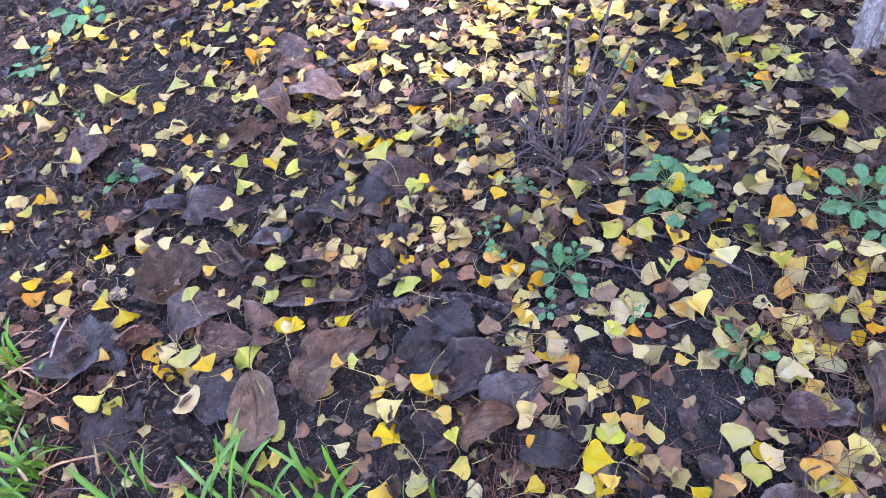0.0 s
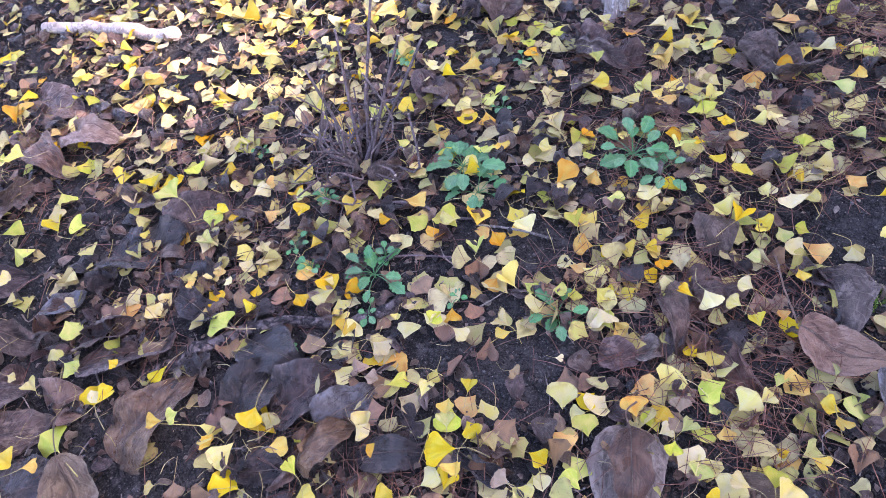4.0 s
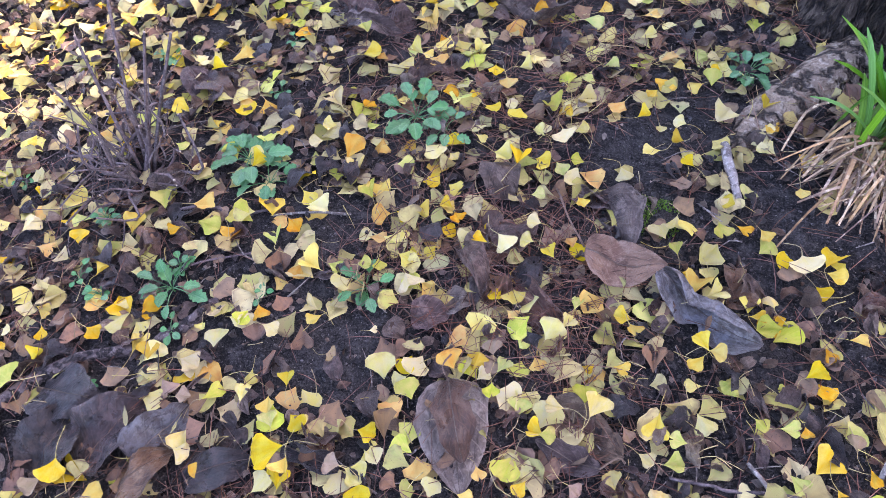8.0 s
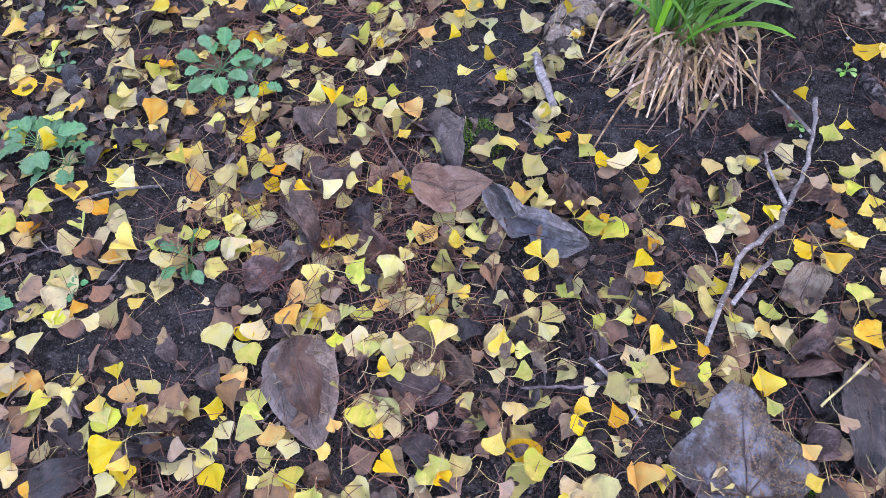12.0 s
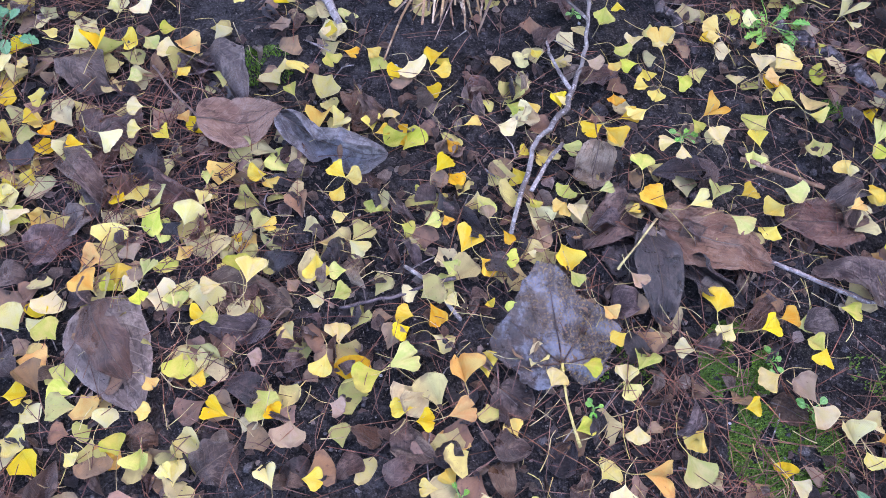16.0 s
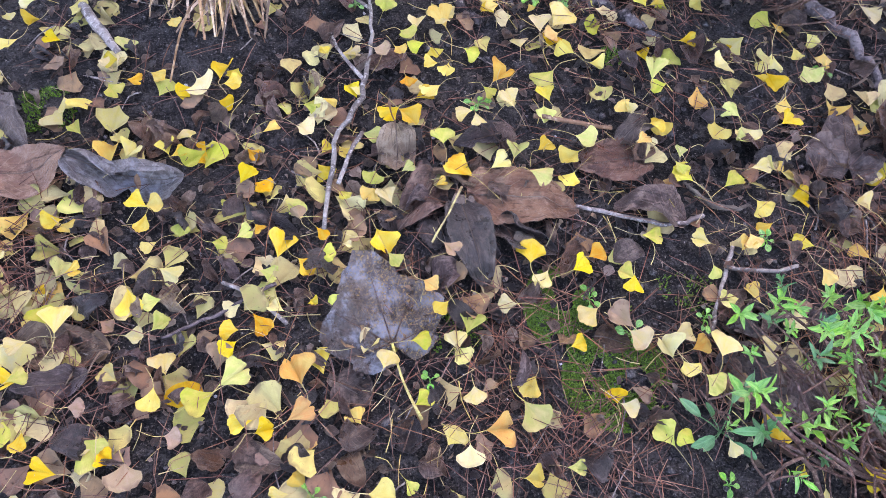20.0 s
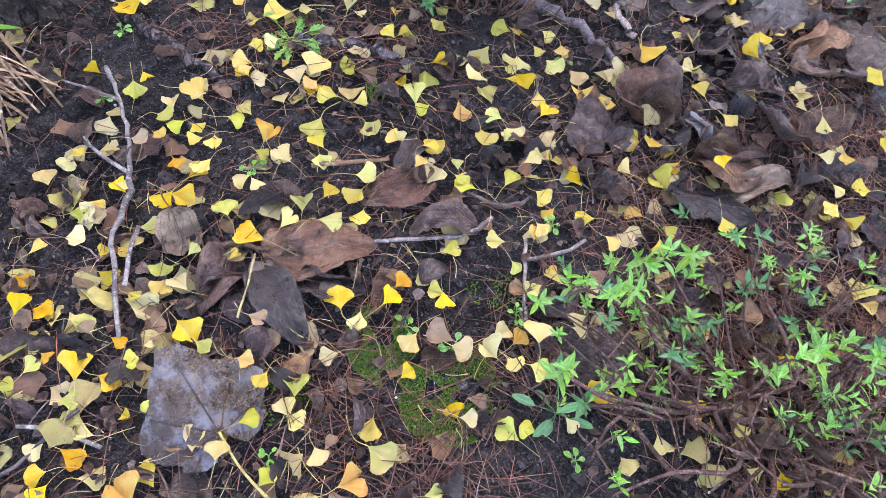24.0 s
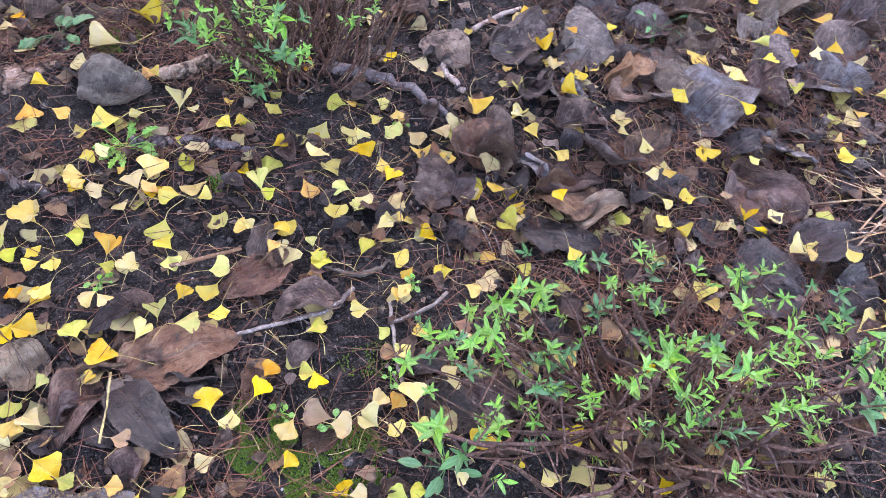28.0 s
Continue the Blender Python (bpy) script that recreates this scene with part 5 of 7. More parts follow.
old("Y", -0.085, -0.531, -27, 0.074)
old("G", -0.079, -0.508, 8, 0.069)
old("Y", -0.330, -0.647, 19, 0.065)
old("P", 0.059, -0.546, 30, 0.064)
old("G", 0.097, -0.349, -170, 0.077)
old("Y", -0.014, -0.461, 16, 0.065)
old("O", 0.069, -0.431, 71, 0.037)
old("G", 0.268, -0.462, 112, 0.042)
leaf("Y", 0.079, 0.241, -44, 0.037)
leaf("G", 0.135, 0.111, -173, 0.071)
leaf("Y", 0.128, 0.165, 94, 0.035)
leaf("Y", 0.324, 0.292, 107, 0.058)
leaf("P", 0.197, 0.367, 39, 0.035)
leaf("P", 0.375, 0.262, 40, 0.043)
old("Y", -0.166, -0.727, 72, 0.035)
leaf("Y", 0.597, -0.030, 74, 0.050)
leaf("G", 0.568, 0.012, 172, 0.042)
leaf("P", 0.436, 0.334, 8, 0.053)
leaf("O", 0.498, 0.318, 65, 0.056)
leaf("P", 0.559, 0.488, 2, 0.050)
leaf("Y", 0.601, 0.394, -83, 0.035)
leaf("P", 0.626, 0.319, 113, 0.044)
leaf("Y", 0.677, 0.359, -53, 0.038)
leaf("Y", 0.702, 0.394, 122, 0.035)
leaf("G", 0.723, 0.307, 141, 0.040)
leaf("O", 0.546, 0.659, -88, 0.038)
leaf("Y", 0.592, 0.671, 177, 0.056)
leaf("P", 0.659, 0.576, 175, 0.043)
leaf("Y", 0.672, 0.571, -113, 0.039)
leaf("Y", 0.745, 0.788, 1, 0.039)
leaf("Y", 0.813, 0.848, -109, 0.035)
leaf("O", 0.829, 0.748, -10, 0.040)
leaf("P", 0.785, 0.751, -41, 0.057)
leaf("Y", 0.792, 0.967, -178, 0.035)
leaf("P", 0.843, 1.029, -36, 0.064)
leaf("O", 0.939, 0.879, -174, 0.039)
leaf("P", 0.938, 0.929, -26, 0.049)
leaf("P", 1.020, 0.948, -178, 0.035)
leaf("P", 1.018, 0.996, -175, 0.036)
leaf("Y", 1.077, 0.937, 148, 0.038)
leaf("Y", 1.017, 0.796, -177, 0.035)
leaf("G", 1.074, 0.730, 7, 0.050)
leaf("P", 1.145, 0.740, 78, 0.056)
leaf("O", 1.004, 0.593, 144, 0.047)
leaf("P", 0.916, 0.538, -124, 0.035)
leaf("Y", 0.885, 0.389, 12, 0.043)
leaf("Y", 0.772, 0.289, -135, 0.072)
leaf("O", 0.796, 0.271, -55, 0.038)
leaf("Y", 0.811, 0.211, 117, 0.047)
leaf("P", 0.772, 0.182, 68, 0.045)
leaf("Y", 0.723, 0.087, 86, 0.049)
leaf("O", 0.433, 0.756, -17, 0.053)
leaf("O", 0.465, 1.464, 71, 0.054)
leaf("P", 0.915, 1.636, -157, 0.054)
leaf("G", 0.880, 1.468, 123, 0.049)
leaf("G", 0.917, 1.539, -99, 0.046)
leaf("P", 0.839, 1.425, -170, 0.035)
leaf("O", 0.720, 1.407, -49, 0.041)
leaf("P", 0.787, 1.352, -157, 0.035)
leaf("O", 1.041, 1.465, -112, 0.046)
leaf("O", 1.104, 1.536, -112, 0.035)
leaf("Y", 1.183, 1.340, -140, 0.045)
leaf("P", 1.113, 1.254, -41, 0.040)
leaf("G", 1.025, 1.238, -156, 0.037)
leaf("P", 1.054, 1.171, -163, 0.054)
leaf("G", 0.949, 1.083, 26, 0.035)
leaf("O", 0.803, 0.956, -37, 0.041)
leaf("Y", 0.764, 0.958, 14, 0.035)
leaf("P", 0.455, 0.816, -1, 0.070)
leaf("G", 0.450, 0.680, 134, 0.056)
leaf("P", 0.900, 1.264, 162, 0.035)
leaf("P", 1.285, 1.167, -78, 0.039)
leaf("G", 1.322, 1.064, 122, 0.035)
leaf("G", 1.374, 1.193, -56, 0.046)
leaf("O", 1.414, 1.197, -22, 0.035)
leaf("Y", 1.463, 1.214, -32, 0.035)
leaf("Y", 1.396, 1.261, -172, 0.035)
leaf("Y", 1.344, 1.031, 18, 0.035)
leaf("P", 1.412, 0.988, 49, 0.040)
leaf("Y", 0.794, 0.815, -139, 0.035)
leaf("G", 1.172, 0.835, 96, 0.035)
leaf("Y", 1.290, 0.869, -162, 0.040)
leaf("Y", 1.289, 0.856, -43, 0.037)
leaf("P", 1.165, 0.787, 66, 0.035)
leaf("Y", 1.456, 0.863, 145, 0.047)
leaf("Y", 1.454, 0.861, 7, 0.035)
leaf("Y", 1.450, 0.855, -107, 0.042)
leaf("Y", 1.468, 0.794, -152, 0.036)
leaf("G", 1.525, 0.836, -112, 0.041)
leaf("Y", 1.295, 0.752, -4, 0.035)
leaf("Y", 1.499, 0.985, 101, 0.041)
leaf("Y", 1.503, 0.979, 14, 0.035)
leaf("P", 1.561, 1.184, -62, 0.055)
leaf("Y", 1.613, 1.169, 72, 0.056)
leaf("Y", 1.618, 1.162, -10, 0.042)
leaf("Y", 1.606, 1.114, -30, 0.035)
leaf("P", 1.728, 1.091, 14, 0.035)
leaf("P", 1.544, 1.024, 118, 0.035)
leaf("Y", 1.223, 1.403, -144, 0.035)
leaf("P", 1.212, 1.449, 175, 0.035)
leaf("Y", 1.272, 1.327, 162, 0.035)
leaf("G", 2.003, 1.324, 68, 0.048)
old("P", -2.217, -0.734, 49, 0.040)
old("P", -2.108, -0.781, -133, 0.078)
old("G", -2.078, -0.424, 150, 0.072)
old("O", -2.068, -0.739, 49, 0.069)
old("G", -2.062, -0.580, 15, 0.055)
old("G", -1.995, -0.441, -74, 0.093)
old("O", -1.993, -0.749, 47, 0.053)
old("Y", -1.812, -0.464, 47, 0.067)
old("O", -1.753, -0.400, 47, 0.044)
old("G", -1.654, -0.511, -151, 0.073)
old("P", -1.643, -0.896, 176, 0.064)
old("Y", -1.592, -0.704, 120, 0.064)
old("G", -1.567, -0.002, 35, 0.065)
old("G", -1.532, -0.696, -139, 0.084)
old("G", -1.447, 0.193, 47, 0.043)
old("Y", -1.432, 0.665, 28, 0.077)
old("P", -1.420, -0.814, 81, 0.067)
old("G", -1.411, -0.465, -77, 0.081)
old("O", -1.375, -0.912, -128, 0.073)
old("Y", -1.287, 0.813, 0, 0.052)
old("P", -1.277, 0.685, -155, 0.051)
old("P", -1.260, 0.425, 21, 0.069)
old("O", -1.238, 0.352, -27, 0.055)
old("P", -1.222, 0.372, 17, 0.055)
old("Y", -1.205, 0.919, -19, 0.077)
old("P", -1.205, 0.814, 28, 0.044)
old("G", -1.175, -0.117, -142, 0.066)
old("P", -1.174, -0.557, -130, 0.064)
old("P", -1.168, 0.720, 123, 0.056)
old("P", -1.079, -0.698, 53, 0.056)
old("P", -1.062, -0.909, -144, 0.061)
old("Y", -1.027, 0.884, -163, 0.075)
old("P", -1.015, -0.339, 99, 0.069)
old("G", -1.012, -0.877, -6, 0.066)
old("Y", -0.998, -0.828, 51, 0.060)
old("Y", -0.996, 0.897, 30, 0.074)
old("O", -0.970, -0.315, 51, 0.056)
old("O", -0.965, -0.989, 56, 0.053)
old("G", -0.964, -0.236, 3, 0.056)
old("Y", -0.860, -0.718, 54, 0.052)
old("O", -0.844, 0.890, 16, 0.054)
old("G", -0.818, -0.380, 30, 0.053)
old("P", -0.818, 0.674, 162, 0.046)
old("Y", -0.805, 0.816, -6, 0.059)
old("O", -0.794, 0.716, 29, 0.058)
old("O", -0.769, 0.421, 133, 0.056)
old("G", -0.768, -0.417, 28, 0.047)
old("P", -0.768, 0.276, 48, 0.060)
old("P", -0.760, -0.788, 19, 0.045)
old("P", -0.753, 0.565, 32, 0.044)
old("P", -0.733, 0.155, 51, 0.048)
old("G", -0.722, 1.004, 117, 0.054)
old("G", -0.715, -0.192, 54, 0.070)
old("Y", -0.697, 0.895, 27, 0.047)
old("P", -0.677, -0.881, 58, 0.044)
old("G", -0.674, 0.561, 29, 0.055)
old("Y", -0.664, -0.920, -122, 0.049)
old("Y", -0.648, 1.088, 29, 0.054)
old("P", -0.632, -0.310, 157, 0.052)
old("Y", -0.590, -0.834, 68, 0.064)
old("Y", -0.569, -0.631, -126, 0.055)
old("P", -0.561, 1.196, 59, 0.084)
old("Y", -0.554, 0.818, -19, 0.044)
old("P", -0.543, -0.012, 135, 0.045)
old("G", -0.541, 0.626, -4, 0.054)
old("Y", -0.539, 0.968, -3, 0.046)
old("P", -0.533, -0.744, 32, 0.048)
old("P", -0.507, -0.273, 51, 0.055)
old("P", -0.492, -0.659, 139, 0.037)
old("G", -0.469, 0.352, 8, 0.056)
old("P", -0.465, -0.287, 51, 0.044)
old("Y", -0.456, 0.634, 9, 0.053)
old("P", -0.453, 0.962, -4, 0.045)
old("Y", -0.448, 0.831, 0, 0.044)
old("P", -0.419, -0.666, 55, 0.052)
old("Y", -0.388, 1.138, 45, 0.069)
old("Y", -0.372, 0.394, 52, 0.055)
old("O", -0.370, 0.966, 31, 0.044)
old("Y", -0.356, -0.670, -124, 0.056)
old("P", -0.344, 0.581, -20, 0.046)
old("G", -0.312, 0.757, -8, 0.042)
old("P", -0.238, 1.130, 31, 0.056)
old("Y", -0.226, 0.291, 76, 0.043)
old("P", -0.207, -0.363, 27, 0.030)
old("Y", -0.191, 0.550, 9, 0.069)
old("O", -0.161, 0.736, 29, 0.040)
old("P", -0.149, 1.128, 31, 0.038)
old("P", -0.148, -0.070, 151, 0.044)
old("P", -0.115, -0.702, 111, 0.028)
old("G", -0.109, 0.519, -18, 0.057)
old("Y", -0.103, 0.120, 32, 0.035)
old("P", -0.085, -0.712, -142, 0.047)
old("P", -0.083, 0.176, -5, 0.049)
old("G", -0.075, -0.736, -40, 0.064)
old("O", -0.064, 0.205, -29, 0.039)
old("O", -0.064, 0.116, -5, 0.027)
old("P", -0.055, 0.406, 5, 0.047)
old("Y", -0.050, 1.112, -153, 0.048)
old("P", -0.039, 0.324, -5, 0.041)
old("P", -0.014, 0.279, -63, 0.044)
old("P", -0.013, 0.191, 5, 0.027)
old("Y", -0.006, -0.147, 11, 0.032)
old("Y", 0.014, 0.273, 5, 0.044)
old("Y", 0.030, 0.916, 34, 0.060)
old("P", 0.039, 1.024, -146, 0.047)
old("Y", 0.083, 0.540, 108, 0.060)
old("Y", 0.088, 0.372, -15, 0.057)
old("Y", 0.089, 0.405, 69, 0.040)
old("O", 0.111, 1.071, -25, 0.051)
old("P", 0.128, 0.534, -42, 0.041)
old("P", 0.129, 1.571, -9, 0.050)
old("P", 0.165, 0.453, 32, 0.027)
old("Y", 0.177, 0.290, -5, 0.043)
old("P", 0.207, 1.054, 5, 0.045)
old("O", 0.209, 1.607, -35, 0.049)
old("O", 0.224, 1.000, -18, 0.039)
old("G", 0.236, 1.413, -32, 0.042)
old("P", 0.260, 1.659, 27, 0.055)
old("P", 0.263, -0.570, 13, 0.033)
old("Y", 0.266, -0.528, 60, 0.037)
old("O", 0.300, 0.418, -144, 0.047)
old("Y", 0.313, 1.302, 29, 0.056)
old("Y", 0.322, 1.626, 29, 0.044)
old("P", 0.329, -0.228, -122, 0.029)
old("Y", 0.348, -0.394, 60, 0.041)
old("T", 0.366, -0.004, -104, 0.042)
old("P", 0.367, 1.339, -30, 0.035)
old("P", 0.423, 0.430, -54, 0.021)
old("T", 0.430, 0.279, -27, 0.048)
old("O", 0.457, -0.270, -98, 0.048)
old("P", 0.475, 0.469, 6, 0.033)
old("T", 0.499, 0.259, 30, 0.035)
old("O", 0.519, 0.526, -49, 0.041)
old("G", 0.544, 0.284, 56, 0.054)
old("P", 0.571, 0.172, 6, 0.037)
old("G", 0.602, 0.692, 7, 0.038)
old("O", 0.659, 0.888, -150, 0.052)
old("Y", 0.661, 1.455, -60, 0.044)
old("G", 0.665, 0.720, 30, 0.037)
old("Y", 0.668, 0.899, -13, 0.039)
old("P", 0.681, 0.818, 0, 0.042)
old("G", 0.704, 0.758, -49, 0.033)
old("Y", 0.706, 0.914, 0, 0.043)
old("P", 0.711, 1.831, 24, 0.052)
old("P", 0.726, 1.471, 6, 0.039)
old("T", 0.730, 0.497, 14, 0.031)
old("P", 0.744, 1.539, -58, 0.048)
old("P", 0.769, 1.884, 27, 0.041)
old("P", 0.788, 0.588, 36, 0.019)
old("G", 0.811, 1.728, 27, 0.060)
old("G", 0.814, 1.880, 27, 0.051)
old("P", 0.815, 1.148, -6, 0.048)
old("O", 0.835, 1.776, 32, 0.045)
old("G", 0.844, 1.388, -38, 0.055)
old("Y", 0.889, 1.127, 95, 0.044)
old("G", 0.899, 1.967, 27, 0.071)
old("T", 0.906, 0.308, -164, 0.035)
old("P", 0.908, 1.875, -56, 0.050)
old("Y", 0.908, 1.196, -6, 0.044)
old("P", 0.909, 0.311, 0, 0.048)
old("P", 0.920, 1.426, 30, 0.055)
old("P", 0.932, 1.309, -49, 0.053)
old("Y", 0.933, 1.362, 119, 0.054)
old("P", 0.952, 1.327, 14, 0.044)
old("Y", 0.953, 1.899, 32, 0.050)
old("G", 0.963, 1.201, -37, 0.047)
old("O", 0.966, 1.803, 32, 0.048)
old("P", 0.988, 1.714, 32, 0.048)
old("Y", 1.019, 1.927, 13, 0.044)
old("P", 1.022, 0.298, -27, 0.035)
old("O", 1.038, 0.772, -16, 0.030)
old("T", 1.056, 1.635, -122, 0.046)
old("Y", 1.059, 1.113, -36, 0.033)
old("O", 1.069, 1.638, 45, 0.055)
old("O", 1.076, 1.005, -36, 0.031)
old("Y", 1.089, 1.430, 30, 0.035)
old("Y", 1.108, 1.632, 27, 0.036)
old("Y", 1.135, 0.371, 0, 0.032)
old("O", 1.141, 0.697, -39, 0.032)
old("O", 1.141, 0.435, -45, 0.030)
old("P", 1.150, 1.427, -56, 0.024)
old("G", 1.193, 1.736, -150, 0.055)
old("Y", 1.199, 1.647, 30, 0.035)
old("Y", 1.204, 1.617, -150, 0.044)
old("Y", 1.237, 0.726, 0, 0.025)
old("T", 1.310, 0.487, -8, 0.029)
old("T", 1.359, 0.644, -39, 0.033)
old("Y", 1.366, 1.577, 80, 0.045)
old("O", 1.378, 1.540, -13, 0.044)
old("T", 1.473, 0.407, -18, 0.031)
old("P", 1.475, 0.726, -37, 0.045)
old("P", 1.501, 1.464, -27, 0.039)
old("Y", 1.511, 1.369, -58, 0.029)
old("G", 1.575, 0.768, -18, 0.031)
old("G", 1.622, 0.857, -162, 0.025)
old("G", 1.622, 0.773, 18, 0.035)
old("Y", 1.631, 0.829, -9, 0.039)
old("Y", 1.638, 0.895, 56, 0.047)
old("O", 1.657, 0.984, -50, 0.036)
old("G", 1.660, 0.696, -27, 0.040)
old("O", 1.661, 0.797, -56, 0.024)
old("O", 1.693, 1.019, 16, 0.040)
old("Y", 1.698, 0.713, 67, 0.060)
old("O", 1.738, 0.707, -51, 0.046)
old("Y", 1.752, 0.618, -53, 0.019)
old("T", 1.753, 0.787, 98, 0.034)
old("P", 1.765, 1.025, -27, 0.044)
old("G", 1.775, 0.705, 0, 0.039)
old("O", 1.781, 0.769, -56, 0.034)
old("G", 1.786, 1.085, -16, 0.041)
old("Y", 1.801, 0.923, -56, 0.042)
old("Y", 1.812, 0.947, 50, 0.039)
old("Y", 1.825, 1.099, -60, 0.044)
old("P", 1.828, 0.723, -18, 0.020)
old("G", 1.835, 0.852, -56, 0.035)
old("Y", 1.841, 1.242, -63, 0.031)
old("Y", 1.851, 0.960, -63, 0.032)
old("G", 1.877, 0.260, -59, 0.030)
old("G", 1.904, 0.986, -27, 0.043)
old("G", 1.915, 0.692, -59, 0.039)
old("G", 1.928, 0.497, 0, 0.039)
old("T", 1.961, 1.193, -34, 0.038)
old("G", 1.968, 0.848, 18, 0.031)
old("O", 2.010, 1.192, -60, 0.034)
old("T", 2.024, 0.681, -53, 0.038)
old("Y", 2.039, 0.829, 16, 0.027)
old("G", 2.236, 0.817, -27, 0.051)
old("O", 2.361, 1.299, -69, 0.020)
old("Y", 2.368, 1.655, 144, 0.045)
old("P", 2.388, 1.954, -98, 0.048)
old("O", 2.397, 1.969, -32, 0.048)
old("G", 2.441, 0.644, -18, 0.048)
old("T", 2.507, 1.376, -99, 0.044)
old("G", 2.569, 0.555, -72, 0.031)
old("Y", 2.575, 1.512, -73, 0.037)
old("O", 2.592, 1.585, -99, 0.052)
old("P", 2.594, 1.700, 148, 0.087)
old("Y", 2.602, 0.152, -141, 0.028)
old("P", 2.624, 0.103, -108, 0.042)
old("Y", 2.696, 1.807, -75, 0.081)
old("O", 2.697, 1.327, 56, 0.029)
old("Y", 2.703, 0.135, -63, 0.058)
old("P", 2.713, 0.437, -104, 0.047)
old("P", 2.737, -0.036, -59, 0.035)
old("T", 2.746, 1.335, -77, 0.042)
old("Y", 2.769, 0.042, -108, 0.029)
old("Y", 2.794, -0.075, -108, 0.035)
old("Y", 2.797, 0.511, -60, 0.040)
old("G", 2.812, 1.314, -77, 0.042)
old("P", 2.836, 0.257, -113, 0.031)
old("Y", 2.903, 1.393, -103, 0.055)
old("O", 2.908, 0.448, -108, 0.041)
old("P", 2.920, 1.066, -110, 0.056)
old("G", 2.932, 0.474, -63, 0.042)
old("O", 2.955, 1.160, -66, 0.039)
old("Y", 2.957, 0.105, -60, 0.039)
old("P", 3.033, 1.113, -63, 0.039)
old("Y", 3.051, 1.049, -108, 0.048)
old("Y", 3.066, 0.421, -111, 0.043)
old("P", 3.140, -0.055, -113, 0.039)
old("P", 3.178, -0.031, -67, 0.048)
old("Y", 3.185, 1.245, -108, 0.041)
old("P", 3.219, 1.185, -61, 0.062)
old("O", 3.233, 0.104, -60, 0.038)
old("P", 3.376, 0.361, -63, 0.037)
old("P", 3.435, 0.451, -63, 0.039)
old("Y", 3.445, 1.001, -111, 0.031)
old("Y", 3.482, 1.205, -115, 0.033)
old("Y", 3.483, 0.424, -117, 0.039)
old("P", 3.542, 0.009, 139, 0.054)
old("Y", 3.547, 0.150, -63, 0.047)
old("O", 3.553, 0.017, -63, 0.036)
old("T", 3.584, 0.277, -124, 0.034)
old("P", 3.586, -0.221, -126, 0.035)
old("Y", 3.592, -0.197, -67, 0.044)
old("Y", 3.622, -0.054, -131, 0.045)
old("P", 3.664, 0.118, 167, 0.057)
old("O", 3.678, 0.967, -63, 0.039)
old("G", 3.731, 0.006, 29, 0.057)
old("O", 3.734, 1.178, -117, 0.052)
old("O", 3.768, 1.131, -68, 0.040)
old("Y", 3.829, 0.423, -66, 0.052)
old("T", 3.890, 0.050, -63, 0.060)
old("Y", 3.891, 0.941, -122, 0.046)
old("P", 3.945, 0.554, -122, 0.044)
old("P", 3.962, 0.012, -127, 0.045)
old("Y", 4.005, 0.078, 142, 0.062)
old("P", 4.013, 0.534, -35, 0.067)
old("O", 4.061, 0.165, -38, 0.043)
old("Y", 4.111, 0.493, -32, 0.056)
old("G", 4.119, 0.118, -66, 0.032)
old("T", 4.120, 0.400, -66, 0.044)
old("G", 4.163, 0.565, -68, 0.058)
old("G", 4.186, 0.243, -129, 0.060)
old("G", 4.192, 0.395, -126, 0.051)
old("G", 4.200, 0.737, -125, 0.048)
old("O", 4.266, 0.191, -129, 0.050)
old("G", 4.334, 0.568, -125, 0.060)
old("Y", 4.344, 0.497, -68, 0.048)
old("P", 4.390, 0.419, -132, 0.053)
old("O", 4.398, 0.569, -130, 0.048)
old("P", 4.405, 0.180, -66, 0.057)
old("Y", 4.447, 0.734, -70, 0.050)
old("Y", 4.510, 0.398, -132, 0.054)
old("O", 4.563, 0.519, -66, 0.074)


for tone, word in (("Y", "yellow"), ("O", "orange"), ("P", "pale"), ("G", "green"), ("T", "tan")):
    tagged(new(word + "_fan_leaves", merged("loose_fans", loose[tone], FAN[tone])), word + " fan-shaped leaves strewn over the soil", "leaf litter", kind="stuff")
tagged(new("fan_leaf_stalks", merged("loose_rods", loose_rods, STALK)), "thin yellow stalks of strewn leaves", "leaf litter", kind="stuff")


# ---- wood ----
def wood(name, points, radii, mat, label, category, lift=0.0, sides=9, knobs=0.14, n=14, forks=(), crook=0.3):
    q = bend([(x, y, float(height(x, y)) + lift + (p[0] if p else 0)) for x, y, *p in points], n)
    g = np.random.default_rng(len(points) * 31 + int(abs(points[0][0]) * 1000))
    q[1:-1] += g.normal(0, crook * max(radii), (n - 2, 3))
    ob = thing(name, Matrix.Identity(4), label, category)
    v, f, t = tube(q, radii, sides, knobs, 5)
    part("shaft", mesh(name, v, f, mat, t), ob)
    for pts, rad in forks:
        fq = bend([(x, y, float(height(x, y)) + lift + 0.004) for x, y in pts], 8)
        fq[1:-1] += g.normal(0, 0.2 * max(rad), (6, 3))
        v, f, t = tube(fq, rad, 7, knobs, 6)
        part("side_branch", mesh("side_branch", v, f, mat, t), ob)
    return ob


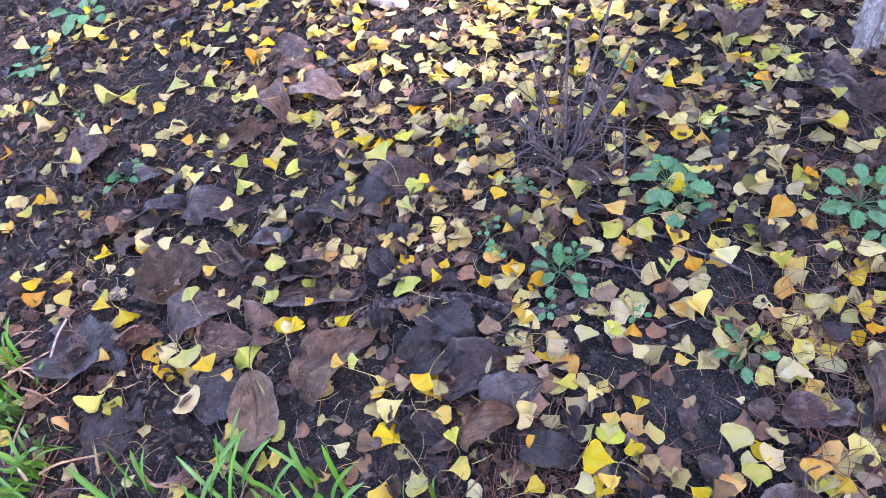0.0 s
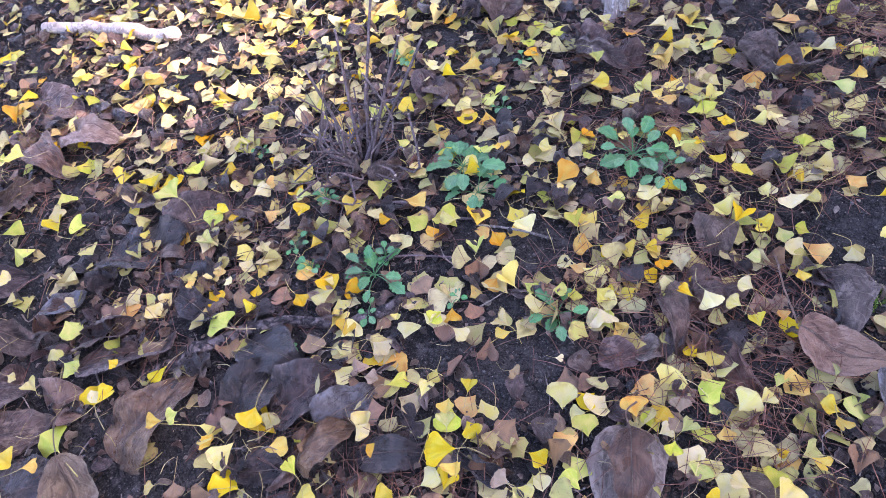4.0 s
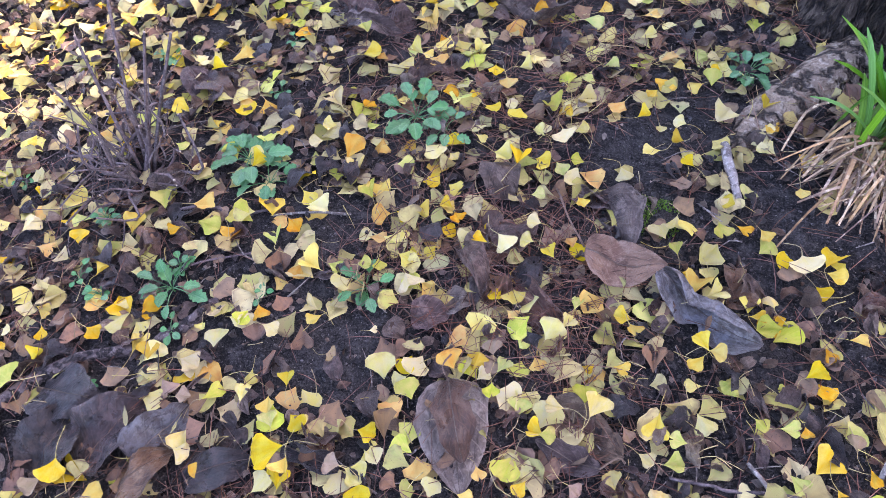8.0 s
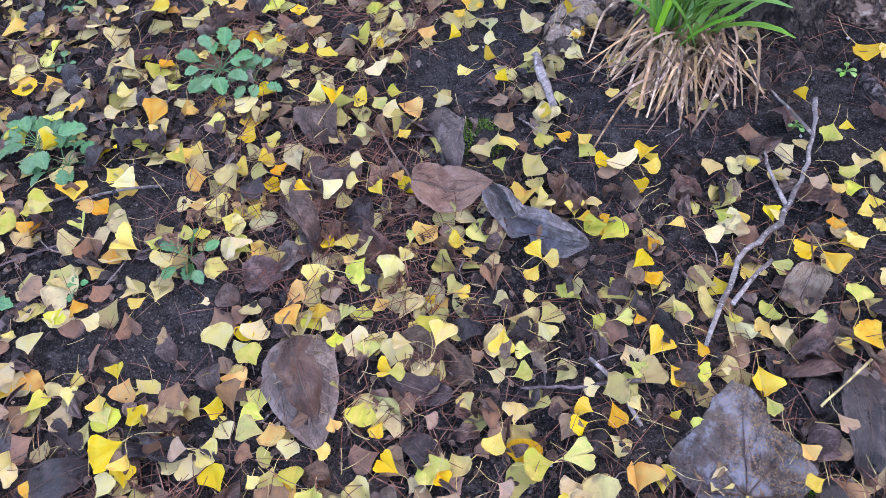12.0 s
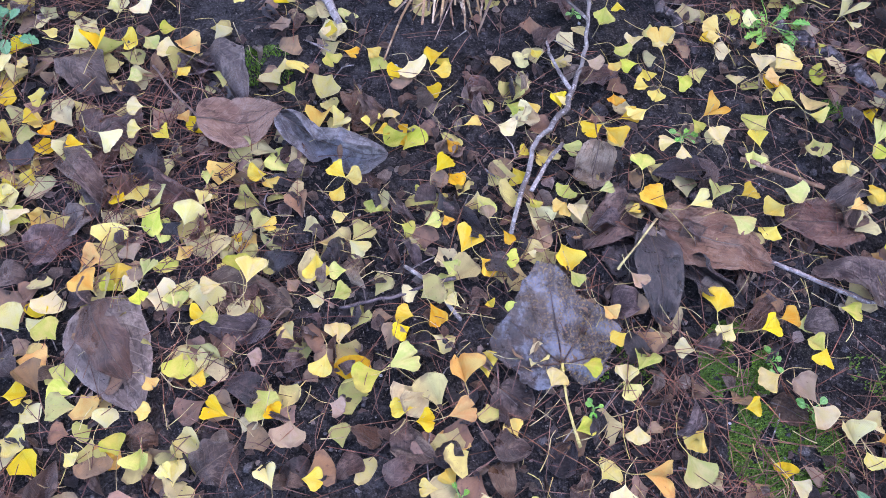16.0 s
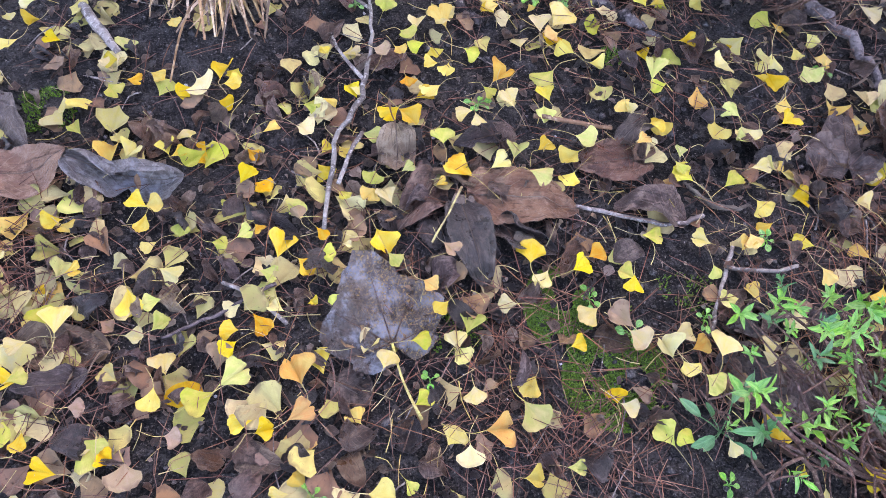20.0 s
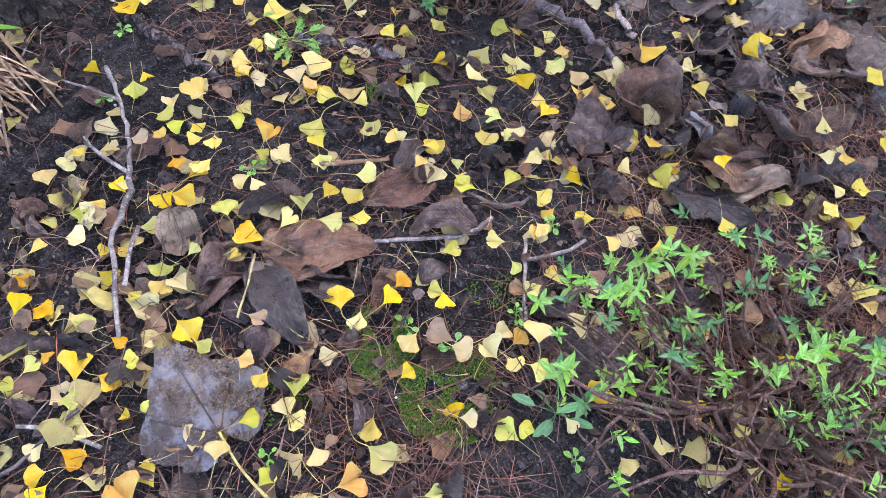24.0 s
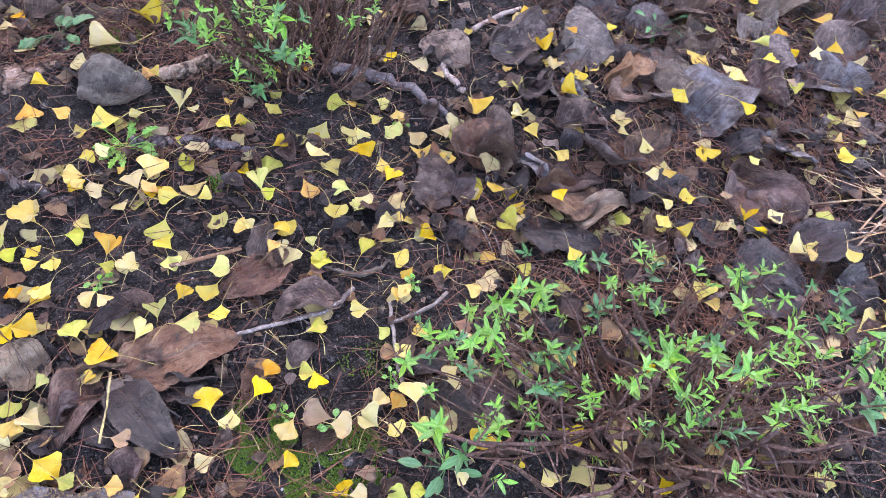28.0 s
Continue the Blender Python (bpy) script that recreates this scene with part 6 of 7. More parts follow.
wood("surface_root", [(0.05, -0.12, -0.01), (0.077, -0.046), (0.129, 0.105), (0.203, 0.209), (0.314, 0.32), (0.396, 0.458), (0.418, 0.56, -0.01)], (0.012, 0.02, 0.019, 0.014, 0.017, 0.008), ROOT, "dark weathered surface root half sunk in soil", "root", 0.008, 10, 0.2, 26)
wood("fallen_stick", [(1.796, 0.758), (1.836, 0.926), (1.852, 0.983), (1.909, 1.067), (1.955, 1.2), (1.973, 1.323), (1.977, 1.437)], (0.0045, 0.0055, 0.005, 0.007, 0.005, 0.0042, 0.006), TWIG, "crooked grey forked stick lying on the litter", "stick", 0.034, 8, 0.14, 30,
     [([(1.838, 0.86), (1.87, 0.925), (1.905, 0.977)], (0.005, 0.0045)), ([(1.973, 1.323), (1.905, 1.405), (1.877, 1.433)], (0.004, 0.002)), ([(1.93, 1.12), (1.89, 1.19), (1.875, 1.25)], (0.005, 0.003))])
wood("surface_root", [(2.07, 1.62), (2.093, 1.568), (2.168, 1.421), (2.236, 1.267)], (0.010, 0.017, 0.014, 0.012), ROOT, "grey brown root lying on bare soil", "root", 0.008, 9, 0.18, 20)
wood("surface_root", [(2.40, 1.37, -0.01), (2.446, 1.346), (2.534, 1.297), (2.618, 1.218), (2.665, 1.166, -0.01)], (0.01, 0.018, 0.015, 0.016, 0.01), ROOT, "mossy brown surface root in the soil", "root", 0.008, 9, 0.2, 20)
wood("wood_chunk", [(2.61, 1.54), (2.70, 1.525), (2.78, 1.497)], (0.016, 0.024, 0.018), FLARE, "weathered broken chunk of wood", "wood", 0.014, 10, 0.18, 9)
wood("twig", [(2.327, 0.738), (2.417, 0.7), (2.511, 0.66), (2.593, 0.67)], (0.004, 0.0055, 0.005), TWIG, "thin grey twig with lichen", "twig", 0.022, 7, 0.2, 16)
wood("twig", [(2.639, 0.594), (2.556, 0.478), (2.524, 0.418)], (0.005, 0.004, 0.0045), TWIG, "short dark twig on bare soil", "twig", 0.012, 7, 0.2, 12, [([(2.601, 0.549), (2.701, 0.524), (2.758, 0.527)], (0.005, 0.004))])
wood("seed_pod", [(2.575, 0.754), (2.633, 0.688), (2.711, 0.677)], (0.002, 0.0075, 0.003), DEAD["A"], "dry curved grey seed pod", "seed pod", 0.02, 8, 0.08, 14)
wood("seed_pod", [(1.984, 0.858), (2.051, 0.865), (2.121, 0.815)], (0.003, 0.008, 0.004), DEAD["B"], "dry curved brown seed pod", "seed pod", 0.028, 8, 0.08, 14)
wood("straw_stem", [(2.29, 0.971), (2.456, 0.909)], (0.006, 0.005), STRAW, "flat dry straw stem on litter", "straw", 0.024, 6, 0.1, 6)
wood("twig", [(1.588, 0.683), (1.65, 0.64), (1.703, 0.577)], (0.004, 0.004), TWIG, "bent grey twig in litter", "twig", 0.022, 7, 0.2, 10)
wood("twig", [(1.472, 0.592), (1.556, 0.615), (1.69, 0.663)], (0.003, 0.004), STEM, "long brown twig in litter", "twig", 0.02, 7, 0.2, 12)
wood("pale_log", [(-1.70, 0.37), (-1.442, 0.531), (-1.151, 0.684)], (0.022, 0.027, 0.03), PALE, "pale sunlit branch lying on soil", "branch", 0.02, 10, 0.1, 14)
wood("surface_root", [(3.28, 1.0), (3.313, 1.123), (3.48, 1.206), (3.729, 1.183)], (0.009, 0.011, 0.008), PALE, "pale bent branch lying on soil", "branch", 0.012, 8, 0.12, 18)
wood("surface_root", [(3.0, 1.3), (3.036, 1.283), (3.114, 1.17), (3.16, 1.021), (3.15, 0.93)], (0.016, 0.02, 0.013, 0.007), STEM, "knotted brown root beside the shrub", "root", 0.012, 9, 0.2, 20)
wood("twig", [(0.233, 0.501), (0.333, 0.593), (0.411, 0.64)], (0.003, 0.003), STEM, "thin brown twig on bare soil", "twig", 0.012, 6, 0.15, 10)
wood("twig", [(0.38, 0.753), (0.465, 0.808), (0.558, 0.849)], (0.003, 0.004), TWIG, "thin brown twig on bare soil", "twig", 0.012, 6, 0.15, 10)
wood("twig", [(0.10, 0.62), (0.20, 0.70), (0.28, 0.71), (0.36, 0.77)], (0.006, 0.005, 0.004), STEM, "brown twig at the foot of a shrub", "twig", 0.012, 7, 0.15, 14)


def trunk(x, y, radius, top, mat, label, flare, lean, seed, n=40):
    """A tree's foot: furrowed trunk that spreads into roots."""
    g = np.random.default_rng(seed)
    ph = g.uniform(0, 6, 4)

    def where(a, b):
        ang = 2 * np.pi * b
        z = top * a**1.6 - 0.03
        out = 1 + flare * np.exp(-z / (0.30 * radius + 0.05)) * (0.7 + 0.5 * np.sin(3 * ang + ph[0]) + 0.3 * np.sin(5 * ang + ph[1]))
        r = radius * out * (1 + 0.05 * np.sin(9 * ang + ph[2] + 3 * z) + 0.05 * lattice(ang * 6, z * 9 / radius * 0.3, 3))
        r = r + radius * (0.11 * (0.5 - np.abs(lattice(ang * 9 + 0.5 * lattice(z * 3, ang, 2), z * 2.5, 7))) + 0.03 * lattice(ang * 25, z * 25, 8))
        return r * np.cos(ang) + lean[0] * z, r * np.sin(ang) + lean[1] * z, z
    v, f, t = sheet(n, 220, where, lambda a, b: (b, a))
    f = f.tolist() + [list(range((n - 1) * 220, n * 220 - 1))]
    ob = thing("tree", pose(x, y, 0), label, "tree")
    part("trunk", mesh("trunk", v, f, mat, t), ob)
    return ob


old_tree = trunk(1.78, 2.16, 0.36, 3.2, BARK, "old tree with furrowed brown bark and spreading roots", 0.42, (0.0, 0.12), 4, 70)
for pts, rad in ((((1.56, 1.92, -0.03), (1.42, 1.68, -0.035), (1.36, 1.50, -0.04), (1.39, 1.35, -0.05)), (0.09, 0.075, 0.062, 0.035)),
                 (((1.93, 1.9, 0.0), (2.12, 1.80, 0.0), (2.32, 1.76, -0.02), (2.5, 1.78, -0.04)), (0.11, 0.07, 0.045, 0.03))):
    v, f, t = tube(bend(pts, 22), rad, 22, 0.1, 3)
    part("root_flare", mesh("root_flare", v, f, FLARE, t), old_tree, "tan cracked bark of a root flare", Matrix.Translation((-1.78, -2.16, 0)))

young = trunk(0.10, 1.70, 0.037, 1.6, LICHEN, "slender young tree with pale lichened bark", 0.55, (-0.05, 0.1), 9, 30)
wood("leaf_stalk", [(2.005, 0.692), (2.048, 0.749), (2.089, 0.806)], (0.0025, 0.002, 0.0028), STALK, "long pale yellow leaf stalk on dark leaves", "leaf stalk", 0.045, 6, 0.05, 7)
wood("leaf_stalk", [(1.002, 1.119), (1.062, 1.052), (1.128, 0.991)], (0.0026, 0.002, 0.0026), DEAD["T"], "long tan leaf stalk over litter", "leaf stalk", 0.035, 6, 0.05, 7)
wood("peeled_stick", [(1.315, 1.431), (1.35, 1.36), (1.395, 1.28)], (0.011, 0.0125, 0.008), TWIG, "short peeled grey stick beside the root", "stick", 0.022, 9, 0.08, 9, (), 0.06)
wood("twig", [(-0.243, -0.875), (-0.34, -0.84), (-0.396, -0.803)], (0.003, 0.004, 0.003), PALE, "thin pale twig beside grass", "twig", 0.03, 6, 0.1, 8)


# ---- herbs ----
def herb(x, y, size, leaves, label, seed, teeth=0.16, width=0.68, mat=WEED, tilt=(5, 35), steps=1, z=0.0):
    """A low weed: a ring of stalked leaves round a short stem."""
    g = np.random.default_rng(seed)
    ob = thing("weed", pose(x, y, float(height(x, y)) + z, 0, 0, g.uniform(0, 360)), label, "weed", "weeds")
    r, f, t = tube(bend([(0, 0, -0.005), (0.002, 0.002, size * 0.12), (0.004, 0, size * 0.3)], 5), (0.0022, 0.0014), 6)
    part("stem", mesh("weed_stem", r, f, mat, t), ob)
    for k in range(leaves):
        yaw = k * 137.5 + g.uniform(-20, 20)
        up = g.uniform(*tilt)
        L, s = size * g.uniform(0.65, 1.1), g.uniform(0.35, 0.8)
        a = radians(yaw)
        reach = size * s * g.uniform(0.6, 1.7)
        foot = np.array((0.002, 0, size * 0.1 + size * 0.2 * k / leaves))
        tip = foot + (math.cos(a) * reach, math.sin(a) * reach, math.sin(radians(up)) * reach * 0.9 + 0.004)
        r, f, t = tube(bend([foot, (foot + tip) / 2 + (0, 0, 0.006), tip], 5), (0.0013, 0.001), 5)
        stalk = part("leaf_stalk", mesh("herb_stalk", r, f, mat, t), ob)
        v, f, t = lance_shape(g, L * 0.95, L * width * 0.9, 0.22, 23, 7, teeth, 1.15, 0.55)
        part("leaf", mesh("herb_leaf", turned(v, yaw + g.uniform(-15, 15), -g.uniform(0, 22), g.normal(0, 12), 1, tip), f, mat, t), stalk)


herb(0.205, 0.875, 0.062, 17, "blue-green weed with toothed leaves on bare soil", 3)
herb(0.30, 0.84, 0.05, 8, "blue-green weed with toothed leaves on bare soil", 13)
herb(0.545, 1.20, 0.06, 17, "blue-green weed with round leaves on soil", 4)
herb(0.64, 1.20, 0.042, 8, "small blue-green weed on soil", 14)
herb(1.293, 1.707, 0.045, 14, "small blue-green weed at a tree's foot", 5)
herb(0.285, 0.47, 0.055, 12, "blue-green weed growing through leaf litter", 6)
herb(0.715, 0.687, 0.05, 8, "small green weed growing through leaf litter", 7)
herb(-0.927, -0.54, 0.06, 7, "small green weed growing through leaf litter", 8)
herb(-2.2, -0.48, 0.09, 9, "leafy green weed growing through leaf litter", 9)
herb(-1.95, -0.79, 0.07, 9, "leafy green weed growing through leaf litter", 10)
herb(2.411, 1.353, 0.055, 16, "feathery light green weed on bare soil", 11, 0.3, 0.45, SPROUT)
herb(2.477, 0.232, 0.052, 7, "green seedling with long pointed leaves", 12, 0.04, 0.4, WEED, (15, 50))
herb(2.482, 1.837, 0.06, 7, "small green weed beside dead leaves", 15)
herb(4.037, 0.837, 0.07, 6, "green sprout among dead leaves", 16, 0.0, 0.35, WEED, (30, 60))
for k, (x, y) in enumerate([(-1.591, -0.811), (-1.421, -0.633), (-0.285, 1.108), (0.035, 1.326), (-0.013, 0.546), (0.131, 0.374), (-0.34, 0.539), (0.049, 0.384), (0.268, 0.524), (0.506, 0.559), (0.363, 0.381), (-0.022, 0.549), (0.134, 1.122), (-0.33, 1.1), (0.287, 0.176), (1.939, 1.359), (2.047, 1.553), (2.175, 1.029), (1.954, 0.423), (1.717, 0.259), (2.297, 0.53), (2.359, 0.445), (2.516, 0.45), (2.711, 0.595), (2.448, 0.142), (3.03, 1.0)]):
    herb(x, y, (0.023 if k < 15 else 0.017), 4 + k % 3, "tiny green seedling with round leaves", 40 + k, 0.02, 0.85, WEED if k < 15 else SPROUT, (15, 40), 1, 0.012)


# ---- pruned bare shrub ----
def bare_shrub(x, y):
    g = np.random.default_rng(21)
    ob = thing("bare_shrub", pose(x, y, float(height(x, y))), "leafless pruned shrub with cut brown stems", "shrub")
    for k in range(27):
        az, el = g.uniform(0, 360), g.uniform(22, 80)
        L = g.uniform(0.09, 0.25) * (0.75 + 0.45 * math.sin(radians(el)))
        r0 = g.uniform(0.0022, 0.0048)
        a, e = radians(az), radians(el)
        d = np.array((math.cos(a) * math.cos(e), math.sin(a) * math.cos(e), math.sin(e)))
        foot = np.array((math.cos(a), math.sin(a), 0)) * g.uniform(0.005, 0.075) + (0, 0, -0.01)
        kink = [foot + d * L * q + g.normal(0, 0.03, 3) + (0, 0, 0.03 * q * q) for q in (0.33, 0.62, 1.0)]
        q = bend([foot, *kink], 11)
        v, f, t = tube(q, (r0 * 1.25, r0, r0 * 0.8), 7, 0.12, k)
        stem = part("stem", mesh("bare_stem", v, f, STEM, t), ob)
        end = q[-1] - q[-2]
        end /= np.linalg.norm(end)
        v, f, t = tube([q[-1] - end * 0.001, q[-1] + end * 0.0014], (r0 * 0.8, r0 * 0.7), 7)
        part("cut_end", mesh("cut_end", v, f, CUT, t), stem, "pale cut wood")
        for _ in range(g.integers(2, 6)):
            i = g.integers(2, 9)
            dd = d + g.normal(0, 0.8, 3)
            dd /= np.linalg.norm(dd)
            reach, thin = (g.uniform(0.02, 0.05), 0.7) if g.random() < 0.5 else (g.uniform(0.07, 0.2), 0.4)
            q2 = bend([q[i], q[i] + dd * reach * 0.5 + g.normal(0, 0.008, 3), q[i] + dd * reach + (0, 0, 0.015)], 7)
            v, f, t = tube(q2, (r0 * thin, r0 * thin * 0.6), 5, 0.1, k)
            part("side_twig", mesh("side_twig", v, f, STEM, t), stem)
    for tx, ty, tz in ((-0.12, 0.28, 0.42), (0.06, 0.20, 0.36), (0.10, 0.24, 0.34), (-0.12, 0.0, 0.30), (-0.15, 0.14, 0.33)):
        q = bend([(tx * 0.15, ty * 0.15, 0), (tx * 0.55 + 0.01, ty * 0.5, tz * 0.5), (tx, ty, tz)], 10)
        v, f, t = tube(q, (0.0054, 0.0046, 0.0036), 7, 0.1, 2)
        stem = part("stem", mesh("tall_stem", v, f, STEM, t), ob)
        v, f, t = tube([q[-1], q[-1] + (q[-1] - q[-2]) * 0.05], (0.0036, 0.0033), 7)
        part("cut_end", mesh("cut_end", v, f, CUT, t), stem, "pale cut wood")
    return ob


bare_shrub(-0.05, 0.70)

# ---- leafy shrubs ----
def sprig_meshes(count, mat, length):
    out = []
    for k in range(count):
        g = np.random.default_rng(300 + k)
        pieces = []
        n = g.integers(7, 12)
        for i in range(n):
            L = length * g.uniform(0.55, 1.25) * (1.1 - 0.4 * i / n)
            v, f, t = lance_shape(g, L, L * g.uniform(0.26, 0.36), 0.25, 6, 5, 0.05)
            pieces.append((turned(v, i * 137.5, -g.uniform(8, 55) - 25 * i / n, g.normal(0, 10), 1, (0, 0, 0.006 * i * length / 0.04 - 0.02)), f, t))
        out.append(merged("sprig_leaves", pieces, mat))
    return out


SPRIGS = sprig_meshes(12, SPROUT, 0.034) + sprig_meshes(3, WEED, 0.036)


def leafy_shrub(x, y, stems, reach, tall, label, seed, sprigs, leafed, mat, turn=0.0, thick=(0.0022, 0.003, 0.0042, 0.0065), big_leaf=1.0):
    """Many stems from one foot, some cut short; leafed(p, g) tells whether a tip carries leaves."""
    g = np.random.default_rng(seed)
    ob = thing("shrub", pose(x, y, float(height(x, y))), label, "shrub", "leafy shrubs")
    ct, st = math.cos(radians(turn)), math.sin(radians(turn))
    for k in range(stems):
        a = g.uniform(0, 2 * np.pi)
        s = math.sqrt(g.random())
        p, q = math.cos(a) * s * reach[0], math.sin(a) * s * reach[1]
        out = np.array((ct * p - st * q, st * p + ct * q))
        tip = np.array((*out, tall * (1 - 0.45 * s**2) * g.uniform(0.6, 1.12)))
        foot = np.array((*(out * 0.28), -0.01)) + (*g.normal(0, 0.035, 2), 0)
        short = g.random() < 0.18
        if short:
            tip = foot + (tip - foot) * g.uniform(0.45, 0.7)
        q = bend([foot, foot * 0.5 + tip * (0.35, 0.35, 0.25) + g.normal(0, 0.03, 3), tip * (0.75, 0.75, 0.65) + g.normal(0, 0.03, 3), tip], 11)
        r0 = g.choice(thick) * g.uniform(0.8, 1.2)
        v, f, t = tube(q, (r0, r0 * 0.8, r0 * (0.65 if short else 0.35)), 7, 0.1, k)
        stem = part("stem", mesh("shrub_stem", v, f, mat, t), ob)
        if short:
            end = (q[-1] - q[-2]) / np.linalg.norm(q[-1] - q[-2])
            v, f, t = tube([q[-1] - end * 0.001, q[-1] + end * 0.0015], (r0 * 0.66, r0 * 0.6), 7)
            part("cut_end", mesh("cut_end", v, f, CUT, t), stem, "pale cut wood")
        for _ in range(g.integers(1, 4) + (2 if tip[1] > 0.12 else 0)):
            i = g.integers(4, 11)
            d = g.normal(0, 1, 3) + (0, 0, 0.5)
            d /= np.linalg.norm(d)
            e = q[i] + d * g.uniform(0.04, 0.12)
            e[2] = max(e[2], 0.02)
            v, f, t = tube(bend([q[i], q[i] + d * 0.03 + g.normal(0, 0.006, 3), e], 6), (r0 * 0.45, r0 * 0.25), 5)
            part("side_twig", mesh("shrub_twig", v, f, mat, t), stem)
            if leafed(e + (x, y, 0), g) and g.random() < 0.85:
                part("sprig", sprigs[g.integers(len(sprigs))], stem, "", Matrix.Translation(e) @ pose(0, 0, 0, g.normal(0, 25), g.normal(0, 25), g.uniform(0, 360)) @ Matrix.Scale(big_leaf * g.uniform(0.55, 1.0), 4))
        if not short and leafed(tip + (x, y, 0), g):
            part("sprig", sprigs[g.integers(len(sprigs))], stem, "", Matrix.Translation(tip) @ pose(0, 0, 0, g.normal(0, 20), g.normal(0, 20), g.uniform(0, 360)) @ Matrix.Scale(big_leaf * g.uniform(0.8, 1.4), 4))
    return ob


def rim_leaves(p, g):
    out = (p[0] - 2.87) * 0.62 + (p[1] + 0.03) * 0.78
    return g.random() < np.clip(0.68 + 2.6 * out + 1.2 * (p[2] - 0.15) + 0.5 * (p[0] - 2.9), 0.15, 1.0)


leafy_shrub(2.87, -0.03, 96, (0.60, 0.36), 0.29, "low shrub with red-brown stems and fresh green leaves", 31, SPRIGS, rim_leaves, RED_STEM, 141.5, (0.003, 0.004, 0.005, 0.0065), 0.88)
leafy_shrub(2.98, 1.36, 120, (0.42, 0.34), 0.62, "tall shrub with dense brown stems and sparse leaves", 32, SPRIGS,
            lambda p, g: g.random() < (0.9 if p[0] < 2.85 else 0.15) and p[2] < 0.5, RED_STEM)


# ---- grass tufts ----
def tuft(x, y, blades, length, label, seed, fan=(0, 360), straws=0, straw_len=(0.18, 0.34), z=0.0, width=0.009, straw_fan=(0, 360), straw_w=(0.0018, 0.0048)):
    g = np.random.default_rng(seed)
    ob = thing("grass_tuft", pose(x, y, float(height(x, y)) + z), label, "grass tuft", "grass tufts")
    for k in range(blades):
        a, L = radians(g.uniform(*fan)), length * g.uniform(0.55, 1.1)
        out, foot = g.uniform(0.12, 0.75), g.normal(0, 0.035, 2)
        w = width * g.uniform(0.7, 1.15)
        d = np.array((math.cos(a), math.sin(a)))
        s = np.array((-d[1], d[0]))

        def where(p, q):
            reach = L * out * (p**1.5)
            up = L * np.sqrt(np.clip(1 - (out * p**1.1) ** 2 * 0.75, 0, 1)) * p * (1 - 0.25 * out * p)
            half = w * 0.5 * np.clip(np.minimum(0.6 + 2 * p, (1.03 - p) * 5), 0.1, 1)
            u = 2 * q - 1
            return foot[0] + d[0] * reach + s[0] * half * u, foot[1] + d[1] * reach + s[1] * half * u, up + np.abs(u) * half * 0.5
        v, f, t = sheet(9, 3, where, lambda p, q: (q, p * 0.2))
        part("grass_blade", mesh("grass_blade", v, f, BLADE, t), ob)
    for k in range(straws):
        a, L = radians(g.uniform(*straw_fan)), g.uniform(*straw_len)
        d = np.array((math.cos(a), math.sin(a)))
        a2 = a + g.normal(0, 0.3)
        e = np.array((math.cos(a2), math.sin(a2)))
        foot = np.array((*(g.normal(0, 0.05, 2) + d * g.uniform(0, 0.05)), g.uniform(0.0, 0.08)))
        drop = -z + g.uniform(0.006, 0.045)
        q = bend([foot, (*(foot[:2] + d * L * 0.4), foot[2] * 0.8 + g.uniform(-0.02, 0.03)), (*(foot[:2] + d * L * 0.4 + e * L * 0.6), drop)], 7)
        lie, w = g.normal(0, 0.5), g.uniform(*straw_w)
        flat = np.cross(np.gradient(q, axis=0), (math.sin(lie) * d[0], math.sin(lie) * d[1], math.cos(lie)))
        flat *= w * np.linspace(1, 0.55, 7)[:, None] / (np.linalg.norm(flat, axis=1)[:, None] + 1e-9)
        v, f, t = sheet(7, 3, lambda p, r: [np.stack([q[:, c] - flat[:, c], q[:, c] + (0.0012 if c == 2 else 0.0), q[:, c] + flat[:, c]], 1) for c in range(3)], lambda p, r: (r, p))
        part("dry_blade", mesh("dry_blade", v, f, STRAW, t), ob, "dry straw-coloured blade")
    return ob


tuft(1.64, 1.52, 52, 0.34, "green grass tuft with a skirt of dry straw", 51, (-50, 190), 190, (0.05, 0.17), 0.05, 0.018, (205, 350), (0.002, 0.0052))
tuft(-0.33, -1.02, 34, 0.16, "low dark green grass tuft with cut tips", 52, (0, 360), 18, (0.08, 0.16), 0.0, 0.012)
tuft(-0.17, -1.0, 34, 0.17, "low dark green grass tuft with cut tips", 57, (0, 360), 18, (0.08, 0.16), 0.0, 0.012)
tuft(0.04, -0.96, 40, 0.15, "low dark green grass tuft with cut tips", 53, (0, 360), 14, (0.08, 0.16), 0.0, 0.012)
tuft(0.27, -0.72, 7, 0.26, "sparse bright green grass tuft", 58, (60, 200), 3, (0.08, 0.14), 0.0, 0.013)
tuft(0.40, -0.52, 12, 0.27, "sparse bright green grass tuft", 54, (90, 250), 4, (0.08, 0.14), 0.0, 0.013)
tuft(0.51, -0.34, 14, 0.24, "sparse bright green grass tuft", 55, (20, 220), 4, (0.08, 0.14), 0.0, 0.012)
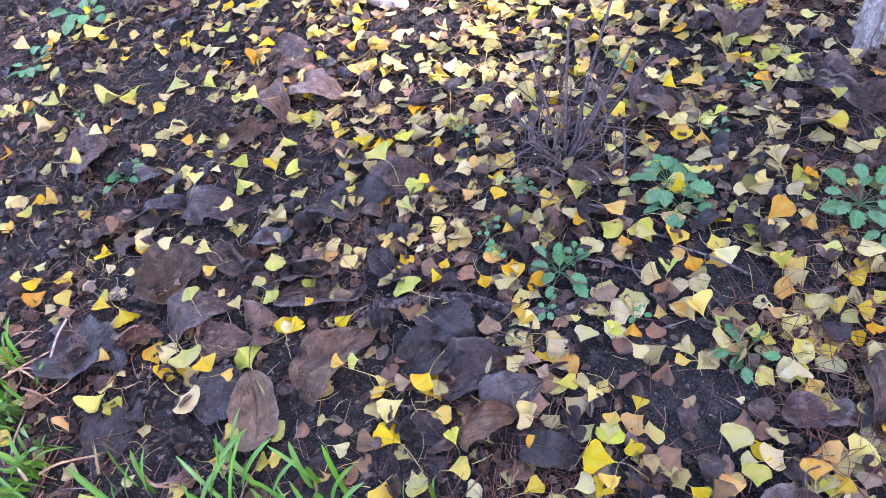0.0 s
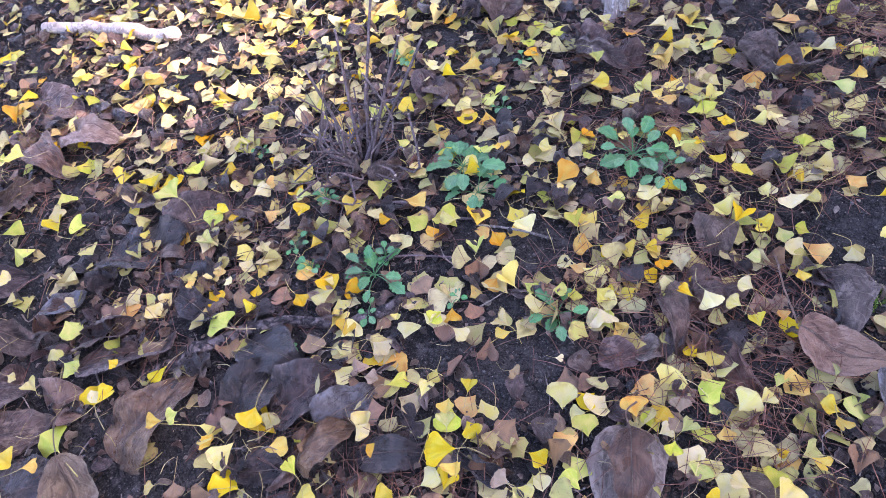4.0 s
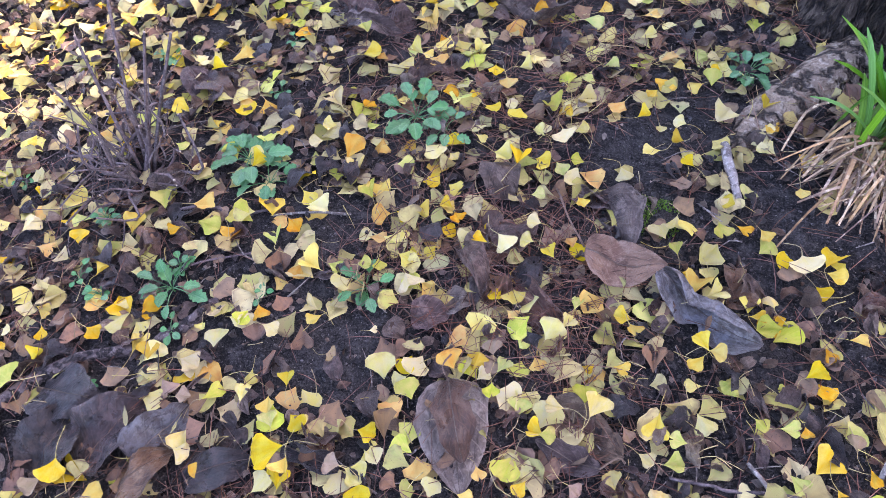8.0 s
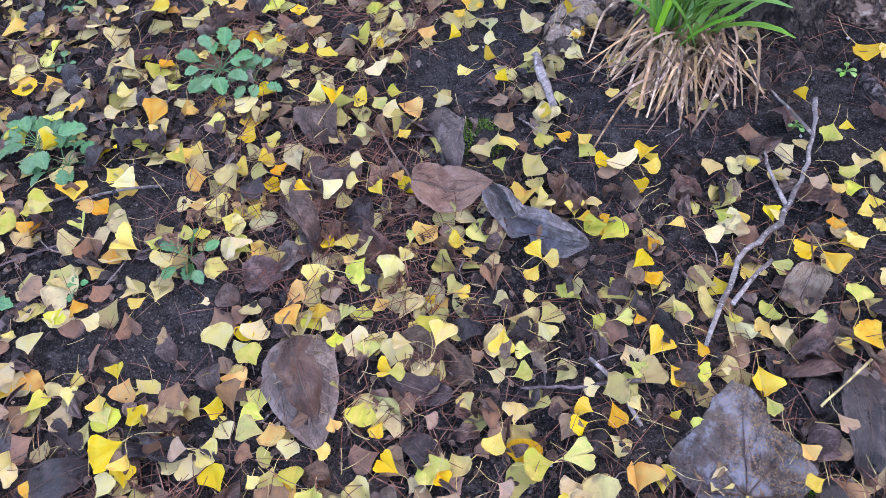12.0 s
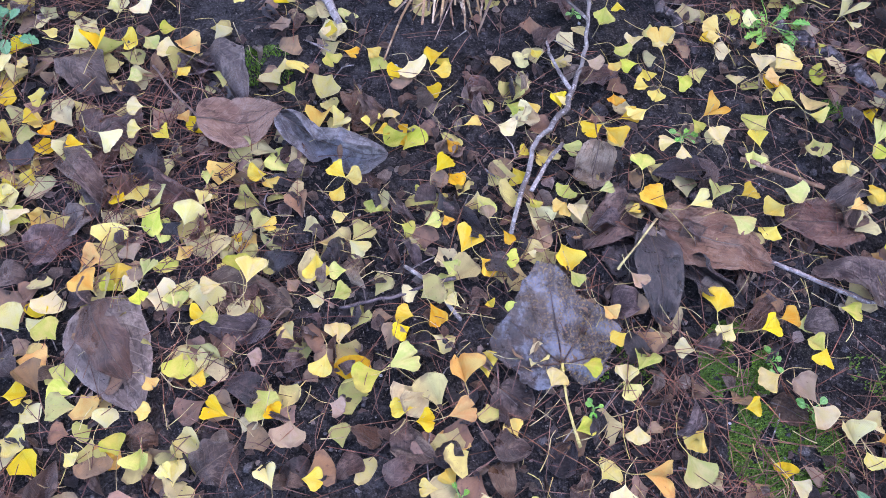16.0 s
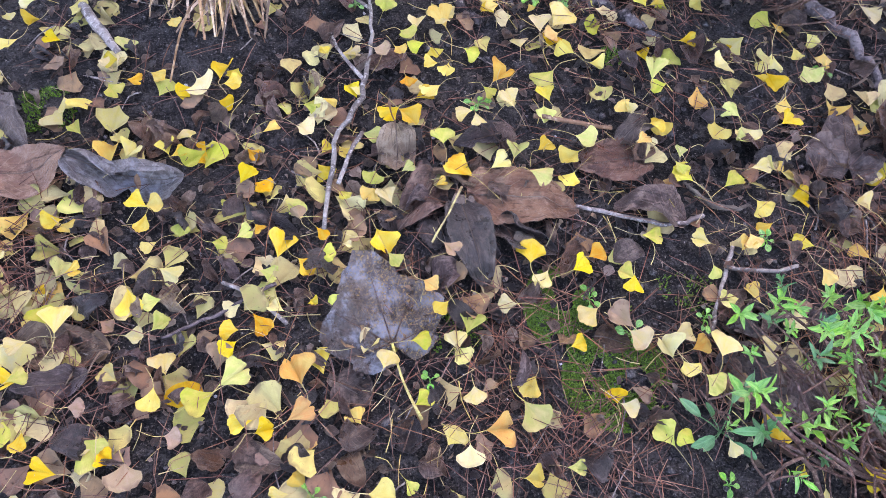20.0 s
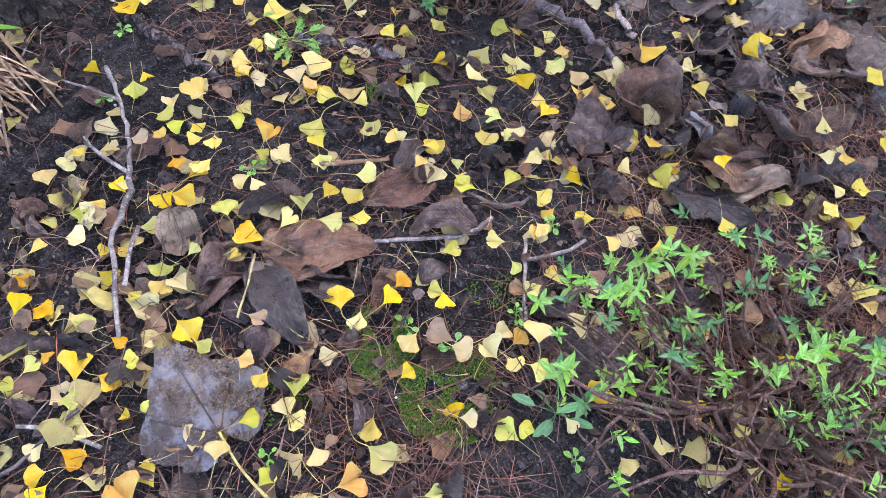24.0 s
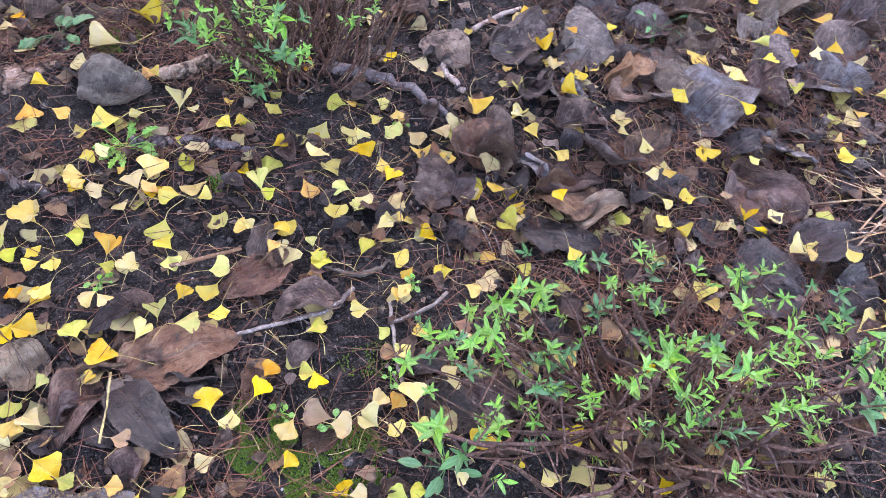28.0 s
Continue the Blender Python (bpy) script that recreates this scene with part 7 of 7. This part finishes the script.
tuft(0.63, -0.12, 5, 0.22, "sparse bright green grass tuft", 59, (20, 120), 2, (0.08, 0.14), 0.0, 0.011)
tuft(4.02, -0.22, 8, 0.2, "tuft of dry straw-coloured grass", 56, (0, 360), 90, (0.15, 0.34), 0.03, 0.008, (60, 300))


# ---- moss and pebbles ----
def moss(patches):
    g = np.random.default_rng(61)
    tips = []
    for _ in range(30):
        h, w = g.uniform(0.003, 0.008), g.uniform(0.001, 0.002)
        v = np.array([(-w, -w, -0.002), (w, -w, -0.002), (0, w, -0.002), (0, 0, h)])
        v[3, :2] += g.normal(0, 0.002, 2)
        tips.append((v, np.array([(0, 1, 3), (1, 2, 3), (2, 0, 3)]), v[:, :2]))
    pieces = []
    for px, py, rx, ry, n in patches:
        r, a = np.sqrt(g.random(n)), g.uniform(0, 2 * np.pi, n)
        places = np.stack([px + r * rx * np.cos(a), py + r * ry * np.sin(a)], 1)
        places = places[lattice(places[:, 0] * 28, places[:, 1] * 28, 4) > -0.25]
        pieces += scatter(tips, places, height(places[:, 0], places[:, 1]) + 0.003, np.ones(len(places)), 8)
    tagged(new("moss", merged("moss", pieces, MOSS, False)), "patches of short green moss on soil", "moss", kind="stuff")


moss([(2.235, 0.525, 0.07, 0.09, 7000), (2.312, 0.366, 0.11, 0.10, 8000), (1.235, 1.16, 0.07, 0.06, 900), (2.48, 0.50, 0.10, 0.06, 700), (2.60, 1.75, 0.07, 0.05, 1200), (2.53, 1.13, 0.03, 0.03, 300), (2.02, 0.52, 0.07, 0.05, 500)])


def pebble(x, y, size, seed):
    g = np.random.default_rng(seed)
    v = BALL * g.uniform(0.8, 1.15, (len(BALL), 1)) * (size, size * 0.8, size * 0.6)
    ob = thing("pebble", pose(x, y, float(height(x, y)) + size * 0.3, 0, 0, g.uniform(0, 360)), "small pale grey pebble on dark soil", "pebble", "pebbles")
    part("stone", mesh("stone", v, TRI, PEBBLE, BALL[:, :2]), ob)


for k in range(34):
    pebble(rng.uniform(0.3, 3.2), rng.uniform(0.3, 1.7), rng.uniform(0.002, 0.0055), k)
